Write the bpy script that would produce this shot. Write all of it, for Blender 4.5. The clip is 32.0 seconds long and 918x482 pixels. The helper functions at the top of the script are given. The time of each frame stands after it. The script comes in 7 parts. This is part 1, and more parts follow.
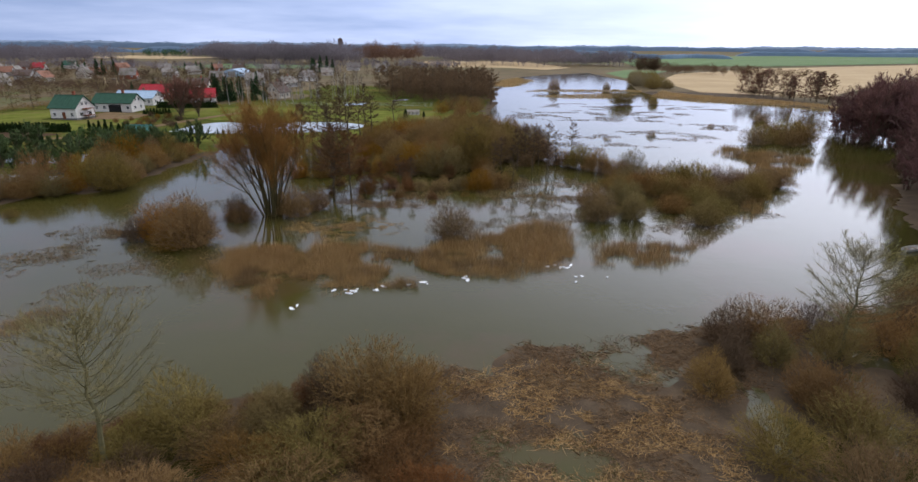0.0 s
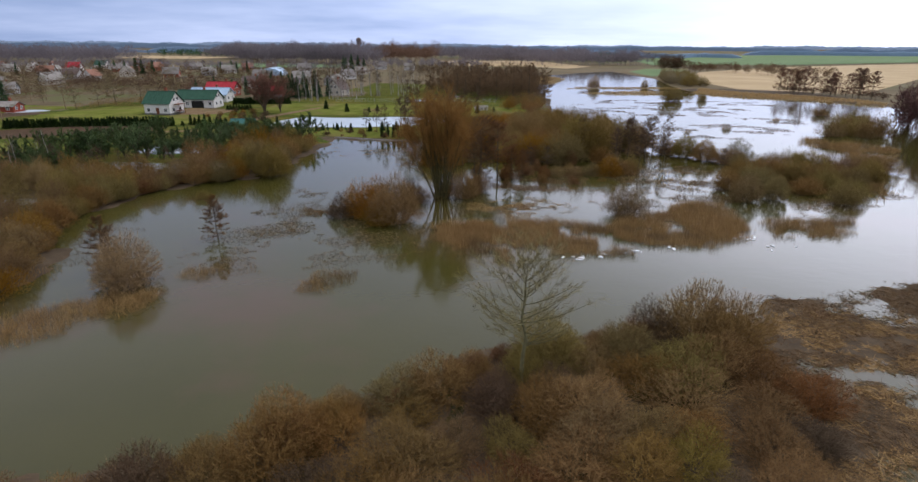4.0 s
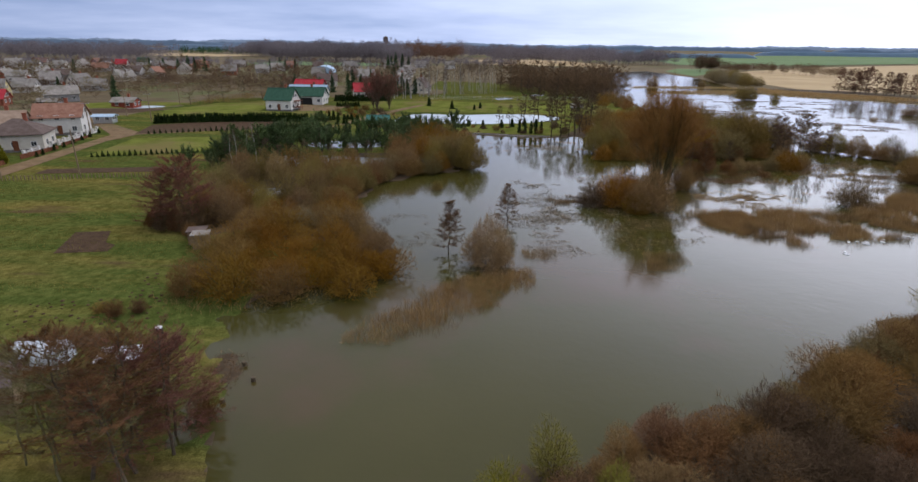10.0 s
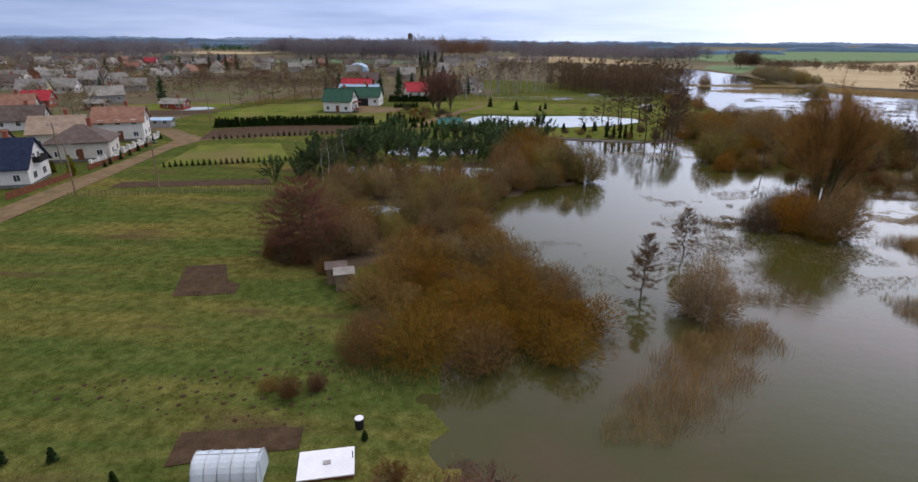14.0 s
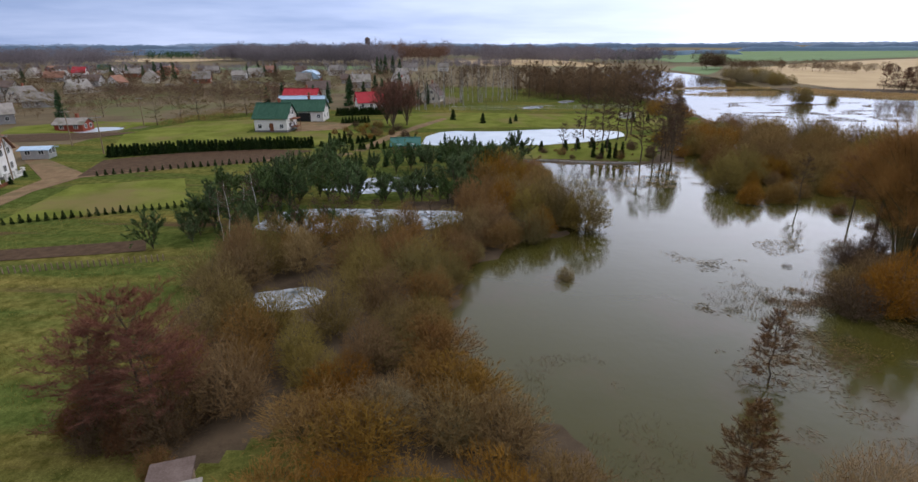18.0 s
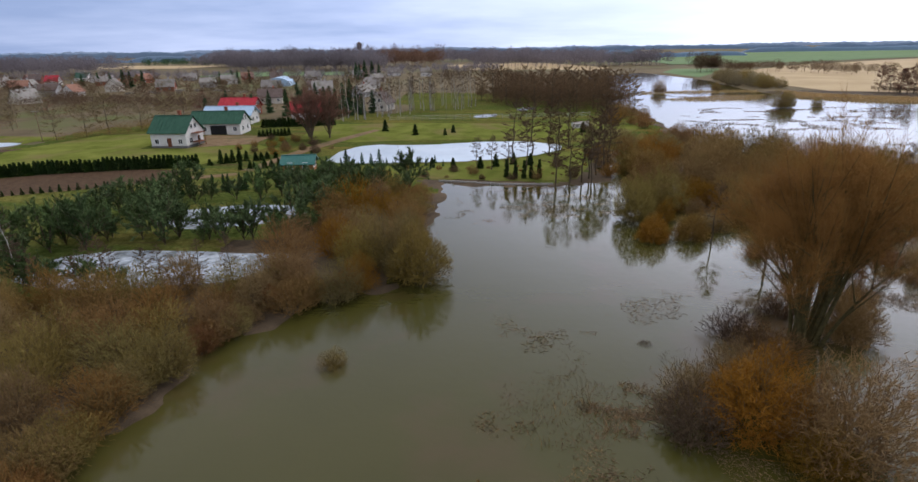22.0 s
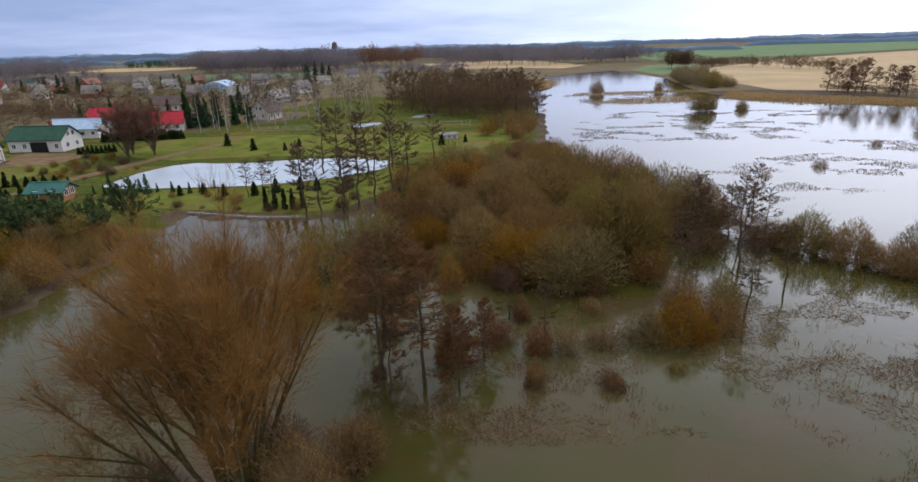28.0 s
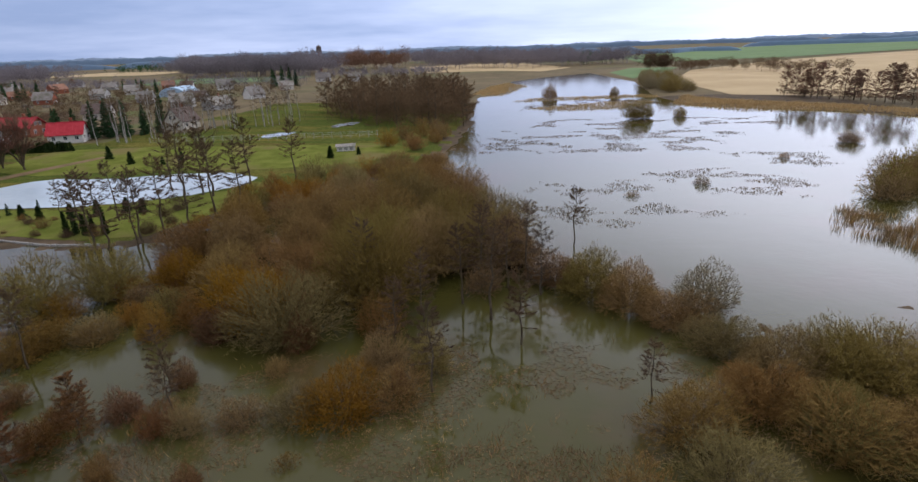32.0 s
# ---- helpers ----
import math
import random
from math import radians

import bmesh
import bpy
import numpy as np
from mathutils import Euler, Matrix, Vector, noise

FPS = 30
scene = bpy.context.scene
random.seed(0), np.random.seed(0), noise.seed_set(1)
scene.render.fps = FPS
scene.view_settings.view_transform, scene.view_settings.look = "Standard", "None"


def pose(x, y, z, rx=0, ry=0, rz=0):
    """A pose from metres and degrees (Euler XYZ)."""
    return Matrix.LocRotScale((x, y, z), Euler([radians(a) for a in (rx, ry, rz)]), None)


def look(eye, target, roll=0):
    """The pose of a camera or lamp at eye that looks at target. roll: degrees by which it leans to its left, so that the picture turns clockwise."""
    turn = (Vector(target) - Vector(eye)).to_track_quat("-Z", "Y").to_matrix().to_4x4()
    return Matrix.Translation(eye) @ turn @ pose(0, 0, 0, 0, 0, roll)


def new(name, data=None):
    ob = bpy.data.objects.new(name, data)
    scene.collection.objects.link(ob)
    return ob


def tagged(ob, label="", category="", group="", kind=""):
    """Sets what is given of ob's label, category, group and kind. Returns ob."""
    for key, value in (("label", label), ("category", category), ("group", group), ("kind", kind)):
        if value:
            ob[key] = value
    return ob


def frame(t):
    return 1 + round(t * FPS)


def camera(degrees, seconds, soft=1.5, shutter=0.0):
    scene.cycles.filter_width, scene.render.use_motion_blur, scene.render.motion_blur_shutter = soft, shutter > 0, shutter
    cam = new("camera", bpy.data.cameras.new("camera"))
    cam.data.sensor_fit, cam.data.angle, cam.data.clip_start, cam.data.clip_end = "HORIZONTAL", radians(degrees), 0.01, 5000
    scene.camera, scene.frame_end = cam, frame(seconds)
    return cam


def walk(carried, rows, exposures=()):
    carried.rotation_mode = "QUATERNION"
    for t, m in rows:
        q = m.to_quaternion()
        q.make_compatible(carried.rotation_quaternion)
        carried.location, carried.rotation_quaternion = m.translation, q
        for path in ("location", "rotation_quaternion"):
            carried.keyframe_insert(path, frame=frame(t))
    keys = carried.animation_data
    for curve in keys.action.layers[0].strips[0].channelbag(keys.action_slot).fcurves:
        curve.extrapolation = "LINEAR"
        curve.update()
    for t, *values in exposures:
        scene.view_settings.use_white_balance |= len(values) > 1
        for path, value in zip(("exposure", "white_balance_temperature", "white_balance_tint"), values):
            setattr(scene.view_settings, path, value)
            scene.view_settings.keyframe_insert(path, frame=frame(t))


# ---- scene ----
cam = camera(80.0, 32.0, soft=1.5)
PATH = [
    (0, (-1.005, -0.637, 24.954), (-1.098, 1.244, 24.281), 0.4),
    (0.5, (-4.217, -1.94, 24.865), (-4.308, -0.059, 24.191), 0.4),
    (1, (-7.454, -3.216, 24.78), (-7.547, -1.336, 24.106), 0.4),
    (1.5, (-10.595, -4.365, 24.659), (-10.687, -2.484, 23.985), 0.4),
    (2, (-13.865, -5.466, 24.494), (-13.957, -3.586, 23.82), 0.4),
    (2.5, (-17.115, -6.539, 24.316), (-17.207, -4.658, 23.643), 0.4),
    (3, (-20.256, -7.586, 24.215), (-20.347, -5.705, 23.542), 0.4),
    (3.5, (-23.491, -8.633, 24.086), (-23.581, -6.751, 23.413), 0.3),
    (5.5, (-36.096, -12.653, 23.91), (-36.185, -10.772, 23.236), 0.4),
    (6, (-39.219, -13.565, 23.964), (-39.305, -11.684, 23.29), 0.4),
    (6.5, (-42.443, -14.449, 23.982), (-42.529, -12.568, 23.308), 0.4),
    (7, (-45.625, -15.222, 23.977), (-45.709, -13.341, 23.302), 0.5),
    (7.5, (-48.901, -15.741, 23.905), (-48.986, -13.86, 23.23), 0.5),
    (8, (-52.09, -16.115, 23.839), (-52.173, -14.234, 23.164), 0.5),
    (8.5, (-55.388, -16.482, 23.803), (-55.473, -14.601, 23.129), 0.5),
    (9, (-58.508, -16.698, 23.753), (-58.592, -14.818, 23.078), 0.5),
    (9.5, (-61.775, -17.088, 23.821), (-61.859, -15.207, 23.145), 0.6),
    (10, (-64.904, -17.225, 23.801), (-64.988, -15.345, 23.125), 0.6),
    (10.5, (-68.136, -17.204, 23.702), (-68.221, -15.323, 23.027), 0.6),
    (11, (-71.097, -16.846, 23.508), (-71.182, -14.965, 22.833), 0.5),
    (11.5, (-73.794, -16.036, 23.424), (-73.881, -14.156, 22.748), 0.5),
    (12, (-76.123, -14.922, 23.442), (-76.214, -13.043, 22.763), 0.5),
    (12.5, (-78.294, -13.287, 23.528), (-78.393, -11.409, 22.847), 0.4),
    (13, (-80.277, -11.262, 23.606), (-80.392, -9.385, 22.924), 0.5),
    (13.5, (-82.202, -8.659, 23.71), (-82.329, -6.784, 23.026), 0.4),
    (14, (-83.823, -5.892, 23.756), (-83.949, -4.018, 23.07), 0.4),
    (14.5, (-85.127, -2.696, 23.947), (-85.248, -0.822, 23.261), 0.3),
    (16.5, (-87.105, 10.83, 23.747), (-87.122, 12.711, 23.066), 0.1),
    (17, (-86.725, 14.358, 23.736), (-86.735, 16.239, 23.056), 0.0),
    (17.5, (-85.696, 17.978, 23.729), (-85.705, 19.859, 23.051), -0.1),
    (18, (-84.172, 21.383, 23.738), (-84.179, 23.265, 23.063), -0.3),
    (18.5, (-82.222, 24.604, 23.745), (-82.219, 26.488, 23.074), -0.5),
    (19, (-79.98, 27.387, 23.734), (-79.969, 29.272, 23.065), -0.6),
    (19.5, (-77.468, 29.649, 23.671), (-77.459, 31.535, 23.004), -0.7),
    (20, (-74.667, 31.63, 23.633), (-74.668, 33.516, 22.967), -0.7),
    (20.5, (-71.725, 33.39, 23.551), (-71.743, 35.276, 22.887), -0.8),
    (21, (-68.538, 34.947, 23.603), (-68.57, 36.833, 22.939), -0.8),
    (21.5, (-65.334, 36.347, 23.6), (-65.374, 38.234, 22.937), -0.9),
    (22, (-61.906, 37.79, 23.635), (-61.952, 39.676, 22.972), -0.9),
    (22.5, (-58.565, 38.986, 23.796), (-58.615, 40.872, 23.131), -1.0),
    (23, (-54.982, 40.155, 23.901), (-55.036, 42.04, 23.234), -1.1),
    (23.5, (-51.512, 41.352, 23.927), (-51.572, 43.236, 23.259), -1.2),
    (24, (-47.881, 42.736, 24.042), (-47.943, 44.62, 23.374), -1.3),
    (24.5, (-44.261, 44.053, 24.086), (-44.328, 45.936, 23.416), -1.4),
    (25, (-40.471, 45.466, 24.124), (-40.542, 47.348, 23.452), -1.4),
    (25.5, (-36.896, 46.964, 24.168), (-36.97, 48.846, 23.497), -1.5),
    (27.5, (-23.184, 53.271, 24.502), (-23.27, 55.153, 23.83), -1.7),
    (28, (-19.785, 54.934, 24.597), (-19.872, 56.816, 23.925), -1.7),
    (28.5, (-16.52, 56.568, 24.563), (-16.608, 58.45, 23.892), -1.6),
    (29, (-13.236, 58.131, 24.441), (-13.327, 60.013, 23.771), -1.7),
    (29.5, (-9.659, 59.621, 24.47), (-9.754, 61.503, 23.801), -1.7),
    (30, (-5.994, 60.921, 24.58), (-6.093, 62.804, 23.913), -1.8),
    (30.5, (-2.494, 62.057, 24.684), (-2.597, 63.94, 24.016), -1.9),
    (31, (1.25, 63.077, 24.805), (1.143, 64.959, 24.139), -1.9),
    (31.5, (4.894, 63.942, 24.902), (4.783, 65.825, 24.236), -1.9),
    (32, (8.65, 64.863, 24.967), (8.535, 66.746, 24.301), -2.0),
]
walk(cam, [(t, look(eye, target, roll)) for t, eye, target, roll in PATH],
     exposures=((0, 0.50), (4, 0.48), (8, 0.40), (12, 0.34), (16, 0.46), (21, 0.47), (26, 0.49), (32, 0.45)))

# ---- world, sun ----
SUN_AZ, SUN_EL = radians(40), radians(58)          # to the right of +y
SUN_DIR = Vector((math.sin(SUN_AZ) * math.cos(SUN_EL), math.cos(SUN_AZ) * math.cos(SUN_EL), math.sin(SUN_EL)))
GLOW_DIR = Vector((math.sin(SUN_AZ), math.cos(SUN_AZ), 0.0))          # thin bright cloud under the sun
world = bpy.data.worlds.new("overcast_sky")
scene.world = world
world.use_nodes = True


class Nodes:
    """Small builder for node trees."""

    def __init__(self, tree):
        self.tree = tree
        tree.nodes.clear()

    def add(self, kind, inputs=(), operation="", clamp=False):
        node = self.tree.nodes.new(kind)
        if operation:
            node.operation = operation
        if clamp:
            node.use_clamp = True
        for key, value in dict(inputs).items():
            self.put(node.inputs[key], value)
        return node

    def put(self, socket, value):
        if isinstance(value, bpy.types.NodeSocket):
            self.tree.links.new(value, socket)
        else:
            socket.default_value = value

    def math(self, op, a, b=0.0, clamp=False):
        return self.add("ShaderNodeMath", {0: a, 1: b}, operation=op, clamp=clamp).outputs[0]

    def mix(self, fac, a, b, blend="MIX"):
        node = self.add("ShaderNodeMix")
        node.data_type, node.blend_type = "RGBA", blend
        for socket, value in ((node.inputs[0], fac), (node.inputs[6], a), (node.inputs[7], b)):
            self.put(socket, value)
        return node.outputs[2]

    def noise(self, vector, scale, detail=4.0, rough=0.55):
        return self.add("ShaderNodeTexNoise", {"Vector": vector, "Scale": scale, "Detail": detail, "Roughness": rough}).outputs["Fac"]

    def span(self, value, lo, hi):
        return self.add("ShaderNodeMapRange", {"Value": value, "From Min": lo, "From Max": hi}).outputs[0]


def build_sky():
    n = Nodes(world.node_tree)
    sky = n.add("ShaderNodeTexSky")
    sky.sky_type, sky.sun_disc, sky.sun_elevation, sky.sun_rotation, sky.dust_density = "NISHITA", False, SUN_EL, SUN_AZ, 2.0
    way = n.add("ShaderNodeTexCoord").outputs["Generated"]
    part = n.add("ShaderNodeSeparateXYZ", {0: way}).outputs
    up = n.math("MAXIMUM", part[2], 0.0)
    low = n.math("ADD", up, 0.10)
    flat = n.add("ShaderNodeCombineXYZ", {0: n.math("DIVIDE", part[0], low), 1: n.math("DIVIDE", part[1], low), 2: 0.0}).outputs[0]
    clouds = n.span(n.noise(flat, 0.30, 6.0, 0.55), 0.36, 0.64)
    tone = n.mix(clouds, (0.37, 0.48, 0.70, 1), (0.64, 0.74, 0.95, 1))
    tone = n.mix(n.span(up, 0.14, 0.6), tone, (0.88, 0.87, 0.84, 1))
    # a long bright break in the cloud, brightest some way above the horizon
    level = n.add("ShaderNodeVectorMath", {0: n.add("ShaderNodeCombineXYZ", {0: part[0], 1: part[1], 2: 0.0}).outputs[0]}, operation="NORMALIZE").outputs[0]
    aim = n.add("ShaderNodeVectorMath", {0: level, 1: tuple(GLOW_DIR)}, operation="DOT_PRODUCT").outputs["Value"]
    rising = n.math("ADD", n.math("MULTIPLY", n.span(up, 0.07, 0.25), 0.70), 0.32)
    falling = n.math("SUBTRACT", 1.0, n.span(up, 0.32, 0.62))
    glow = n.math("MULTIPLY", n.math("POWER", n.math("MAXIMUM", aim, 0.0), 6.0), n.math("MULTIPLY", rising, falling))
    tone = n.mix(n.math("MULTIPLY", glow, 1.0, True), tone, (2.35, 2.40, 2.52, 1))
    rise = n.math("ADD", n.math("MULTIPLY", n.math("POWER", up, 0.9), 0.22), n.math("ADD", n.math("MULTIPLY", n.span(aim, 0.0, 0.85), 0.20), 0.61))
    grey = n.add("ShaderNodeVectorMath", {0: tone, 1: rise}, operation="SCALE")
    grey.inputs["Scale"].default_value = 1.0
    n.put(grey.inputs["Scale"], rise)
    blue = n.add("ShaderNodeVectorMath", {0: sky.outputs[0]}, operation="SCALE")
    blue.inputs["Scale"].default_value = 0.08
    total = n.mix(0.97, blue.outputs[0], grey.outputs[0])
    back = n.add("ShaderNodeBackground", {"Color": total, "Strength": 1.0})
    out = n.add("ShaderNodeOutputWorld")
    n.put(out.inputs[0], back.outputs[0])


build_sky()
sun = new("sun", bpy.data.lights.new("sun", "SUN"))
sun.data.energy, sun.data.angle, sun.data.color = 0.7, radians(30), (1.0, 0.95, 0.89)
sun.matrix_world = look(SUN_DIR * 300, (0, 0, 0))
scene.view_settings.use_white_balance = True
scene.view_settings.white_balance_temperature = 5990
scene.view_settings.white_balance_tint = 17


# ---- materials ----
def material(name, dark, light, scale=3.0, rough=0.85, bump=0.3, third=None, metal=0.0, spread=0.0, space="world", fine=8.0, specular=0.08, thin=0.0):
    """Two tones mixed by noise at two scales, an optional third tone in patches, and a little difference from object to object."""
    m = bpy.data.materials.new(name)
    m.use_nodes = True
    n = Nodes(m.node_tree)
    if space == "world":
        where = n.add("ShaderNodeNewGeometry").outputs["Position"]
    else:
        where = n.add("ShaderNodeTexCoord").outputs["Object"]
    big, small = n.noise(where, scale, 3.0), n.noise(where, scale * fine, 5.0, 0.65)
    both = n.span(n.math("ADD", n.math("MULTIPLY", big, 0.6), n.math("MULTIPLY", small, 0.4)), 0.36, 0.64)
    colour = n.mix(both, (*dark, 1), (*light, 1))
    if third:
        colour = n.mix(n.span(n.noise(where, scale * 0.31, 4.0), 0.52, 0.66), colour, (*third, 1))
    if spread:
        chance = n.add("ShaderNodeObjectInfo").outputs["Random"]
        other = n.math("FRACT", n.math("MULTIPLY", chance, 17.3))
        third_chance = n.math("FRACT", n.math("MULTIPLY", chance, 41.7))
        colour = n.add("ShaderNodeHueSaturation", {"Hue": n.math("ADD", n.math("MULTIPLY", other, spread * 0.055), 0.5 - spread * 0.010), "Saturation": n.math("ADD", n.math("MULTIPLY", third_chance, -spread * 0.6), 1.04 + spread * 0.35),
                                                   "Value": n.math("ADD", n.math("MULTIPLY", chance, spread), 1 - spread / 2), "Color": colour}).outputs[0]
    shade = n.add("ShaderNodeBsdfPrincipled", {"Base Color": colour, "Roughness": rough, "Metallic": metal, "Specular IOR Level": specular})
    if bump:
        relief = n.add("ShaderNodeBump", {"Height": small, "Strength": bump, "Distance": 0.05})
        n.put(shade.inputs["Normal"], relief.outputs[0])
    final = shade.outputs[0]
    if thin:
        veil = n.add("ShaderNodeBsdfTranslucent", {"Color": colour})
        final = n.add("ShaderNodeMixShader", {0: thin, 1: final, 2: veil.outputs[0]}).outputs[0]
    n.put(n.add("ShaderNodeOutputMaterial").inputs[0], final)
    return m


def water_material(name, tone, deep, ripple=0.02, rough=0.04):
    m = bpy.data.materials.new(name)
    m.use_nodes = True
    n = Nodes(m.node_tree)
    where = n.add("ShaderNodeNewGeometry").outputs["Position"]
    colour = n.mix(n.span(n.noise(where, 0.05, 4.0), 0.35, 0.65), (*tone, 1), (*deep, 1))
    silt = n.span(n.noise(where, 0.045, 5.0, 0.6), 0.50, 0.66)
    colour = n.mix(n.math("MULTIPLY", silt, 0.8), colour, (0.072, 0.044, 0.022, 1))
    waves = n.math("ADD", n.noise(where, 1.3, 3.0), n.math("MULTIPLY", n.noise(where, 0.25, 2.0), 1.5))
    relief = n.add("ShaderNodeBump", {"Height": waves, "Strength": 1.0, "Distance": ripple})
    gloss = n.math("ADD", n.math("MULTIPLY", n.noise(where, 0.08, 3.0), 0.07), rough)
    shade = n.add("ShaderNodeBsdfPrincipled", {"Base Color": colour, "Roughness": gloss, "IOR": 1.33, "Specular IOR Level": 0.5, "Normal": relief.outputs[0]})
    n.put(n.add("ShaderNodeOutputMaterial").inputs[0], shade.outputs[0])
    return m


def meadow_material():
    """Winter grass: green and straw in patches and long bands, with fine tufts."""
    m = bpy.data.materials.new("winter_meadow")
    m.use_nodes = True
    n = Nodes(m.node_tree)
    where = n.add("ShaderNodeNewGeometry").outputs["Position"]
    bands = n.add("ShaderNodeMapping", {"Vector": where, "Rotation": (0, 0, radians(-12)), "Scale": (0.18, 1.0, 1.0)}).outputs[0]
    patch = n.span(n.noise(bands, 0.16, 4.0, 0.6), 0.44, 0.70)
    tuft = n.span(n.noise(where, 1.1, 5.0, 0.7), 0.35, 0.65)
    speck = n.noise(where, 7.0, 3.0, 0.7)
    green = n.mix(tuft, (0.044, 0.070, 0.014, 1), (0.125, 0.158, 0.040, 1))
    straw = n.mix(tuft, (0.12, 0.098, 0.022, 1), (0.29, 0.235, 0.070, 1))
    colour = n.mix(patch, green, straw)
    colour = n.mix(n.span(n.noise(bands, 0.33, 3.0), 0.60, 0.72), colour, (0.115, 0.075, 0.042, 1))
    colour = n.mix(n.span(speck, 0.30, 0.75), n.mix(0.6, colour, (0.03, 0.026, 0.006, 1)), colour)
    relief = n.add("ShaderNodeBump", {"Height": n.math("ADD", speck, tuft), "Strength": 0.7, "Distance": 0.08})
    shade = n.add("ShaderNodeBsdfPrincipled", {"Base Color": colour, "Roughness": 1.0, "Specular IOR Level": 0.0, "Normal": relief.outputs[0]})
    n.put(n.add("ShaderNodeOutputMaterial").inputs[0], shade.outputs[0])
    return m


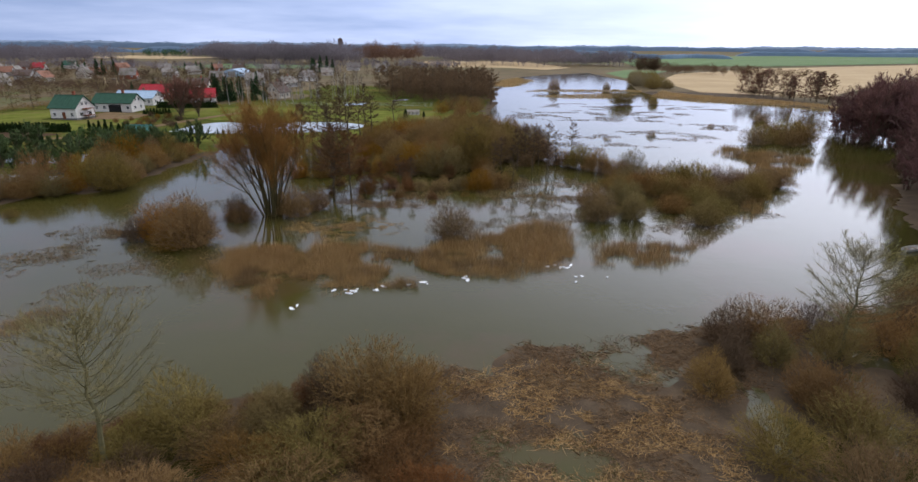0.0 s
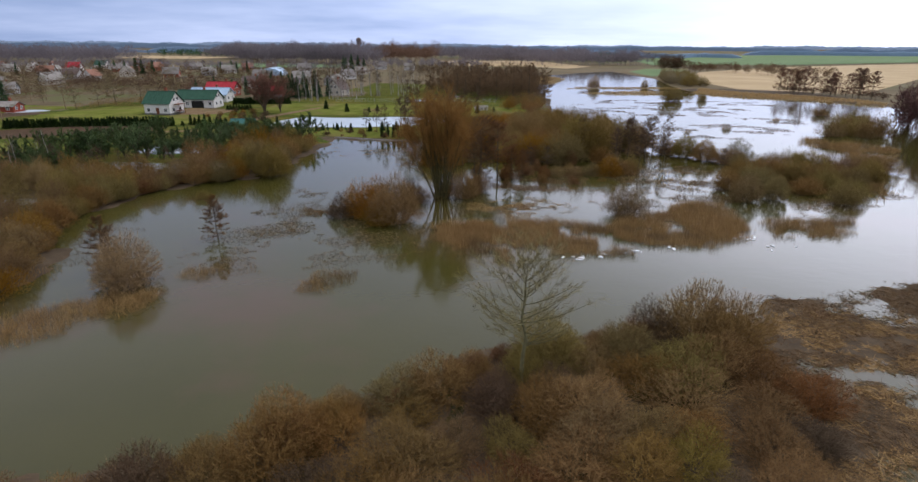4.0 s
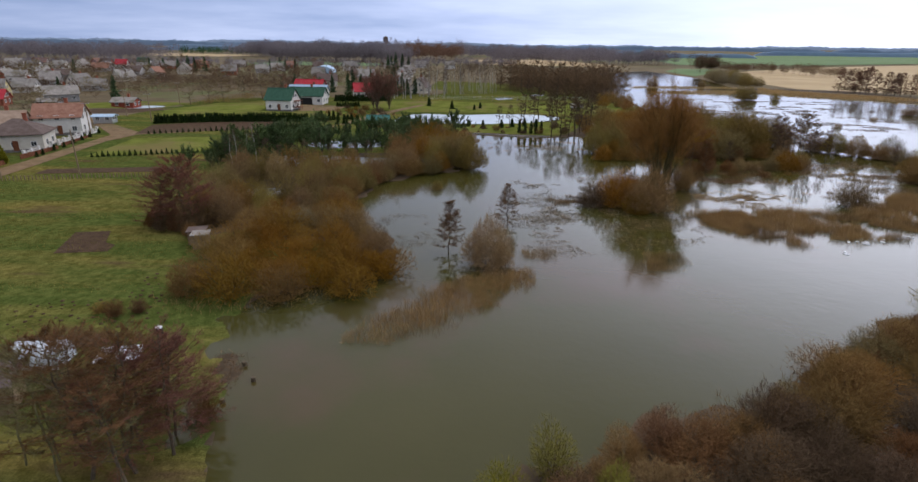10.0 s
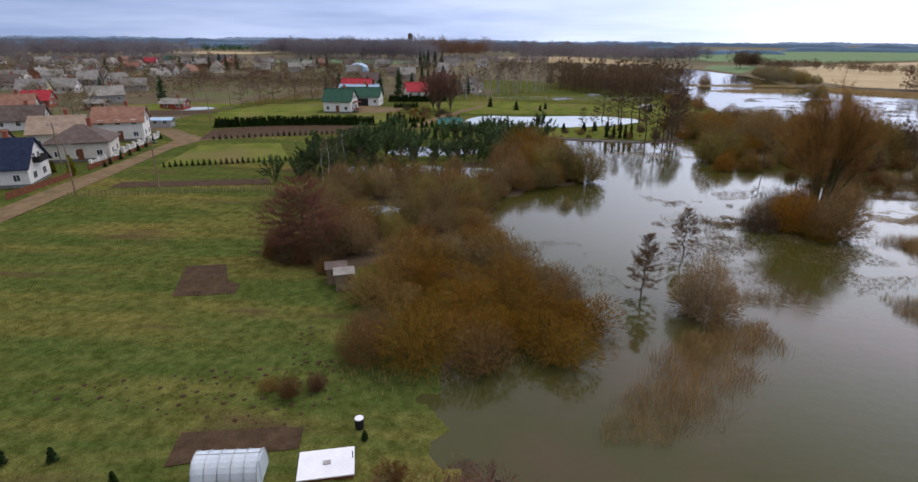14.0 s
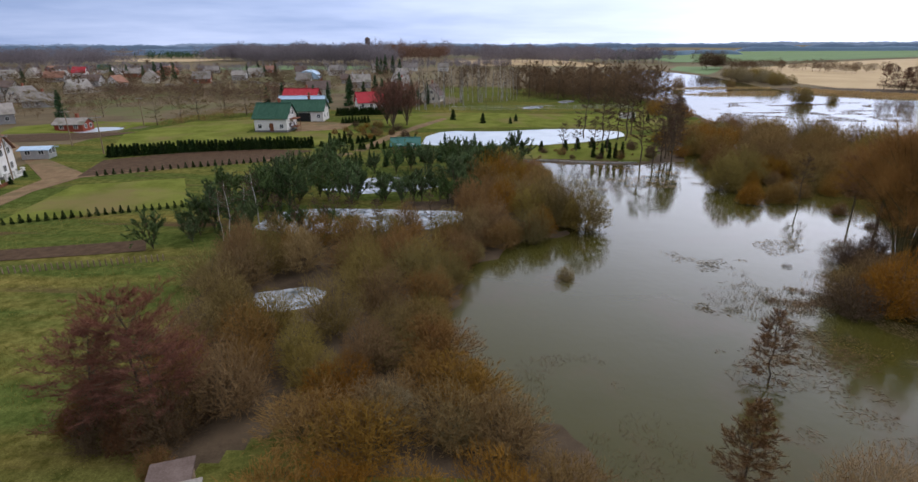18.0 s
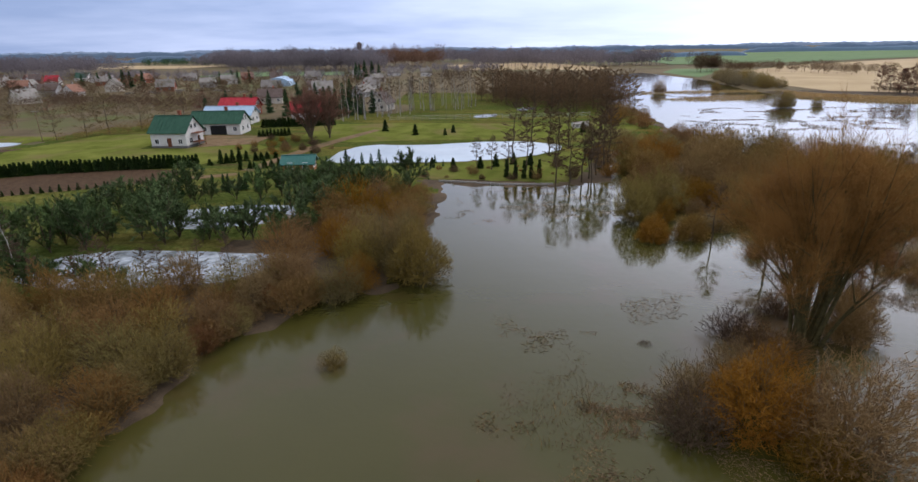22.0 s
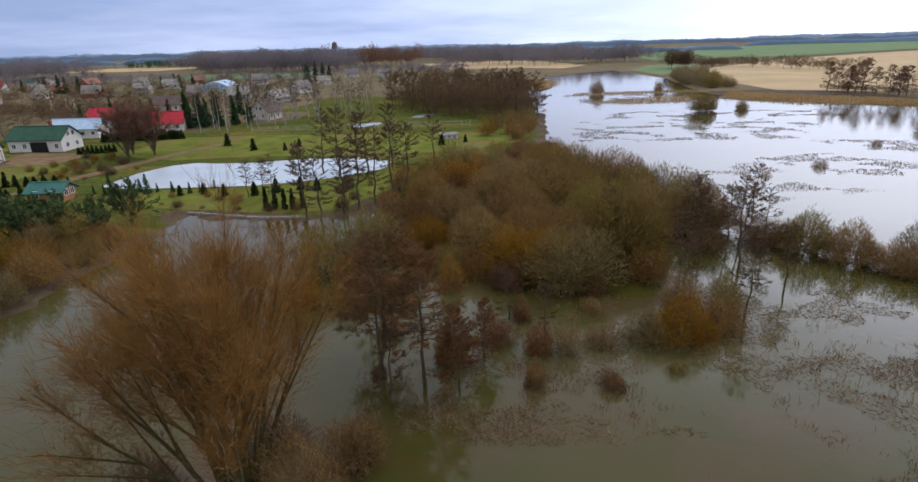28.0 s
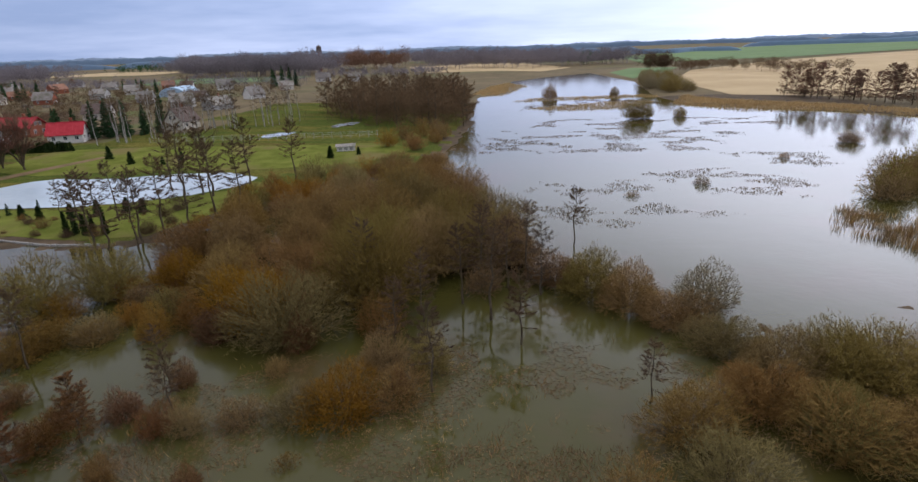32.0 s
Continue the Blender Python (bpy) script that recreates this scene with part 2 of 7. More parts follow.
M = {
    "water": water_material("muddy_flood_water", (0.042, 0.040, 0.008), (0.051, 0.047, 0.011), 0.010, 0.015),
    "ice": material("pond_ice", (0.33, 0.40, 0.46), (0.46, 0.52, 0.57), 0.15, 0.3, 0.02, third=(0.44, 0.52, 0.58), specular=0.5),
    "grass": meadow_material(),
    "lawn": material("lawn_green", (0.080, 0.098, 0.018), (0.160, 0.172, 0.040), 0.2, 1.0, 0.5, fine=20, third=(0.15, 0.125, 0.05), specular=0.0),
    "field": material("stubble_field", (0.35, 0.26, 0.14), (0.46, 0.355, 0.205), 0.03, 0.95, 0.3, fine=30),
    "green_field": material("winter_crop_field", (0.105, 0.165, 0.070), (0.145, 0.21, 0.09), 0.02, 0.95, 0.3),
    "marsh": material("wet_marsh_ground", (0.050, 0.037, 0.024), (0.100, 0.074, 0.048), 0.5, 0.9, 0.6, third=(0.11, 0.080, 0.050), fine=12, specular=0.05),
    "soil": material("dug_soil", (0.045, 0.027, 0.015), (0.090, 0.058, 0.034), 1.2, 0.95, 0.8),
    "gravel": material("gravel_track", (0.13, 0.085, 0.045), (0.21, 0.145, 0.080), 0.5, 0.95, 0.4, third=(0.12, 0.095, 0.045)),
    "far_ground": material("far_farmland", (0.095, 0.075, 0.040), (0.165, 0.128, 0.070), 0.02, 0.95, 0.0, third=(0.095, 0.105, 0.040)),
    "garden": material("winter_garden_ground", (0.082, 0.062, 0.034), (0.140, 0.108, 0.060), 0.09, 0.95, 0.2, third=(0.095, 0.105, 0.035), fine=10),
    "twig_orange": material("willow_twigs_orange", (0.163, 0.084, 0.026), (0.245, 0.136, 0.045), 0.8, 0.8, 0, spread=0.35, thin=0.35),
    "twig_brown": material("shrub_twigs_brown", (0.164, 0.100, 0.043), (0.252, 0.161, 0.073), 0.8, 0.85, 0, spread=0.36, thin=0.35),
    "twig_olive": material("shrub_twigs_olive", (0.150, 0.110, 0.040), (0.236, 0.178, 0.070), 0.8, 0.85, 0, spread=0.34, thin=0.35),
    "twig_red": material("alder_twigs_reddish", (0.125, 0.062, 0.031), (0.194, 0.105, 0.053), 1.5, 0.85, 0, spread=0.35, thin=0.35),
    "twig_maroon": material("maroon_alder_twigs", (0.152, 0.066, 0.048), (0.236, 0.110, 0.080), 0.8, 0.85, 0, spread=0.2, thin=0.35),
    "twig_purple": material("purple_bare_twigs", (0.10, 0.052, 0.048), (0.17, 0.095, 0.085), 0.6, 0.85, 0, spread=0.3, thin=0.35),
    "twig_dark": material("alder_twigs_dark", (0.080, 0.052, 0.033), (0.14, 0.094, 0.060), 1.5, 0.85, 0, spread=0.3, thin=0.35),
    "twig_grey": material("bare_grey_twigs", (0.17, 0.135, 0.075), (0.27, 0.22, 0.13), 1.5, 0.85, 0, spread=0.3, thin=0.35),
    "twig_tan": material("tan_sallow_twigs", (0.22, 0.145, 0.070), (0.33, 0.23, 0.115), 1.0, 0.85, 0, thin=0.35),
    "bark": material("grey_brown_bark", (0.06, 0.046, 0.03), (0.14, 0.11, 0.072), 4, 0.9, 0.5),
    "twig_moss": material("mossy_ash_twigs", (0.150, 0.130, 0.055), (0.240, 0.205, 0.095), 1.0, 0.85, 0, thin=0.2),
    "ash_bark": material("mossy_ash_bark", (0.120, 0.110, 0.050), (0.210, 0.190, 0.095), 2.5, 0.9, 0.4),
    "bark_light": material("shrub_stem_bark", (0.098, 0.070, 0.038), (0.161, 0.119, 0.070), 2, 0.9, 0),
    "birch": material("birch_bark", (0.28, 0.26, 0.23), (0.44, 0.42, 0.38), 3, 0.8, 0.3, third=(0.10, 0.085, 0.07)),
    "needle": material("conifer_needles", (0.025, 0.055, 0.022), (0.06, 0.105, 0.045), 2.5, 0.85, 0, spread=0.4),
    "pine": material("pine_needles", (0.050, 0.080, 0.030), (0.115, 0.145, 0.058), 2.5, 0.85, 0, spread=0.35),
    "thuja": material("thuja_scales", (0.018, 0.035, 0.010), (0.045, 0.07, 0.02), 3, 0.9, 0.3, spread=0.3),
    "reed": material("dry_reed", (0.26, 0.160, 0.065), (0.41, 0.270, 0.115), 0.5, 0.85, 0, third=(0.20, 0.130, 0.060), fine=5),
    # Grey-brown twigs with a bluish distance haze blended into the colour.
    "far_wood": material("far_bare_woods_hazed", (0.150, 0.132, 0.140), (0.220, 0.196, 0.205), 0.02, 0.9, 0, fine=6, thin=0.5),
    # Aerial haze is mixed into both ridge colours, paler for the farthest.
    "far_blue": material("far_forest_haze_blue", (0.17, 0.245, 0.34), (0.23, 0.315, 0.42), 0.006, 0.95, 0, fine=9),
    "far_pale": material("farthest_forest_haze_blue", (0.38, 0.48, 0.62), (0.44, 0.54, 0.68), 0.004, 0.95, 0, fine=9),
    "sedge": material("drowned_sedge", (0.125, 0.078, 0.045), (0.23, 0.150, 0.085), 0.8, 0.85, 0, spread=0.2),
    "pale_wood": material("pale_peeled_stakes", (0.34, 0.27, 0.16), (0.48, 0.39, 0.25), 2.0, 0.9, 0.3, spread=0.25),
    "gold_thuja": material("golden_thuja_scales", (0.13, 0.13, 0.015), (0.26, 0.24, 0.04), 3, 0.9, 0.3, spread=0.2),
    "straw_grass": material("straw_grass_tufts", (0.14, 0.13, 0.03), (0.27, 0.22, 0.07), 0.4, 0.95, 0, spread=0.2),
    "twig_willow": material("willow_crown_twigs", (0.190, 0.098, 0.025), (0.285, 0.152, 0.044), 0.9, 0.85, 0, thin=0.35),
    "grey_log": material("weathered_logs", (0.18, 0.16, 0.13), (0.32, 0.29, 0.25), 1.5, 0.9, 0.3, spread=0.3),
    "reed_drowned": material("drowned_tan_reed", (0.095, 0.066, 0.032), (0.150, 0.108, 0.055), 0.8, 0.85, 0),
    "reed_pale": material("pale_dry_reed", (0.42, 0.28, 0.12), (0.58, 0.41, 0.19), 0.3, 0.9, 0),
    "twig_grove": material("grove_bare_twigs", (0.12, 0.078, 0.042), (0.20, 0.132, 0.072), 0.5, 0.9, 0, thin=0.35),
    "thaw_ice": material("thawing_patchy_ice", (0.09, 0.10, 0.095), (0.50, 0.55, 0.60), 0.35, 0.12, 0.05, fine=4, specular=0.5),
    "twig_lime": material("yellow_green_twigs", (0.14, 0.125, 0.022), (0.235, 0.205, 0.04), 1.5, 0.85, 0, spread=0.3, thin=0.35),
    "twig_beech": material("rust_bare_beech_twigs", (0.13, 0.066, 0.046), (0.20, 0.11, 0.078), 0.6, 0.85, 0, spread=0.3, thin=0.35),
    "bark_moss": material("mossy_willow_bark", (0.055, 0.047, 0.020), (0.125, 0.105, 0.042), 2.5, 0.9, 0.5),
    "plaster": material("cream_plaster", (0.55, 0.50, 0.42), (0.66, 0.62, 0.54), 1.2, 0.9, 0.15, spread=0.12),
    "white": material("white_plaster", (0.60, 0.575, 0.53), (0.72, 0.70, 0.655), 1.2, 0.85, 0.1),
    "yellow": material("yellow_plaster", (0.55, 0.45, 0.20), (0.65, 0.54, 0.27), 1.2, 0.9, 0.1),
    "grey_wall": material("grey_block_wall", (0.28, 0.27, 0.26), (0.42, 0.41, 0.39), 1.5, 0.9, 0.3, spread=0.3),
    "brick": material("red_brick_wall", (0.22, 0.07, 0.04), (0.33, 0.12, 0.075), 2.0, 0.9, 0.3),
    "wood": material("weathered_planks", (0.16, 0.115, 0.075), (0.28, 0.21, 0.145), 2.0, 0.9, 0.3, spread=0.25),
    "red_wood": material("red_stained_boards", (0.20, 0.045, 0.025), (0.30, 0.075, 0.045), 2.0, 0.8, 0.2),
    "orange_wood": material("orange_stained_boards", (0.28, 0.135, 0.055), (0.40, 0.21, 0.09), 2.0, 0.8, 0.2),
    "brown_wood": material("brown_stained_boards", (0.13, 0.05, 0.025), (0.21, 0.085, 0.045), 2.0, 0.8, 0.2),
    "roof_green": material("green_metal_roof", (0.022, 0.07, 0.045), (0.04, 0.10, 0.065), 0.8, 0.45, 0.1),
    "roof_teal": material("teal_metal_roof", (0.035, 0.12, 0.105), (0.06, 0.16, 0.14), 0.8, 0.45, 0.1),
    "roof_red": material("red_metal_roof", (0.30, 0.02, 0.03), (0.42, 0.045, 0.055), 0.8, 0.45, 0.1),
    "roof_blue": material("light_blue_metal_roof", (0.30, 0.42, 0.55), (0.42, 0.54, 0.66), 0.8, 0.45, 0.1),
    "roof_navy": material("dark_blue_tile_roof", (0.012, 0.018, 0.04), (0.025, 0.035, 0.07), 1.5, 0.5, 0.3),
    "roof_slate": material("grey_cement_sheet_roof", (0.17, 0.155, 0.14), (0.30, 0.275, 0.25), 0.8, 0.9, 0.3, third=(0.14, 0.13, 0.10), spread=0.35),
    "roof_brown": material("brown_tile_roof", (0.09, 0.065, 0.055), (0.15, 0.115, 0.10), 1.0, 0.8, 0.3),
    "roof_rust": material("rusty_orange_tile_roof", (0.20, 0.095, 0.062), (0.31, 0.175, 0.125), 0.9, 0.85, 0.3),
    "roof_tan": material("faded_tan_tile_roof", (0.24, 0.17, 0.12), (0.36, 0.27, 0.20), 0.9, 0.85, 0.3),
    "glass": material("window_glass", (0.02, 0.025, 0.03), (0.05, 0.055, 0.06), 0.5, 0.06, 0, specular=0.7),
    "frame": material("white_window_frame", (0.70, 0.69, 0.66), (0.80, 0.79, 0.77), 2, 0.6, 0),
    "concrete": material("concrete", (0.25, 0.24, 0.22), (0.38, 0.365, 0.34), 1.5, 0.9, 0.3),
    "plinth": material("dark_plinth_render", (0.12, 0.115, 0.11), (0.20, 0.19, 0.18), 1.5, 0.9, 0.3),
    "metal": material("galvanised_metal", (0.42, 0.43, 0.44), (0.56, 0.57, 0.58), 2, 0.4, 0.05, metal=0.7),
    "film": material("greenhouse_film", (0.50, 0.56, 0.62), (0.64, 0.69, 0.74), 1.0, 0.25, 0.05, specular=0.5),
    "tarp": material("white_sheet", (0.72, 0.71, 0.75), (0.82, 0.81, 0.84), 0.8, 0.6, 0.1),
    "felt": material("brown_roofing_felt", (0.075, 0.055, 0.055), (0.12, 0.092, 0.09), 0.6, 0.85, 0.3),
    "snow": material("old_ice_floe", (0.70, 0.74, 0.78), (0.85, 0.87, 0.89), 1.0, 0.5, 0.3),
    # Black rubber and dark fittings, also the shade inside two openings.
    "black": material("dark_rubber_and_shade", (0.015, 0.015, 0.015), (0.03, 0.03, 0.03), 3, 0.7, 0.1),
}


# ---- helpers for meshes ----
def mesh_of(name, verts, faces, mats, slots=None, smooth=False):
    me = bpy.data.meshes.new(name)
    me.from_pydata([tuple(v) for v in verts], [], faces)
    for m in mats if isinstance(mats, (list, tuple)) else [mats]:
        me.materials.append(m)
    if slots is not None:
        me.polygons.foreach_set("material_index", slots)
    if smooth:
        me.polygons.foreach_set("use_smooth", [True] * len(me.polygons))
    me.update()
    return me


def part(name, bm, mat, parent=None, label="", smooth=False):
    """Links a bmesh as one mesh object under a thing or a part."""
    me = bpy.data.meshes.new(name)
    bm.to_mesh(me)
    bm.free()
    me.materials.append(mat)
    if smooth:
        me.polygons.foreach_set("use_smooth", [True] * len(me.polygons))
    ob = new(name, me)
    ob.parent = parent
    return tagged(ob, label)


def share(name, me, parent=None, m=None, label=""):
    ob = new(name, me)
    ob.parent = parent
    if m is not None:
        ob.matrix_basis = m
    return tagged(ob, label)


def thing(name, m, label, category, group="", kind=""):
    ob = new(name)
    ob.empty_display_size = 0.3
    ob.matrix_basis = m
    return tagged(ob, label, category, group, kind)


def box(bm, x0, x1, y0, y1, z0, z1, m=None):
    vs = [bm.verts.new((x, y, z)) for x in (x0, x1) for y in (y0, y1) for z in (z0, z1)]
    for f in ((0, 1, 3, 2), (4, 6, 7, 5), (0, 4, 5, 1), (2, 3, 7, 6), (0, 2, 6, 4), (1, 5, 7, 3)):
        bm.faces.new([vs[i] for i in f])
    if m is not None:
        for v in vs:
            v.co = m @ v.co
    return vs


def boxes(*sizes):
    bm = bmesh.new()
    for size in sizes:
        box(bm, *size)
    return bm


def tube(bm, a, b, r0, r1, sides=6):
    a, b = Vector(a), Vector(b)
    turn = (b - a).to_track_quat("Z", "Y")
    rings = []
    for c, r in ((a, r0), (b, r1)):
        rings.append([bm.verts.new(c + turn @ Vector((r * math.cos(k * math.tau / sides), r * math.sin(k * math.tau / sides), 0))) for k in range(sides)])
    for k in range(sides):
        bm.faces.new((rings[0][k], rings[0][(k + 1) % sides], rings[1][(k + 1) % sides], rings[1][k]))
    bm.faces.new(rings[1])
    bm.faces.new(rings[0][::-1])


# ---- plan of the land ----
WEST = [(-83, -1500), (-82, -20), (-83.2, 7), (-84.4, 12.3), (-85, 17.7), (-86.9, 21), (-91, 25.5), (-89, 33), (-80, 37), (-77, 42), (-80, 49), (-85, 56),
        (-88, 63), (-87, 72), (-82, 86), (-72, 91), (-70, 100), (-70, 120), (-67, 139), (-64.6, 138.6), (-55.5, 135.8), (-48, 135.8), (-38.3, 138), (-36, 150), (-25, 166),
        (-15, 181), (-5, 195), (-2, 212), (1, 260), (1, 358), (14, 384), (24, 488), (60, 540), (100, 578), (60, 4600), (-4600, 4600), (-4600, -1500)]
EAST = [(100, 578), (107, 445), (90, 340), (92, 300), (132, 268), (150, 240), (122, 180), (112, 148), (93, 122), (69, 91), (63, 75), (56, 60), (42, 50), (30, 47), (20, 44), (13, 41.3),
        (4.2, 38.9), (-7, 33.6), (-15, 32.0), (-26, 27.4), (-33, 23.2), (-38, 18.8), (-44, 14.5), (-49, 12.5), (-54, 11), (-60, 8), (-64, 1), (-68, -60), (-68, -1500), (4600, -1500), (4600, 4600), (60, 4600)]
ISLETS = [
    [(-31, 53), (-33, 62), (-23, 69), (-10, 65), (5, 77), (12, 78), (10, 64), (5, 59), (-4, 55), (-16, 53), (-24, 49.5)],
    [(13, 84), (19, 100), (47, 98), (39, 81), (26, 68), (16, 61), (12, 74)],
    [(-37, 108), (-28, 112), (-16, 112), (-3, 113), (11, 113), (15, 128), (11, 160), (-3, 194), (-20, 176), (-37, 148)],
    [(15, 122), (31, 109), (24, 99), (36, 93), (50, 98), (76, 131), (62, 148), (53, 124), (32, 122), (22, 126)],
    [(-76.5, 22.5), (-73, 23), (-67, 29), (-60, 35.5), (-59, 40), (-64, 39), (-71, 33)],
]
PONDS = {
    "house_pond": (0.75, [(-94, 155.5), (-93.5, 168), (-90.5, 175), (-86, 178), (-78, 177), (-70, 177.5), (-60, 180.5), (-48, 180.5), (-39.5, 175), (-40, 168), (-47, 161), (-55, 157), (-63, 154.5), (-74, 154), (-86, 153.5)]),
    "lower_pond": (0.45, [(-113, 92), (-112, 99), (-106, 101.5), (-98, 101), (-90, 100), (-84, 100), (-83, 95), (-88, 91), (-97, 89.5), (-106, 89)]),
    "upper_pond": (0.55, [(-108, 112), (-107, 119), (-98, 122), (-88, 121), (-86, 115), (-92, 111), (-101, 109)]),
    "garden_pond": (1.6, [(-193, 173), (-186, 171), (-180, 176), (-180.5, 181), (-187, 184), (-193, 180)]),
    "bank_pool": (0.16, [(-104.5, 68), (-105, 72), (-100, 73.5), (-97.5, 72), (-98, 68.5), (-101, 67.5)]),
    "wood_pond": (1.4, [(-63, 229), (-58, 237), (-52, 238), (-53, 231), (-58, 227)]),
    "grove_pond": (1.4, [(-46, 249), (-41, 259), (-36, 259), (-37, 252), (-42, 247)]),
}


def edge_distance(points, poly):
    """Signed distance from points (n, 2) to a polygon, positive inside."""
    p = np.asarray(poly, float)
    q = np.roll(p, -1, 0)
    best, inside = np.full(len(points), 1e18), np.zeros(len(points), bool)
    for (ax, ay), (bx, by) in zip(p, q):
        dx, dy = bx - ax, by - ay
        s = np.clip(((points[:, 0] - ax) * dx + (points[:, 1] - ay) * dy) / (dx * dx + dy * dy), 0, 1)
        best = np.minimum(best, (points[:, 0] - ax - s * dx) ** 2 + (points[:, 1] - ay - s * dy) ** 2)
        if ay != by:
            inside ^= ((ay > points[:, 1]) != (by > points[:, 1])) & (points[:, 0] < (bx - ax) * (points[:, 1] - ay) / (by - ay) + ax)
    return np.where(inside, 1, -1) * np.sqrt(best)


def waves(points, size, seed):
    """Smooth cheap relief of about -1 to 1."""
    rng = np.random.RandomState(seed)
    out = np.zeros(len(points))
    for k in range(7):
        a, f, ph = rng.uniform(0, math.tau), rng.uniform(0.6, 1.8) * math.tau / size, rng.uniform(0, math.tau)
        out += np.sin((points[:, 0] * math.cos(a) + points[:, 1] * math.sin(a)) * f + ph)
    return out / 3.5


def mottle(points, size, seed):
    """Uneven patches of about -1 to 1: smoothed lattice noise in three octaves."""
    total, weight = np.zeros(len(points)), 1.0
    for octave in range(3):
        q = points / size * 2 ** octave + 37.7 * octave
        cell = np.floor(q).astype(np.int64)
        u = q - cell
        u = u * u * (3 - 2 * u)
        corner = []
        for dx, dy in ((0, 0), (1, 0), (0, 1), (1, 1)):
            h = (cell[:, 0] + dx) * 374761393 + (cell[:, 1] + dy) * 668265263 + (seed + octave) * 974634777
            h = (h ^ (h >> 13)) * 1274126177
            corner.append(((h ^ (h >> 16)) & 65535) / 32767.5 - 1)
        low, high = corner[0] + (corner[1] - corner[0]) * u[:, 0], corner[2] + (corner[3] - corner[2]) * u[:, 0]
        total += weight * (low + (high - low) * u[:, 1])
        weight *= 0.55
    return total / 1.1


def ease(x, lo, hi):
    s = np.clip((x - lo) / (hi - lo), 0, 1)
    return s * s * (3 - 2 * s)


def land_height(points):
    points = np.atleast_2d(np.asarray(points, float))
    west, east = edge_distance(points, WEST), edge_distance(points, EAST)
    shore = np.maximum(west, east)
    isle = np.max([edge_distance(points, p) for p in ISLETS], 0)
    far = np.hypot(points[:, 0] + 60, points[:, 1] - 60)
    rough = (waves(points, 12, 3) * 0.07 + waves(points, 5.5, 4) * 0.04) * (1 - ease(far, 200, 300))
    high = np.where(west > east, 0.55 * ease(shore, -1, 9), 0.02 * ease(shore, -1, 4) + 0.5 * ease(east, -1, 2.5) * ease(points[:, 0], 56, 66)) + 1.6 * ease(west, 30, 85) * (points[:, 1] > 40) * ease(points[:, 1], 50, 150)
    z = np.where(shore > -1.0, 0.02 + high, 0.02 - 0.75 * ease(-shore, 1, 12))
    z = np.maximum(z, np.where(isle > -2, -0.16 + 0.06 * ease(isle, -2, 4), -0.8) - 0.25 * ease(-isle, 0, 2))
    z = z + rough * np.where(z > 0.5, 0.25, 1.0)
    for level, poly in PONDS.values():
        d = edge_distance(points, poly)
        z = np.where(d > -4, z + (level + 0.18 - z) * ease(d, -4, -0.5), z)
        z = np.where(d > -0.5, np.minimum(z, level + 0.18 - 0.6 * ease(d, -0.5, 1.5)), z)
    return z + ease(far, 900, 4000) * (6 + 5 * waves(points, 1500, 8))


def ground_z(x, y):
    return float(land_height([(x, y)])[0])


def axis(*stops):
    """Grid lines: (start, step), ..., end."""
    out = []
    for (a, step), (b, _) in zip(stops, stops[1:]):
        out += list(np.arange(a, b - 1e-6, step))
    return np.array(out + [stops[-1][0]])


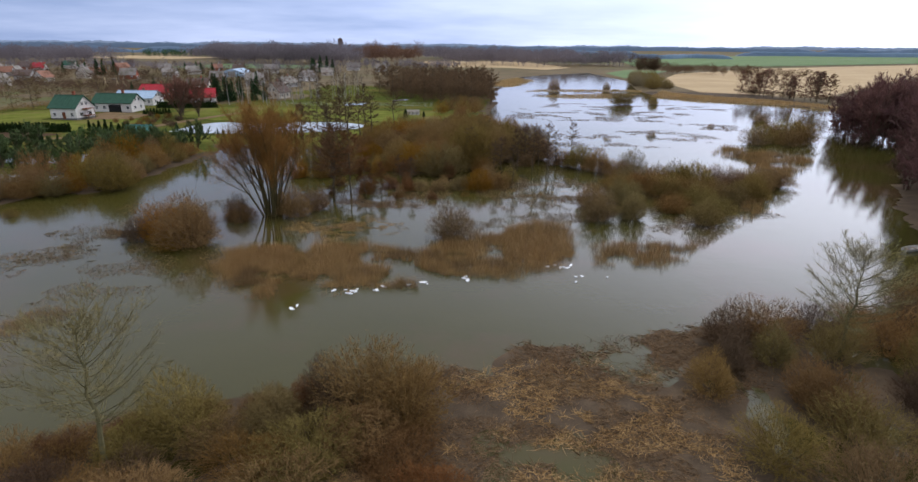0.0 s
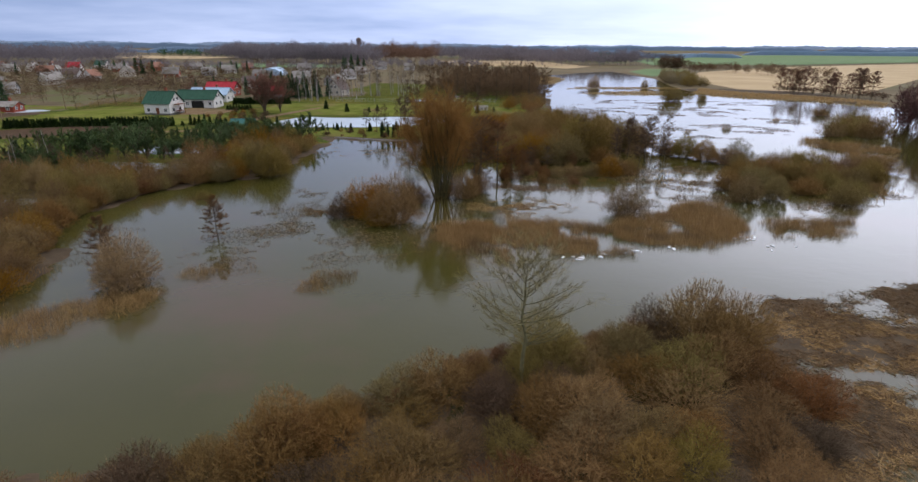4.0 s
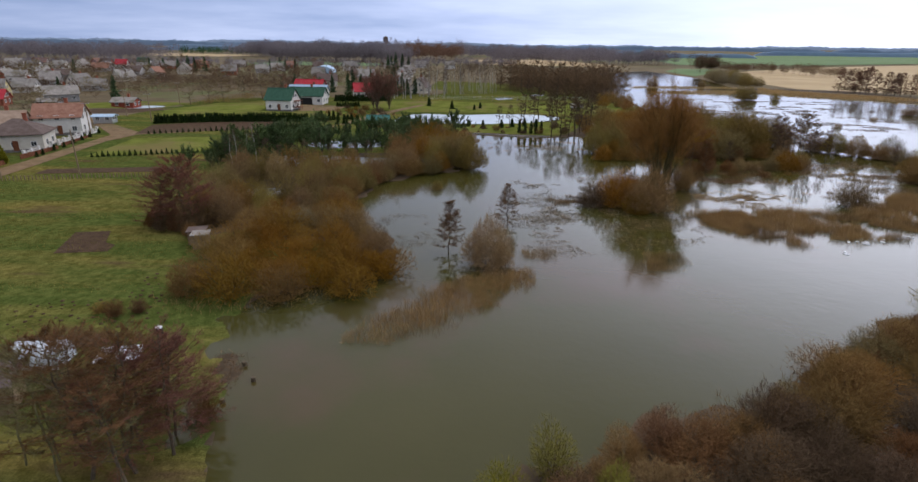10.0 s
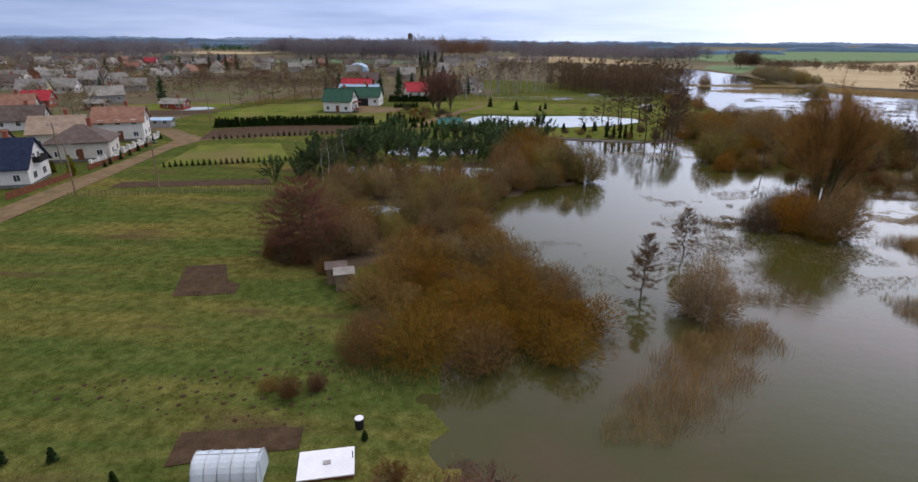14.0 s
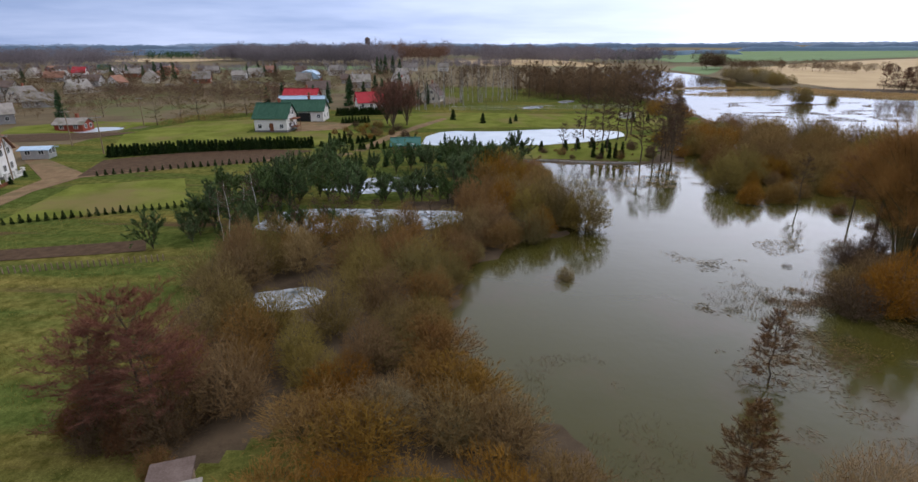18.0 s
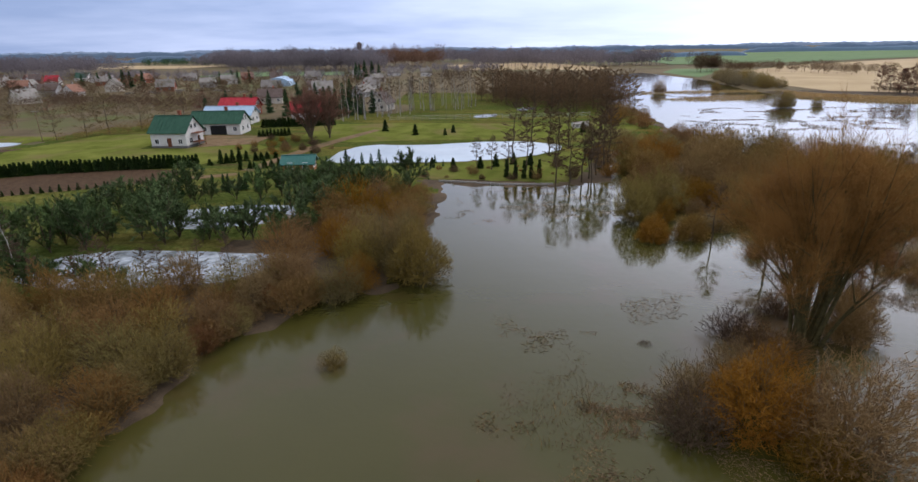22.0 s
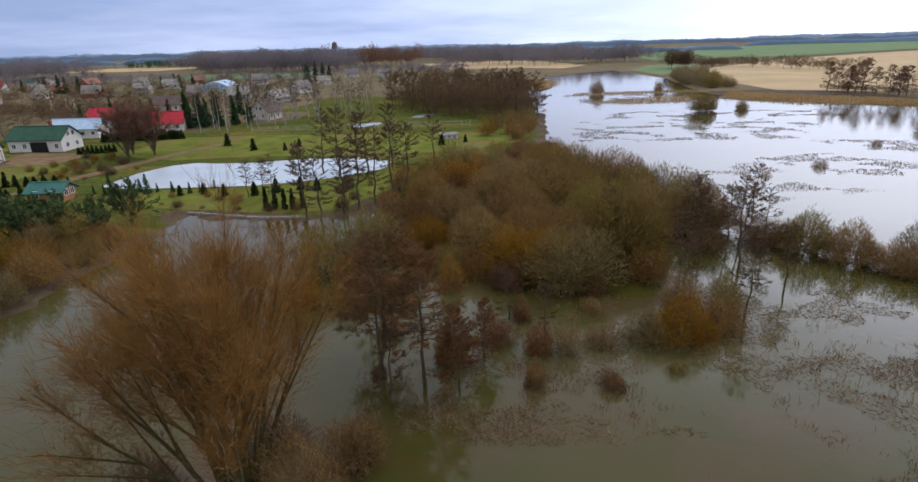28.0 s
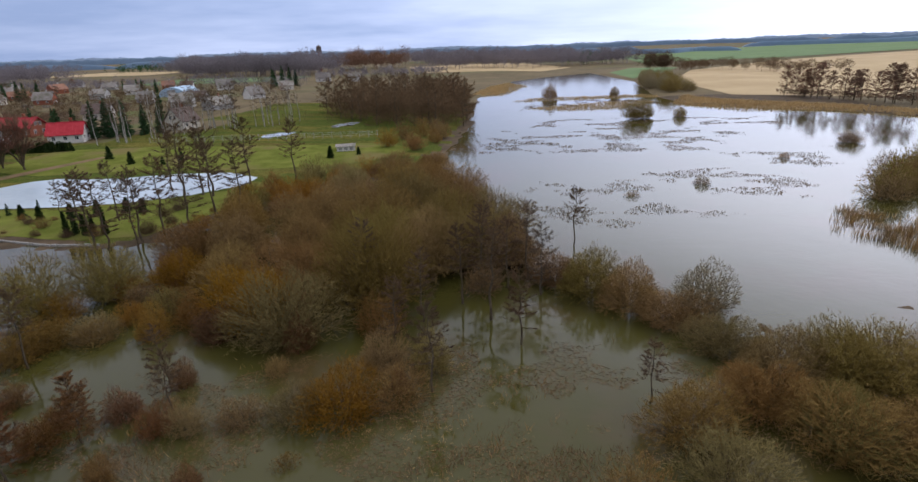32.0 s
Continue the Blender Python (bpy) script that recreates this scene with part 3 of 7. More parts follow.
def build_ground():
    xs = axis((-4500, 300), (-1200, 60), (-360, 12), (-200, 3), (-104, 1.1), (60, 2.2), (110, 4), (160, 12), (400, 60), (1300, 300), (4500, 0))
    ys = axis((-1200, 100), (-100, 10), (-30, 3), (0, 1.1), (140, 2.5), (200, 4), (270, 8), (600, 30), (1200, 100), (2400, 300), (4500, 0))
    gx, gy = np.meshgrid(xs, ys)
    pts = np.stack([gx.ravel(), gy.ravel()], 1)
    z = land_height(pts)
    w, h = len(xs), len(ys)
    idx = np.arange(w * h).reshape(h, w)
    faces = np.stack([idx[:-1, :-1], idx[:-1, 1:], idx[1:, 1:], idx[1:, :-1]], -1).reshape(-1, 4)
    mid = pts[faces].mean(1)
    west, east = edge_distance(mid, WEST), edge_distance(mid, EAST)
    # 0 marsh, 1 meadow, 2 far farmland, 3 winter gardens
    edge = west + waves(mid, 14, 5) * 2.0
    slot = np.zeros(len(faces), int)
    slot[(edge > 3) & (mid[:, 0] < -93 + 0.0 * mid[:, 1])] = 1
    slot[(edge > 2) & (mid[:, 1] > 104) & (mid[:, 0] < 0)] = 1
    slot[(edge > 0.2) & (mid[:, 1] < 27)] = 1
    slot[(edge > -2.5) & (mid[:, 1] < 46) & (mid[:, 0] < -80)] = 1
    slot[edge_distance(mid, [(-101, 46), (-96, 50), (-84, 58), (-84, 90), (-72, 92), (-70, 126), (-80, 124), (-88, 103), (-100, 87), (-113, 85), (-111, 68), (-107, 55)]) > 0] = 0
    slot[(mid[:, 1] > 226) & (mid[:, 0] < -100 + 12 * waves(mid, 50, 6))] = 2
    brown = mottle(mid, 40, 7) * 22
    slot[(mid[:, 0] < -104) & (mid[:, 1] > 204 + brown) & (mid[:, 1] < 340)] = 3
    slot[(mid[:, 0] < -176 + brown) & (mid[:, 1] > 112 + brown) & (mid[:, 1] < 420)] = 3
    slot[(mid[:, 1] > 330) | (mid[:, 0] < -330) | (mid[:, 0] > 150) | (mid[:, 1] < -150)] = 2
    me = mesh_of("ground", np.column_stack([pts, z]), faces.tolist(), [M["marsh"], M["grass"], M["far_ground"], M["garden"]], slot.tolist(), True)
    tagged(new("ground", me), "flat winter river meadows with marshy banks", "ground", kind="structure")


def draped(poly, step, lift, mat, name):
    """A patch of ground that follows the land a little above it."""
    from mathutils.geometry import delaunay_2d_cdt
    p = np.asarray(poly, float)
    lo, hi = p.min(0), p.max(0)
    gx, gy = np.meshgrid(np.arange(lo[0], hi[0], step), np.arange(lo[1], hi[1], step))
    inner = np.stack([gx.ravel(), gy.ravel()], 1)
    inner = inner[edge_distance(inner, poly) > step * 0.4]
    ring = []
    for a, b in zip(p, np.roll(p, -1, 0)):
        n = max(1, int(np.hypot(*(b - a)) / step))
        ring += [a + (b - a) * k / n for k in range(n)]
    ring = np.array(ring)
    verts = [Vector(v) for v in np.vstack([ring, inner])] if len(inner) else [Vector(v) for v in ring]
    out, _, faces, *_ = delaunay_2d_cdt(verts, [], [list(range(len(ring)))], 1, 1e-4)
    z = land_height([tuple(v) for v in out]) + lift
    return mesh_of(name, [(v.x, v.y, h) for v, h in zip(out, z)], [list(f) for f in faces], mat, smooth=True)


def flat(poly, z, mat, name):
    return mesh_of(name, [(x, y, z) for x, y in poly], [list(range(len(poly)))], mat)


build_ground()
tagged(new("flood_water", mesh_of("flood_water", [(-1500, -1100, 0), (1500, -1100, 0), (1500, 650, 0), (-1500, 650, 0)], [(0, 1, 2, 3)], M["water"])),
       "muddy olive flood water covering the river meadows", "water", kind="structure")
for key, (level, poly) in PONDS.items():
    tagged(new(key, flat([(x, y) for x, y in poly], level, M["ice" if key in ("house_pond", "garden_pond") else "thaw_ice"], key)), "pond covered with pale grey ice", "water", kind="structure")


# ---- vegetation ----
def ribbons(paths, widths, seed):
    """Flat tapered strips along paths (k, n, 3), turned at random: verts and quads."""
    rng = np.random.RandomState(seed)
    k, n, _ = paths.shape
    along = np.gradient(paths, axis=1)
    side = np.cross(along, rng.normal(size=(k, 1, 3)))
    side /= np.linalg.norm(side, axis=2, keepdims=True) + 1e-9
    half = side * (np.asarray(widths).reshape(-1, 1, 1) * np.linspace(1, 0.25, n).reshape(1, n, 1) / 2)
    verts = np.stack([paths - half, paths + half], 2).reshape(-1, 3)
    base = (np.arange(k) * n * 2)[:, None] + (np.arange(n - 1) * 2)[None]
    faces = np.stack([base, base + 1, base + 3, base + 2], -1).reshape(-1, 4)
    return verts, faces


def strands(start, way, length, droop, n, seed, wiggle=0.12):
    """Curved lines from start points along ways."""
    rng = np.random.RandomState(seed)
    s = np.linspace(0, 1, n)[None, :, None]
    k = len(start)
    bend = rng.normal(size=(k, 1, 3)) * wiggle
    length = np.asarray(length).reshape(-1, 1, 1)
    return start[:, None] + length * (way[:, None] * s + bend * s * s + np.array([0, 0, 1.0]) * droop * s * s)


def spikes(start, way, length, width, seed, face=None):
    """Thin single triangles: fine twigs, each from a base edge to a point. face: the side of the crown that each twig lies on."""
    rng = np.random.RandomState(seed)
    loose = rng.normal(size=way.shape)
    side = np.cross(way, loose if face is None else face + loose * 0.45)
    side /= np.linalg.norm(side, axis=1, keepdims=True) + 1e-9
    half = side * (np.asarray(width).reshape(-1, 1) / 2)
    verts = np.stack([start - half, start + half, start + way * np.asarray(length).reshape(-1, 1)], 1).reshape(-1, 3)
    return verts, np.arange(len(verts)).reshape(-1, 3)


def joined(*pieces):
    """Verts and face lists of several strips and spikes in one."""
    verts, faces, at = [], [], 0
    for v, f in pieces:
        verts.append(v)
        faces += (f + at).tolist()
        at += len(v)
    return np.vstack(verts), faces


def unit(v):
    return v / (np.linalg.norm(v, axis=-1, keepdims=True) + 1e-9)


def shrub_mesh(name, radius, height, stems, twigs, seed, mat, width=0.02, reach=1.0):
    """A many-stemmed bare shrub: stems fan out from the base to a lobed dome, and fine twigs make the dome's outer part."""
    rng = np.random.RandomState(seed)
    k = 1500
    up = rng.uniform(0.02, 1.0, k) ** 0.8
    a = rng.uniform(0, math.tau, k)
    r = np.sqrt(1 - up * up)
    way = np.stack([np.cos(a) * r, np.sin(a) * r, up], 1)
    # lobes: each bough carries its own rounded piece of the dome
    lobes = unit(rng.normal(size=(9, 3)) + np.array([0, 0, 0.75]))
    near = (way @ lobes.T).max(1)
    bump = 0.76 + 0.26 * np.clip((near - 0.72) / 0.28, 0, 1) ** 0.7 + rng.normal(size=k) * 0.035
    oval = 1 + 0.14 * np.sin(a * 2 + seed)
    tip = way * np.array([radius, radius, height]) * (bump * oval)[:, None] + np.array([0, 0, 0.10 * height])
    ball = np.sqrt(rng.uniform(0, 1, k))
    foot = np.stack([np.cos(a) * ball * radius * 0.22, np.sin(a) * ball * radius * 0.22, np.full(k, -0.3)], 1)
    bend = foot * 0.5 + tip * np.array([0.42, 0.42, 0.0]) + np.array([0, 0, 1.0]) * np.maximum(tip[:, 2:] * 0.68, 0.30 * height)
    wobble = rng.normal(size=(k, 1, 3)) * 0.04 * height
    lines = []
    for reached in (1.0, 0.8):
        s = np.linspace(0, reached, 5)[None, :, None]
        lines.append(foot[:, None] * (1 - s) ** 2 + bend[:, None] * 2 * s * (1 - s) + tip[:, None] * s * s + wobble * s * (1 - s) * 4)
    main = lines[0]
    drawn = ribbons(lines[1][:stems], np.full(stems, width * 1.8), seed + 2)
    pick = rng.randint(0, k, twigs)
    inner = rng.uniform(0, 1, twigs) < 0.34
    at_s = np.where(inner, rng.uniform(0.30, 0.70, twigs), rng.uniform(0.70, 1.0, twigs))
    seg = np.clip((at_s * 4).astype(int), 0, 3)
    u = (at_s * 4 - seg)[:, None]
    at = main[pick, seg] * (1 - u) + main[pick, seg + 1] * u
    along = unit(main[pick, seg + 1] - main[pick, seg])
    out = unit(along * 0.8 + rng.normal(size=(twigs, 3)) * 0.50 + np.array([0, 0, 0.15]))
    size = reach * rng.uniform(0.10, 0.24, twigs) * height * (1.25 - 0.6 * at_s)
    stray = rng.uniform(0, 1, twigs) < 0.05
    size = np.where(stray, size * 1.7, size)
    face = unit(at / np.array([radius ** 2, radius ** 2, height ** 2])) + np.array([0, 0, 0.25])
    v, f = spikes(at - out * (size * 0.35)[:, None], out, size * 1.1, width * 2.2 * np.where(stray, 0.6, np.where(inner, 1.5, 1.0)), seed + 4, face)
    return mesh_of(name + "_stems", drawn[0], drawn[1].tolist(), M["bark_light"]), mesh_of(name + "_twigs", v, f.tolist(), mat)


def spreading_tree(name, height, radius, limbs, twigs, seed, crown_mat, bark_mat, trunk=0.3, fork=0.12, base=0.0, width=0.03, low=0.3):
    """Several limbs that leave a short stem and arch to a wide dome, forking twice; fine twigs fill the dome's outer part."""
    rs = np.random.RandomState(seed)
    bm = bmesh.new()
    stem = Vector((0, 0, height * fork))
    tube(bm, (0, 0, -0.4), stem, trunk, trunk * 0.8, 8)
    lines = []
    for k in range(limbs):
        a, r = k * 2.4 + rs.uniform(-0.3, 0.3), math.sqrt((k + 0.5) / limbs)
        top = np.array([math.cos(a) * r * radius * 0.95, math.sin(a) * r * radius * 0.95, height * math.sqrt(1 - 0.72 * r * r) * rs.uniform(0.85, 1.0)])
        foot = np.array([math.cos(a) * base * r, math.sin(a) * base * r, height * fork * (0.85 if base == 0 else 0.0) - 0.2 * (base > 0)])
        s = np.linspace(0, 1, 7)[:, None]
        line = foot * (1 - s) + top * s
        line[:, :2] -= top[:2] * (np.sin(s * math.pi) * 0.13)
        line += rs.normal(size=(1, 3)) * 0.03 * height * np.sin(s * math.pi)
        lines.append((line, trunk * (0.62 if base == 0 else 0.8) * (1.1 - 0.4 * r)))
        for j in range(4):
            at = 2 + j
            side = line[at] + (line[6] - line[at]) * 0.9 + rs.normal(size=3) * radius * 0.20 + np.array([0, 0, 0.04 * height])
            u = np.linspace(0, 1, 4)[:, None]
            lines.append((line[at] * (1 - u) + side * u, trunk * 0.22))
    tips = []
    for line, r in lines:
        n = len(line)
        for k in range(n - 1):
            tube(bm, line[k], line[k + 1], r * (1 - 0.9 * k / (n - 1)) + 0.012, r * (1 - 0.9 * (k + 1) / (n - 1)) + 0.012, 5 if r > 0.06 else 3)
        tips.append(np.stack([np.interp(np.linspace(0, n - 1, 13), range(n), line[:, c]) for c in range(3)], 1))
    wood = bpy.data.meshes.new(name + "_wood")
    bm.to_mesh(wood)
    bm.free()
    wood.materials.append(bark_mat)
    tips = np.array(tips)
    # branches, then twigs on the branches
    mid = twigs // 9
    pick, at_s = rs.randint(0, len(tips), mid), rs.uniform(low, 1.0, mid) * 11.99
    seg = at_s.astype(int)
    at = tips[pick, seg] + (tips[pick, seg + 1] - tips[pick, seg]) * (at_s - seg)[:, None]
    way = unit(unit(tips[pick, seg + 1] - tips[pick, seg]) * 0.8 + rs.normal(size=(mid, 3)) * 0.5 + np.array([0, 0, 0.3]))
    size = height * rs.uniform(0.06, 0.17, mid)
    v1, f1 = ribbons(strands(at, way, size, 0.0, 3, seed + 1, 0.15), np.full(mid, width * 1.6), seed + 2)
    pick, u = rs.randint(0, mid, twigs), rs.uniform(0.2, 1.0, twigs)
    at2 = at[pick] + way[pick] * (size[pick] * u)[:, None]
    way2 = unit(way[pick] * 0.8 + rs.normal(size=(twigs, 3)) * 0.5 + np.array([0, 0, 0.2]))
    face = unit((at2 - np.array([0, 0, height * 0.45])) / np.array([radius ** 2, radius ** 2, height ** 2 * 0.3])) + np.array([0, 0, 0.25])
    v, f = joined((v1, f1), spikes(at2, way2, height * rs.uniform(0.04, 0.11, twigs), np.full(twigs, width * 2.2), seed + 4, face))
    return wood, mesh_of(name + "_crown", v, f, crown_mat)


def alder_tree(name, height, radius, seed, crown_mat, bark_mat, low=0.3, cone=0.5, branches=44, twigs=3600, width=0.02, trunk=0.16, lean=0.06, limb=0.05, step=6, lift=0.0):
    """An alder or birch: one leaning stem, level branches that dip and lift at the tips, flat sprays of side shoots and fine twigs."""
    rs = np.random.RandomState(seed)
    bm = bmesh.new()
    s = np.linspace(0, 1, 8)
    way = rs.uniform(0, math.tau)
    stem = np.column_stack([math.cos(way) * height * lean * s ** 1.4, math.sin(way) * height * lean * s ** 1.4, height * s])
    stem[1:-1, :2] += rs.normal(size=(6, 2)) * 0.012 * height
    stem[0, 2] = -0.6
    for k in range(7):
        tube(bm, stem[k], stem[k + 1], trunk * (1 - 0.9 * s[k]), trunk * (1 - 0.9 * s[k + 1]), step)
    up = np.sort(low + (0.98 - low) * rs.uniform(0, 1, branches) ** 0.85)
    turn = np.arange(branches) * 2.4 + rs.normal(size=branches) * 0.35
    v = (up - low) / (1 - low)
    full = np.sin(np.clip(v * 0.86 + 0.16, 0, 1) * math.pi) ** 0.6
    length = radius * ((1 - cone) * full + cone * (1.04 - v) ** 0.75) * rs.uniform(0.75, 1.1, branches) + 0.1
    foot = np.column_stack([np.interp(up, s, stem[:, c]) for c in range(3)])
    rise = 0.10 + lift + 0.75 * v ** 1.5 + rs.normal(size=branches) * 0.08
    out = unit(np.column_stack([np.cos(turn), np.sin(turn), rise]))
    u = np.linspace(0, 1, 6)
    lines = foot[:, None] + length[:, None, None] * (out[:, None] * u[None, :, None] + np.array([0, 0, 1.0]) * (-0.22 * u + 0.26 * u ** 2)[None, :, None]) + rs.normal(size=(branches, 1, 3)) * (length * 0.05)[:, None, None] * (u * u)[None, :, None]
    for b in range(branches):
        thick = trunk * limb * 10 * (1 - 0.7 * up[b]) * 0.5
        for k in range(0, 5, 2 if radius < 2 else 1):
            e = min(5, k + (2 if radius < 2 else 1))
            tube(bm, lines[b, k], lines[b, e], thick * (1 - 0.85 * u[k]) + 0.008, thick * (1 - 0.85 * u[e]) + 0.006, 3)
    wood = bpy.data.meshes.new(name + "_wood")
    bm.to_mesh(wood)
    bm.free()
    wood.materials.append(bark_mat)
    # side shoots lie nearly level along each branch
    many = branches * 9
    pick, q = rs.randint(0, branches, many), rs.uniform(0.25, 1.0, many) * 4.99
    seg = q.astype(int)
    at = lines[pick, seg] + (lines[pick, seg + 1] - lines[pick, seg]) * (q - seg)[:, None]
    along = unit(lines[pick, 5] - lines[pick, 0])
    flat_side = unit(np.cross(along, [0, 0, 1.0])) * rs.choice([-1, 1], many)[:, None]
    shoot = unit(along * 0.75 + flat_side * rs.uniform(0.3, 1.0, (many, 1)) + rs.normal(size=(many, 3)) * 0.14 + np.array([0, 0, 0.08]))
    size = length[pick] * rs.uniform(0.18, 0.42, many) * (1.15 - 0.5 * q / 5)
    v1, f1 = ribbons(strands(at, shoot, size, 0.05, 3, seed + 1, 0.08), np.full(many, width * 1.1), seed + 2)
    pick, q = rs.randint(0, many, twigs), rs.uniform(0.1, 1.0, twigs)
    at2 = at[pick] + shoot[pick] * (size[pick] * q)[:, None]
    fine = unit(shoot[pick] * 0.8 + rs.normal(size=(twigs, 3)) * 0.55 + np.array([0, 0, 0.12]))
    face = unit((at2 - np.array([0, 0, height * (low + 1) / 2])) / np.array([radius ** 2, radius ** 2, (height * (1 - low) / 2) ** 2])) + np.array([0, 0, 0.4])
    v2, f2 = spikes(at2, fine, (size[pick] * 0.35 + 0.10 * radius ** 0.5) * rs.uniform(0.6, 1.2, twigs), np.full(twigs, width * 2.0), seed + 4, face)
    verts, faces = joined((v1, f1), (v2, f2))
    return wood, mesh_of(name + "_crown", verts, faces, crown_mat)


def spire_tree(name, height, radius, seed, crown_mat, bark_mat, bare=0.12, whorls=16, per=9, needle=True, width=0.12, droop=-0.1, trunk=0.14):
    """A tree with one straight stem and side branches: conifer or young alder."""
    rs = np.random.RandomState(seed)
    bm = bmesh.new()
    tube(bm, (0, 0, -0.3), (0, 0, height * 0.55), trunk, trunk * 0.6, 6)
    tube(bm, (0, 0, height * 0.55), (0, 0, height), trunk * 0.6, 0.02, 6)
    wood = bpy.data.meshes.new(name + "_wood")
    bm.to_mesh(wood)
    bm.free()
    wood.materials.append(bark_mat)
    z = np.repeat(np.linspace(bare, 0.985, whorls), per) + rs.normal(size=whorls * per) * 0.012
    a = rs.uniform(0, math.tau, len(z))
    length = radius * (1.02 - z) ** 0.8 * rs.uniform(0.65, 1.1, len(z)) + 0.12
    if not needle:
        length = radius * np.sin(np.clip(z, 0, 1) * math.pi * 0.9 + 0.35).clip(0.1) * rs.uniform(0.6, 1.1, len(z))
    start = np.stack([0 * z, 0 * z, z * height], 1)
    way = unit(np.stack([np.cos(a), np.sin(a), np.full(len(z), 0.15 if needle else 0.5)], 1))
    lines = strands(start, way, length, droop, 4, seed, 0.06)
    v, f = ribbons(lines, np.full(len(z), width * (1.0 if needle else 0.35)), seed + 1)
    count = len(z) * (8 if needle else 16)
    pick, s = rs.randint(0, len(z), count), rs.uniform(0.15, 1.0, count)
    at = start[pick] + way[pick] * (length[pick] * s)[:, None] + np.array([0, 0, 1.0]) * (droop * length[pick] * s * s)[:, None]
    out = unit(way[pick] * 0.9 + rs.normal(size=(count, 3)) * 0.6)
    fine = spikes(at, out, length[pick] * 0.42 * (1.2 - s) + 0.14, np.full(count, width * 1.5 if needle else width * 0.8), seed + 3)
    v, f = joined((v, f), fine)
    return wood, mesh_of(name + "_crown", v, f, crown_mat)


def plant_tree(name, meshes, x, y, turn, size, label, category, group="", z=None):
    """A tree: trunk and crown under one empty."""
    base = ground_z(x, y) if z is None else z
    top = thing(name, pose(x, y, base, 0, 0, turn) @ Matrix.Diagonal((size, size, size, 1)), label, category, group)
    share("trunk", meshes[0], top)
    share("crown", meshes[1], top)
    return top


def scatter(poly, gap, seed, count=9999):
    """Points in a polygon no nearer than gap to each other."""
    rng = random.Random(seed)
    p = np.asarray(poly, float)
    lo, hi = p.min(0), p.max(0)
    tries = np.array([(rng.uniform(lo[0], hi[0]), rng.uniform(lo[1], hi[1])) for _ in range(int(12 * (hi[0] - lo[0]) * (hi[1] - lo[1]) / gap ** 2) + 30)])
    tries = tries[edge_distance(tries, poly) > 0]
    kept = []
    for q in tries:
        if all((q[0] - k[0]) ** 2 + (q[1] - k[1]) ** 2 > gap * gap for k in kept):
            kept.append(q)
            if len(kept) >= count:
                break
    return [(float(a), float(b)) for a, b in kept]


SHRUBS = {}


def shrub_set(key, mat, n=3, radius=3.0, height=3.6, stems=56, twigs=3000, width=0.021, seed=1, reach=0.85):
    SHRUBS[key] = [shrub_mesh(f"shrub_{key}", radius, height * (0.9 + 0.12 * k), stems, twigs, seed * 31 + k * 7, M[mat], width, reach) for k in range(n)]


shrub_set("orange", "twig_orange", 4, seed=1)
shrub_set("brown", "twig_brown", 4, seed=2)
shrub_set("olive", "twig_olive", 4, seed=3)
for tone in ("orange", "brown", "olive"):
    shrub_set("far_" + tone, "twig_" + tone, 3, seed=len(tone) + 9, stems=30, twigs=1300, width=0.038)
    shrub_set("near_" + tone, "twig_" + tone, 3, seed=len(tone) + 19, stems=60, twigs=5200, width=0.0145, reach=0.8)
    shrub_set("dome_" + tone, "twig_" + tone, 3, seed=len(tone) + 39, radius=4.0, height=5.0, stems=90, twigs=5200, width=0.024, reach=0.72)
    shrub_set("mound_" + tone, "twig_" + tone, 3, seed=len(tone) + 59, radius=6.2, height=6.6, stems=140, twigs=10500, width=0.030, reach=0.62)
for tone in ("red", "dark"):
    shrub_set("near_" + tone, "twig_" + tone, 3, seed=len(tone) + 79, radius=2.8, stems=60, twigs=4800, width=0.0145, reach=0.8)
shrub_set("red", "twig_red", 3, seed=4, radius=2.4, height=3.3)
shrub_set("grey", "twig_grey", 2, seed=5)
shrub_set("tan", "twig_tan", 1, seed=12, radius=3.7, height=6.0, stems=150, twigs=12000, width=0.014, reach=0.6)
shrub_set("dark", "twig_dark", 2, seed=6)
shrub_set("lime", "twig_lime", 2, seed=8, radius=2.0, height=3.6, stems=50, twigs=1500)
shrub_set("low", "twig_brown", 3, seed=7, radius=1.5, height=1.4, stems=40, twigs=1200)
WORDS = {"orange": ("willow_shrub", "orange-brown bare willow shrub"), "brown": ("shrub", "brown bare shrub with dense fine twigs"), "olive": ("sallow_shrub", "olive-brown bare sallow shrub"),
         "red": ("alder_shrub", "reddish bare alder shrub"), "grey": ("pale_shrub", "pale grey-brown bare shrub"), "dark": ("dark_shrub", "dark leafless shrub"), "lime": ("young_willow_shrub", "yellow-green twigged bare young willow shrub"), "tan": ("sallow_tree", "round tan bare sallow with many fanned stems"), "low": ("low_shrub", "low brown bare shrub")}
rng = random.Random(5)


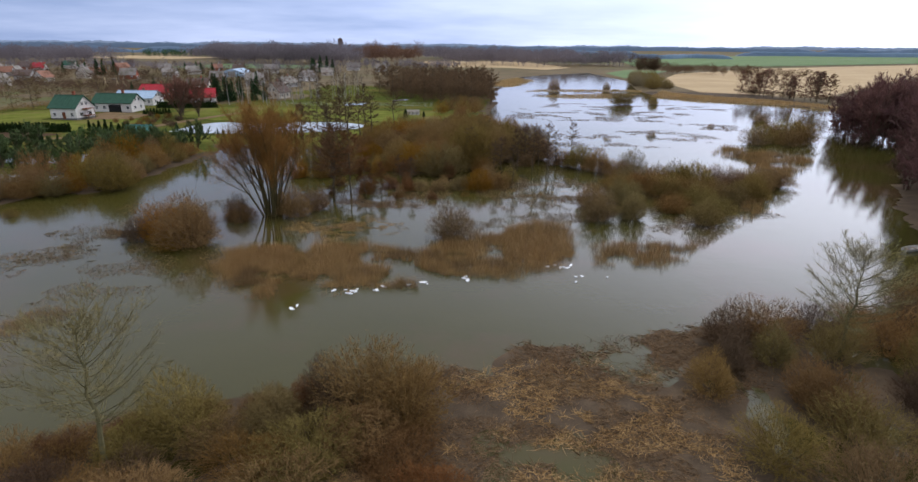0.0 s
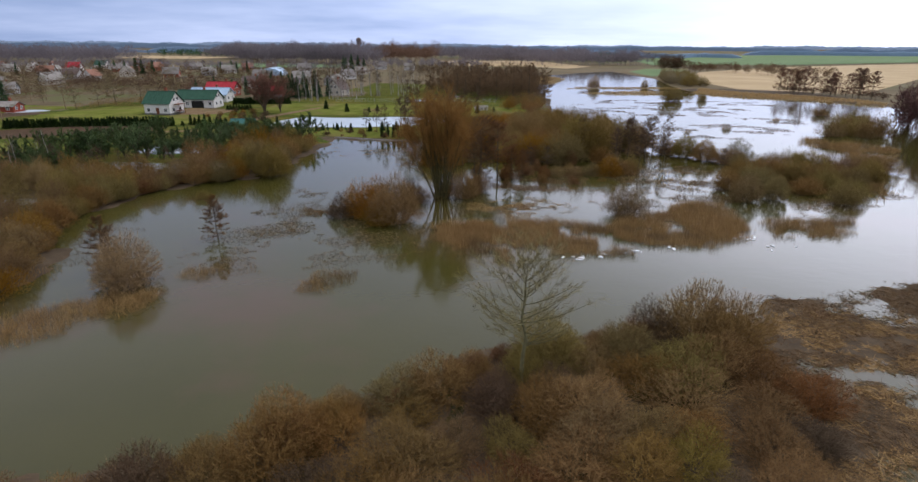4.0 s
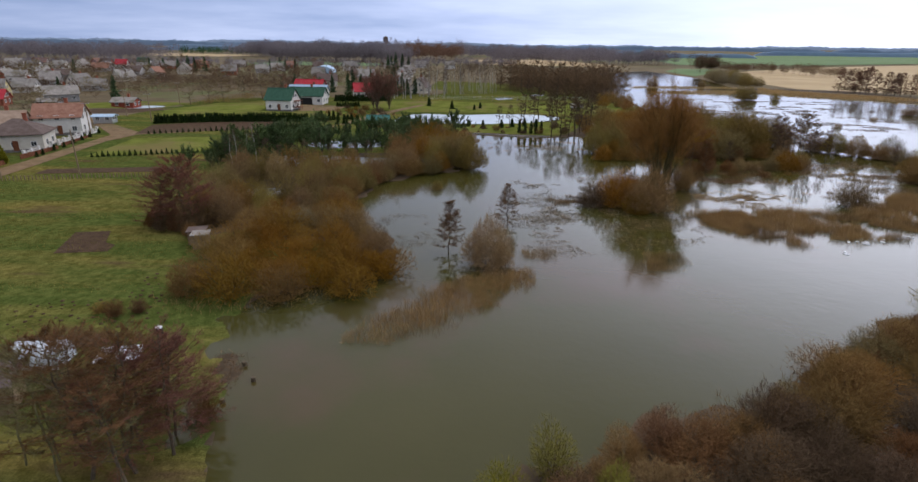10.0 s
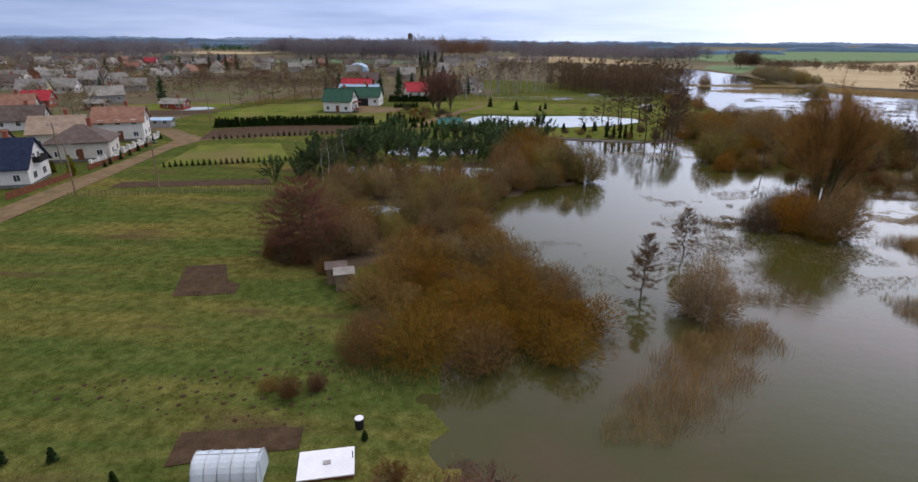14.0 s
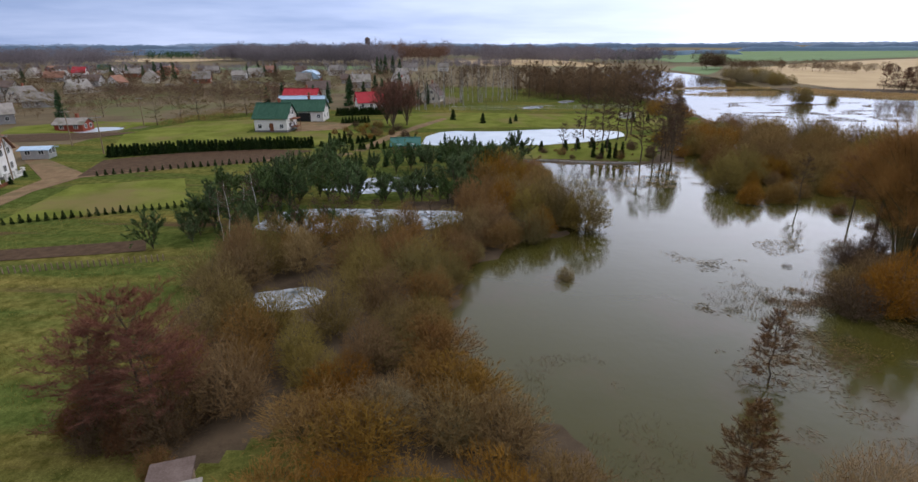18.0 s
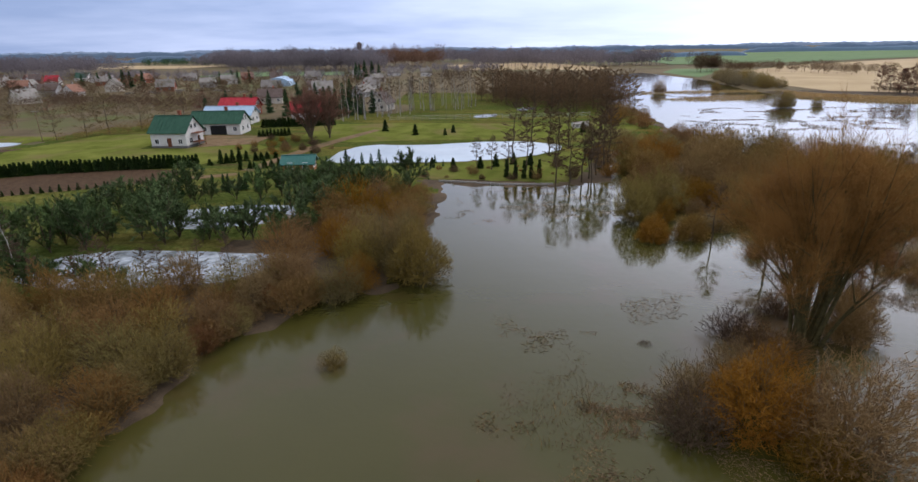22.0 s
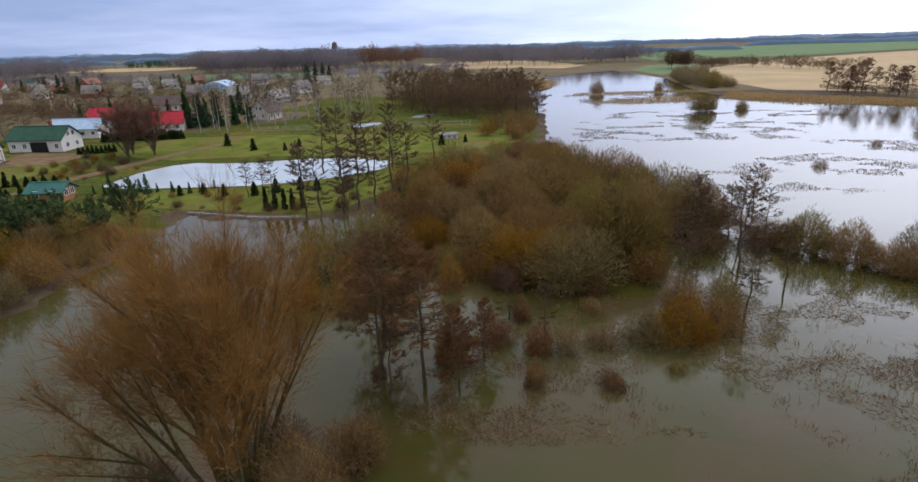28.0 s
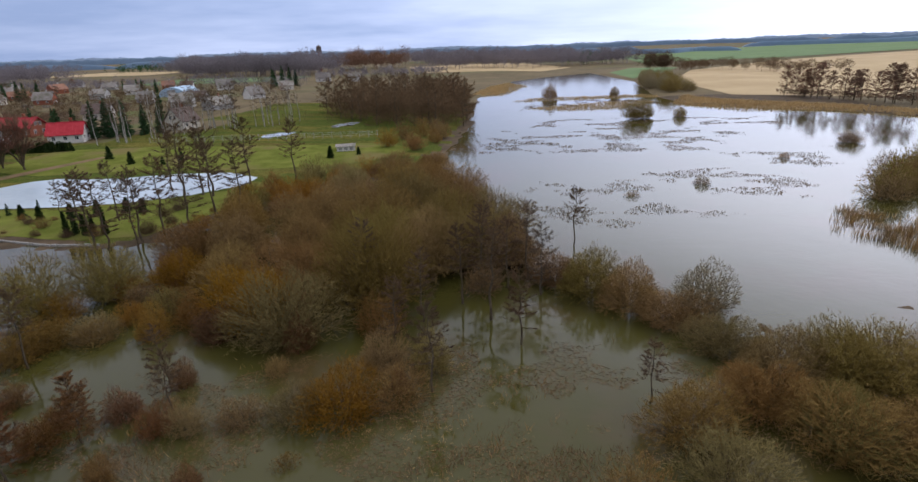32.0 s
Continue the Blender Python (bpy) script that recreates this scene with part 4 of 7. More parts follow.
def shrub(key, x, y, size=1.0, tall=1.0, where="at the water's edge", group="", dome=False, mound=False):
    z = max(ground_z(x, y), -0.35)
    # coarser twigs far across the lake, finer ones on the near bank
    look_key = key
    if key in ("red", "dark") and y < 34 and x > -66:
        look_key = "near_" + key
    elif key in ("orange", "brown", "olive"):
        look_key = "mound_" + key if mound else "dome_" + key if dome else "far_" + key if y > 138 else "near_" + key if y < 34 and x > -66 or (y < 62 and x > 13) else key
        if dome and -52 < x < -26 and 60 < y < 90:
            look_key, size = "near_" + key, size * 1.32
    stems, twigs = rng.choice(SHRUBS[look_key])
    top = thing(WORDS[key][0], pose(x, y, z, 0, 0, rng.uniform(0, 360)) @ Matrix.Diagonal((size, size * rng.uniform(0.9, 1.15), size * tall, 1)), f"{WORDS[key][1]} {where}", "shrub", group)
    share("stem_base", stems, top)
    share("crown", twigs, top)
    return top


def thicket(poly, gap, seed, kinds, lo, hi, where, tall=1.0, group="", dome=False, mound=False):
    for x, y in scatter(poly, gap, seed):
        if any(edge_distance(np.array([(x, y)]), p)[0] > -1.5 for _, p in PONDS.values()) or math.hypot(x + 27.2, y - 13.0) < 2.6 or math.hypot(x + 43.6, y - 15.6) < 1.8:
            continue
        shrub(rng.choice(kinds), x, y, rng.uniform(lo, hi), tall * rng.uniform(0.85, 1.15), where, group, dome, mound)


def stuff(name, verts, faces, mat, label, category):
    return tagged(new(name, mesh_of(name, verts, faces, mat)), label, category, kind="stuff")


def blades(name, polys, per_m2, height, seed, mat, label, category, lean=0.35, width=0.03, base=None, patchy=0.0, grain=5.0):
    """Reeds or grass as single strips over polygons."""
    rs = np.random.RandomState(seed)
    spots = []
    for poly in polys:
        p = np.asarray(poly, float)
        lo, hi = p.min(0), p.max(0)
        tries = rs.uniform(lo, hi, (int(per_m2 * (hi[0] - lo[0]) * (hi[1] - lo[1])), 2))
        d = edge_distance(tries, poly)
        keep = d > mottle(tries, 3.0, seed) * 1.3 + rs.uniform(-1.0, 1.2, len(d))
        if patchy:
            keep &= mottle(tries * np.array([1.0, 1.5]), grain, seed + 1) * 1.4 > patchy
        spots.append(tries[keep])
    spots = np.vstack(spots)
    k = len(spots)
    foot = np.column_stack([spots, np.maximum(land_height(spots), -0.25) + (0.04 if lean > 3 else -0.05) if base is None else np.full(k, base)])
    tuft = waves(spots, 2.2, seed + 5)
    way = unit(np.column_stack([rs.normal(size=k) * lean, rs.normal(size=k) * lean, np.ones(k)]) if lean < 3 else np.column_stack([rs.normal(size=k), rs.normal(size=k), np.abs(rs.normal(size=k)) * 0.12]))
    v, f = spikes(foot, way, height * rs.uniform(0.6, 1.15, k) * (1 + 0.2 * tuft), np.full(k, width * 1.6), seed + 4)
    return stuff(name, v, f.tolist(), mat, label, category)


# ---- buildings ----
def window_mesh(w, h):
    bm = boxes((-w / 2, w / 2, -0.05, 0.03, 0, 0.09), (-w / 2, w / 2, -0.05, 0.03, h - 0.09, h), (-w / 2, -w / 2 + 0.09, -0.05, 0.03, 0.09, h - 0.09), (w / 2 - 0.09, w / 2, -0.05, 0.03, 0.09, h - 0.09), (-0.03, 0.03, -0.045, 0.03, 0.09, h - 0.09))
    frame_me = bpy.data.meshes.new("window_frame")
    bm.to_mesh(frame_me)
    bm.free()
    frame_me.materials.append(M["frame"])
    bm = boxes((-w / 2 + 0.08, w / 2 - 0.08, -0.015, 0.02, 0.08, h - 0.08))
    pane_me = bpy.data.meshes.new("pane")
    bm.to_mesh(pane_me)
    bm.free()
    pane_me.materials.append(M["glass"])
    return frame_me, pane_me


WINDOWS = {"wide": window_mesh(1.5, 1.3), "square": window_mesh(1.1, 1.2), "low": window_mesh(1.1, 0.6)}


def add_window(parent, kind, x, y, z, turn):
    """turn: 0 faces -y, 90 faces +x, 180 faces +y, 270 faces -x."""
    frame_me, pane_me = WINDOWS[kind]
    ob = share("window", frame_me, parent, pose(x, y, z, 0, 0, turn))
    share("pane", pane_me, ob)


def roof_mesh(l, w, h, rise, eave, over, hip, thick=0.16):
    bm = bmesh.new()
    a, b = l / 2 + over, w / 2 + eave
    drop = rise * eave / (w / 2)
    r = (l / 2 - w / 2) if hip else a
    r = max(r, 0.05)
    lower = [(-a, -b, h - drop), (a, -b, h - drop), (a, b, h - drop), (-a, b, h - drop), (-r, 0, h + rise), (r, 0, h + rise)]
    vs = [[bm.verts.new((x, y, z + dz)) for x, y, z in lower] for dz in (0.0, thick)]
    sides = [(0, 1, 5, 4), (2, 3, 4, 5)] + ([(1, 2, 5), (3, 0, 4)] if hip else [])
    for f in sides:
        bm.faces.new([vs[1][i] for i in f])
        bm.faces.new([vs[0][i] for i in reversed(f)])
    rim = [0, 1, 2, 3] if hip else [0, 1, 5, 2, 3, 4]
    for i, j in zip(rim, rim[1:] + rim[:1]):
        bm.faces.new((vs[0][i], vs[0][j], vs[1][j], vs[1][i]))
    return bm


def house(x, y, turn, l, w, h, rise, wall, roof, label, hip=False, eave=0.5, over=0.5, chimney=True, detail=2, base=0.0, name="house", plinth=True, seam=0.0):
    """A house with its ridge along its own x. detail 0: few windows, 1: windows, 2: windows, door, plinth and gable windows."""
    z = ground_z(x, y)
    top = thing(name, pose(x, y, z - 0.1, 0, 0, turn), label, "house")
    bm = bmesh.new()
    a, b = l / 2, w / 2
    if hip:
        box(bm, -a, a, -b, b, 0, h)
    else:
        ring = [(-b, 0), (b, 0), (b, h), (0, h + rise), (-b, h)]
        two = [[bm.verts.new((sx * a, p, q)) for p, q in ring] for sx in (-1, 1)]
        bm.faces.new(two[0][::-1])
        bm.faces.new(two[1])
        for i in range(5):
            if i not in (2, 3):
                bm.faces.new((two[0][i], two[0][(i + 1) % 5], two[1][(i + 1) % 5], two[1][i]))
            else:
                bm.faces.new((two[0][i], two[0][(i + 1) % 5], two[1][(i + 1) % 5], two[1][i]))
    bmesh.ops.recalc_face_normals(bm, faces=bm.faces)
    part("wall", bm, wall, top)
    covering = part("roof", roof_mesh(l, w, h, rise, eave, over, hip), roof, top)
    if seam and not hip:
        bm = bmesh.new()
        n = int((l + 2 * over) / seam)
        slope = math.hypot(w / 2 + eave, rise * (1 + eave / (w / 2)))
        tilt = math.atan2(rise, w / 2)
        for side in (0, 1):
            for k in range(n + 1):
                px = -l / 2 - over + 0.03 + (l + 2 * over - 0.06) * k / n
                box(bm, px - 0.025, px + 0.025, -slope, 0, 0.0, 0.05, pose(0, 0, h + rise + 0.165, 0, 0, 180 * side) @ pose(0, 0, 0, math.degrees(tilt), 0, 0))
        part("roof_seam", bm, roof, covering)
        part("ridge_cap", boxes((-l / 2 - over, l / 2 + over, -0.18, 0.18, h + rise + 0.13, h + rise + 0.24)), roof, covering)
    if plinth and detail > 1:
        part("plinth", boxes((-a - 0.05, a + 0.05, -b - 0.05, b + 0.05, -0.3, 0.55)), M["plinth"], top)
    if chimney:
        bm = boxes((-0.35, 0.35, -0.3, 0.3, 0, 1.6), (-0.42, 0.42, -0.37, 0.37, 1.6, 1.75))
        ob = part("chimney", bm, M["brick"] if detail else M["grey_wall"], top)
        ob.matrix_basis = pose(a * 0.3, 0.4, h + rise - 0.5)
    n = max(2, int(l / 2.8))
    rows = [1.0] if h < 4.4 else [1.0, 3.7]
    if detail:
        for zz in rows:
            for k in range(n):
                px = -a + l * (k + 0.5) / n
                add_window(top, "square", px, -b - 0.01, zz, 0)
                if detail > 1:
                    add_window(top, "square", px, b + 0.01, zz, 180)
            for py in (-b * 0.45, b * 0.45):
                add_window(top, "wide" if detail > 1 else "square", a + 0.01, py, zz, 90)
                add_window(top, "wide" if detail > 1 else "square", -a - 0.01, py, zz, 270)
        if not hip and rise > 2.2:
            for py in (-0.9, 0.9):
                add_window(top, "square", a + 0.01, py, h + 0.35, 90)
                add_window(top, "square", -a - 0.01, py, h + 0.35, 270)
        if detail > 1:
            door = part("door", boxes((-0.5, 0.5, -0.06, 0.02, 0, 2.1)), M["brown_wood"], top)
            door.matrix_basis = pose(a * 0.05 + (l / n) * 0.0, -b - 0.01, 0.3)
    else:
        for k in range(2):
            add_window(top, "square", -a + l * (k + 0.5) / 2, -b - 0.01, 1.0, 0)
            add_window(top, "square", a + 0.01, -b * 0.4 + b * 0.8 * k, 1.0, 90)
    return top


# homestead with green roofs
home = house(-134.5, 172.8, -3, 8.8, 8.0, 3.9, 3.3, M["white"], M["roof_green"], "white plastered house with a steep green metal roof", detail=2, seam=0.9)
porch = part("porch", boxes((0, 1.8, -1.6, 1.6, 1.05, 1.2), (1.7, 1.8, -1.6, -1.5, -0.2, 3.2), (1.7, 1.8, 1.5, 1.6, -0.2, 3.2), (0, 1.9, -1.7, 1.7, 3.2, 3.32)), M["brown_wood"], home, "brown timber porch on the gable wall")
porch.matrix_basis = pose(4.41, 0.2, 0)
barn = house(-132.6, 193.2, 0, 14, 7.6, 3.3, 2.7, M["white"], M["roof_green"], "long white outbuilding with a green metal roof", detail=1, seam=0.9, name="outbuilding")
# Black panel on the solid wall stands for the shade inside the bay.
gate = part("garage_opening", boxes((-2.2, 2.2, -0.1, 0.03, 0, 2.5)), M["black"], barn, "open garage bay, its inner shade a black panel")
gate.matrix_basis = pose(1.0, -3.83, 0.05)
house(-138.5, 215, 0, 15, 7.5, 3.0, 2.3, M["white"], M["roof_blue"], "white barn with a pale blue metal roof", detail=1, name="barn", seam=1.2)
house(-145.5, 240, 0, 12.5, 8, 3.2, 2.8, M["brick"], M["roof_red"], "brick barn with a bright red metal roof", detail=1, name="barn", seam=1.2)
house(-117, 224, 20, 9, 7, 2.8, 3.0, M["white"], M["roof_red"], "small house with a red metal roof", detail=1, seam=1.0)
shed = house(-96.8, 147.5, 5, 6.0, 4.2, 2.0, 1.2, M["orange_wood"], M["roof_teal"], "small timber pond shed with a teal metal roof", detail=0, chimney=False, name="shed", plinth=False, seam=0.7)

# houses along the lane
villa = house(-166.0, 78.5, 20, 10.5, 8.4, 3.6, 3.8, M["white"], M["roof_navy"], "white house with a steep dark blue tiled roof", detail=2, eave=0.7)
balcony = part("balcony", boxes((0, 1.1, -1.7, 1.7, 0, 0.14), (1.0, 1.08, -1.7, 1.7, 0.14, 1.0), (0, 1.0, -1.7, -1.62, 0.14, 1.0), (0, 1.0, 1.62, 1.7, 0.14, 1.0)), M["black"], villa, "dark balcony with a railing on the gable")
balcony.matrix_basis = pose(5.26, 0, 3.55)
house(-166.5, 98.5, 24, 10.6, 9.2, 3.9, 2.5, M["plaster"], M["roof_brown"], "cream house with a brown hipped roof", hip=True, detail=2, eave=0.7)
house(-178.5, 108, 24, 10, 8.5, 3.6, 3.0, M["plaster"], M["roof_tan"], "plastered house with a faded tan tiled roof", detail=1)
house(-171.0, 117.5, 22, 10.0, 8.0, 4.6, 2.7, M["white"], M["roof_rust"], "two-storey cream house with a rusty orange tiled roof", detail=2, eave=0.6)
house(-181, 90, 24, 10, 8, 3.6, 2.8, M["grey_wall"], M["roof_brown"], "grey house with a dark brown roof", detail=1)

VILLAGE = [(-236.9, 171.8, 18, "brick", "roof_red"), (-262, 200, 20, "yellow", "roof_slate"), (-219.1, 141.3, 30, "white", "roof_rust"), (-266, 222, 10, "white", "roof_slate"), (-224, 187, 40, "grey_wall", "roof_slate"),
           (-280.8, 256, 25, "grey_wall", "roof_slate"), (-268, 258, 80, "plaster", "roof_slate"), (-331, 270, 10, "plaster", "roof_slate"), (-319.7, 282, 15, "white", "roof_slate"), (-272.3, 300, 75, "plaster", "roof_slate"),
           (-276.2, 339, 85, "white", "roof_rust"), (-296, 349, 5, "grey_wall", "roof_brown"), (-299.3, 421, 20, "brick", "roof_rust"), (-380, 466, 10, "white", "roof_red"), (-392, 518, 0, "white", "roof_green"),
           (-366, 496, 70, "white", "roof_slate"), (-372, 574, 20, "white", "roof_slate"), (-458, 444, 30, "white", "roof_slate"), (-430, 430, 10, "white", "roof_slate"), (-411, 434, 0, "plaster", "roof_slate"),
           (-154, 503, 20, "plaster", "roof_slate"), (-121, 372, 60, "white", "roof_slate"), (-128.7, 535, 10, "white", "roof_slate"), (-99, 520, 0, "white", "roof_slate"), (-150.8, 366, 10, "grey_wall", "roof_brown"),
           (-95.4, 249, 75, "plaster", "roof_brown"), (-138, 328, 15, "grey_wall", "roof_slate"), (-114.7, 315, 70, "grey_wall", "roof_slate"), (-127, 441, 20, "plaster", "roof_slate"), (-180, 463, 30, "white", "roof_slate"),
           (-178, 364, 5, "grey_wall", "roof_slate"), (-150, 285, 15, "plaster", "roof_brown"), (-310, 300, 15, "grey_wall", "roof_brown"), (-345, 330, 70, "plaster", "roof_slate"), (-350, 395, 20, "grey_wall", "roof_rust"),
           (-300, 232, 20, "plaster", "roof_brown"), (-245, 236, 20, "grey_wall", "roof_slate"), (-330, 450, 40, "brick", "roof_slate"), (-250, 150, 20, "white", "roof_slate"), (-205, 128, 25, "white", "roof_brown"),
           (-420, 350, 20, "grey_wall", "roof_slate"), (-390, 310, 60, "white", "roof_brown"), (-480, 500, 10, "plaster", "roof_rust"), (-520, 420, 20, "white", "roof_slate")]
spot_rng = random.Random(12)
for hx, hy in scatter([(-470, 210), (-290, 180), (-200, 330), (-205, 480), (-330, 560), (-560, 520)], 27, 77, 34):
    if min(math.hypot(hx - v[0], hy - v[1]) for v in VILLAGE) > 16:
        VILLAGE.append((hx, hy, spot_rng.choice((10, 15, 20, 75, 100, 25)), spot_rng.choice(("plaster", "white", "grey_wall", "white", "brick")), spot_rng.choice(("roof_slate", "roof_slate", "roof_brown", "roof_rust", "roof_slate"))))
TALK = {"brick": "red brick", "yellow": "pale yellow", "white": "white plastered", "grey_wall": "grey block", "plaster": "cream plastered", "roof_red": "red metal", "roof_slate": "grey cement sheet", "roof_rust": "rusty orange tiled", "roof_brown": "dark brown", "roof_green": "green metal"}
for k, (hx, hy, ht, hw, hr) in enumerate(VILLAGE):
    house(hx, hy, ht, 8 + (k * 37 % 5) * 0.9, 6.6 + (k * 13 % 3) * 0.6, 2.7 + (k * 7 % 3) * 0.4, 2.7 + (k * 11 % 4) * 0.4, M[hw], M[hr], f"{TALK[hw]} village house with a {TALK[hr]} gable roof", detail=1 if math.hypot(hx + 80, hy) < 330 else 0)
house(-192.5, 176.5, 5, 7.5, 5.5, 2.3, 1.3, M["red_wood"], M["roof_slate"], "red timber cabin with a grey roof beside a garden pond", detail=1, name="cabin", plinth=False)
house(-214, 168, 10, 6, 4, 2.2, 0.9, M["brown_wood"], M["roof_slate"], "low brown timber shed with a pale roof", detail=0, chimney=False, name="shed", plinth=False)
house(-171.5, 134, 10, 5, 3.2, 2.0, 0.4, M["metal"], M["roof_blue"], "low carport with a pale blue roof", detail=0, chimney=False, name="carport", plinth=False)

# storage hall with a rounded white roof
hall = thing("storage_hall", pose(-190, 420, ground_z(-190, 420), 0, 0, 10), "white arched storage hall at the village edge", "hall")
bm = bmesh.new()
arc = [(math.cos(math.pi * k / 14) * 8, math.sin(math.pi * k / 14) * 5.4) for k in range(15)]
ends = [[bm.verts.new((p, sy * 14, q)) for p, q in arc] for sy in (-1, 1)]
for k in range(14):
    bm.faces.new((ends[0][k], ends[0][k + 1], ends[1][k + 1], ends[1][k]))
bm.faces.new(ends[0])
bm.faces.new(ends[1][::-1])
part("shell", bm, M["roof_blue"], hall)
part("gate", boxes((-2.5, 2.5, -14.08, -13.95, 0, 4)), M["grey_wall"], hall)

# water tower
tower = thing("water_tower", pose(-208, 800, ground_z(-208, 800)), "tall dark water tower behind the village", "tower")
bm = bmesh.new()
tube(bm, (0, 0, -1), (0, 0, 22), 1.6, 1.3, 10)
part("shaft", bm, M["brick"], tower)
bm = bmesh.new()
tube(bm, (0, 0, 22), (0, 0, 24), 1.4, 3.4, 12)
tube(bm, (0, 0, 24), (0, 0, 30), 3.4, 3.4, 12)
tube(bm, (0, 0, 30), (0, 0, 32), 3.4, 0.4, 12)
part("tank", bm, M["roof_brown"], tower)

# white hutch on the lawn
hutch = thing("hutch", pose(-28.8, 206.5, ground_z(-28.8, 206.5), 0, 0, 12), "small white hutch standing on the lawn", "hutch")
part("body", boxes((-2.3, 2.3, -1.3, 1.3, 0, 1.3)), M["white"], hutch)
part("roof", roof_mesh(4.6, 2.6, 1.3, 0.4, 0.3, 0.3, False, 0.08), M["roof_slate"], hutch)
for px in (-1.4, 0, 1.4):
    ob = part("hatch", boxes((px - 0.45, px + 0.45, -1.34, -1.29, 0.3, 1.0)), M["grey_wall"], hutch)

# ---- things on the near meadow ----
gh = thing("greenhouse", pose(-98.1, 17.45, ground_z(-98, 17.9), 0, 0, 8), "arched greenhouse of milky film on a metal frame", "greenhouse")
R, HL = 1.15, 1.75
bm = bmesh.new()
arc = [(math.cos(math.pi * k / 14) * R, max(0.0, math.sin(math.pi * k / 14)) ** 0.85 * 1.75) for k in range(15)]
ends = [[bm.verts.new((sx * HL, p, q)) for p, q in arc] for sx in (-1, 1)]
for k in range(14):
    bm.faces.new((ends[0][k], ends[0][k + 1], ends[1][k + 1], ends[1][k]))
bm.faces.new(ends[0][::-1])
bm.faces.new(ends[1])
part("cover", bm, M["film"], gh, smooth=False)
for i in range(6):
    px = -HL + 2 * HL * i / 5
    bm = bmesh.new()
    for (p, q), (p2, q2) in zip(arc, arc[1:]):
        tube(bm, (px, p * 1.015, q * 1.015), (px, p2 * 1.015, q2 * 1.015), 0.03, 0.03, 5)
    part("hoop", bm, M["metal"], gh)
for p, q in ((-R, 0.03), (R, 0.03), (0, 1.77), (-R * 0.9, 0.75), (R * 0.9, 0.75)):
    bm = bmesh.new()
    tube(bm, (-HL, p, q), (HL, p, q), 0.025, 0.025, 5)
    part("rail", bm, M["metal"], gh)
part("door", boxes((HL, HL + 0.04, -0.4, 0.4, 0.02, 1.5)), M["film"], gh)

pad = thing("water_tank_cover", pose(-93.1, 18.9, ground_z(-93.1, 18.9), 0, 0, 14), "white sheet-covered low platform with a small hatch", "platform")
part("base", boxes((-1.55, 1.55, -1.1, 1.1, -0.1, 0.22)), M["brown_wood"], pad)
part("sheet", boxes((-1.6, 1.6, -1.15, 1.15, 0.22, 0.30)), M["tarp"], pad)
part("hatch", boxes((-0.2, 0.25, -0.15, 0.15, 0.30, 0.36)), M["grey_wall"], pad)
bm = bmesh.new()
tube(bm, (1.5, 0.2, 0.3), (1.5, 0.2, 0.75), 0.03, 0.03, 6)
part("pipe", bm, M["black"], pad)

lodge = thing("garden_lodge", pose(-97.3, 12.2, ground_z(-96.6, 10.6), 0, 0, 28), "garden lodge with a brown felt roof and stovepipe", "shed")
part("wall", boxes((-1.4, 1.4, -1.5, 1.5, -0.1, 2.0)), M["wood"], lodge)
bm = bmesh.new()
for sx in (-1, 1):
    box(bm, 0, 1.8, -1.85, 1.85, -0.08, 0.0, pose(0, 0, 2.6, 0, 16 if sx > 0 else 0, 0) if sx > 0 else pose(0, 0, 2.6, 0, 0, 180) @ pose(0, 0, 0, 0, 16, 0))
part("roof", bm, M["felt"], lodge)
bm = bmesh.new()
tube(bm, (-0.8, 0.9, 2.1), (-0.8, 0.9, 3.2), 0.09, 0.09, 8)
tube(bm, (-0.8, 0.9, 3.2), (-0.8, 0.9, 3.3), 0.15, 0.12, 8)
part("stovepipe", bm, M["black"], lodge)

cloth = thing("ground_sheet", pose(-96.3, 8.9, ground_z(-96.3, 8.9), 0, 0, 20) @ Matrix.Diagonal((0.75, 0.75, 1, 1)), "crumpled white sheet spread on the grass by the lodge", "sheet")
bm = bmesh.new()
sheet_rs = np.random.RandomState(6)
grid = [[bm.verts.new((-1.5 + 0.3 * i + sheet_rs.uniform(-0.07, 0.07), -0.9 + 0.3 * j + sheet_rs.uniform(-0.07, 0.07), 0.05 + sheet_rs.uniform(0, 0.16))) for j in range(7)] for i in range(11)]
for i in range(10):
    for j in range(6):
        bm.faces.new((grid[i][j], grid[i + 1][j], grid[i + 1][j + 1], grid[i][j + 1]))
part("sheet", bm, M["tarp"], cloth, smooth=True)

hut = thing("outhouse", pose(-98.5, 43.0, ground_z(-98.5, 43), 0, 0, 18), "grey weathered timber outhouse with a leaning door post", "shed")
for k in range(9):
    part("board", boxes((-0.9 + 0.2 * k, -0.71 + 0.2 * k, -0.85, -0.80, 0, 1.7)), M["wood"], hut)
part("wall", boxes((-0.88, 0.88, -0.8, 0.85, 0, 1.75)), M["wood"], hut)
part("roof", boxes((-1.05, 1.05, -1.05, 1.0, 1.75, 1.83)), M["roof_slate"], hut)
# Thin black plate imitates the dark of a hole in the boards.
part("window_hole", boxes((0.2, 0.55, -0.87, -0.855, 1.1, 1.4)), M["black"], hut)
bm = bmesh.new()
tube(bm, (1.5, 0.2, -0.2), (1.55, 0.2, 1.9), 0.06, 0.05, 6)
part("post", bm, M["wood"], hut)

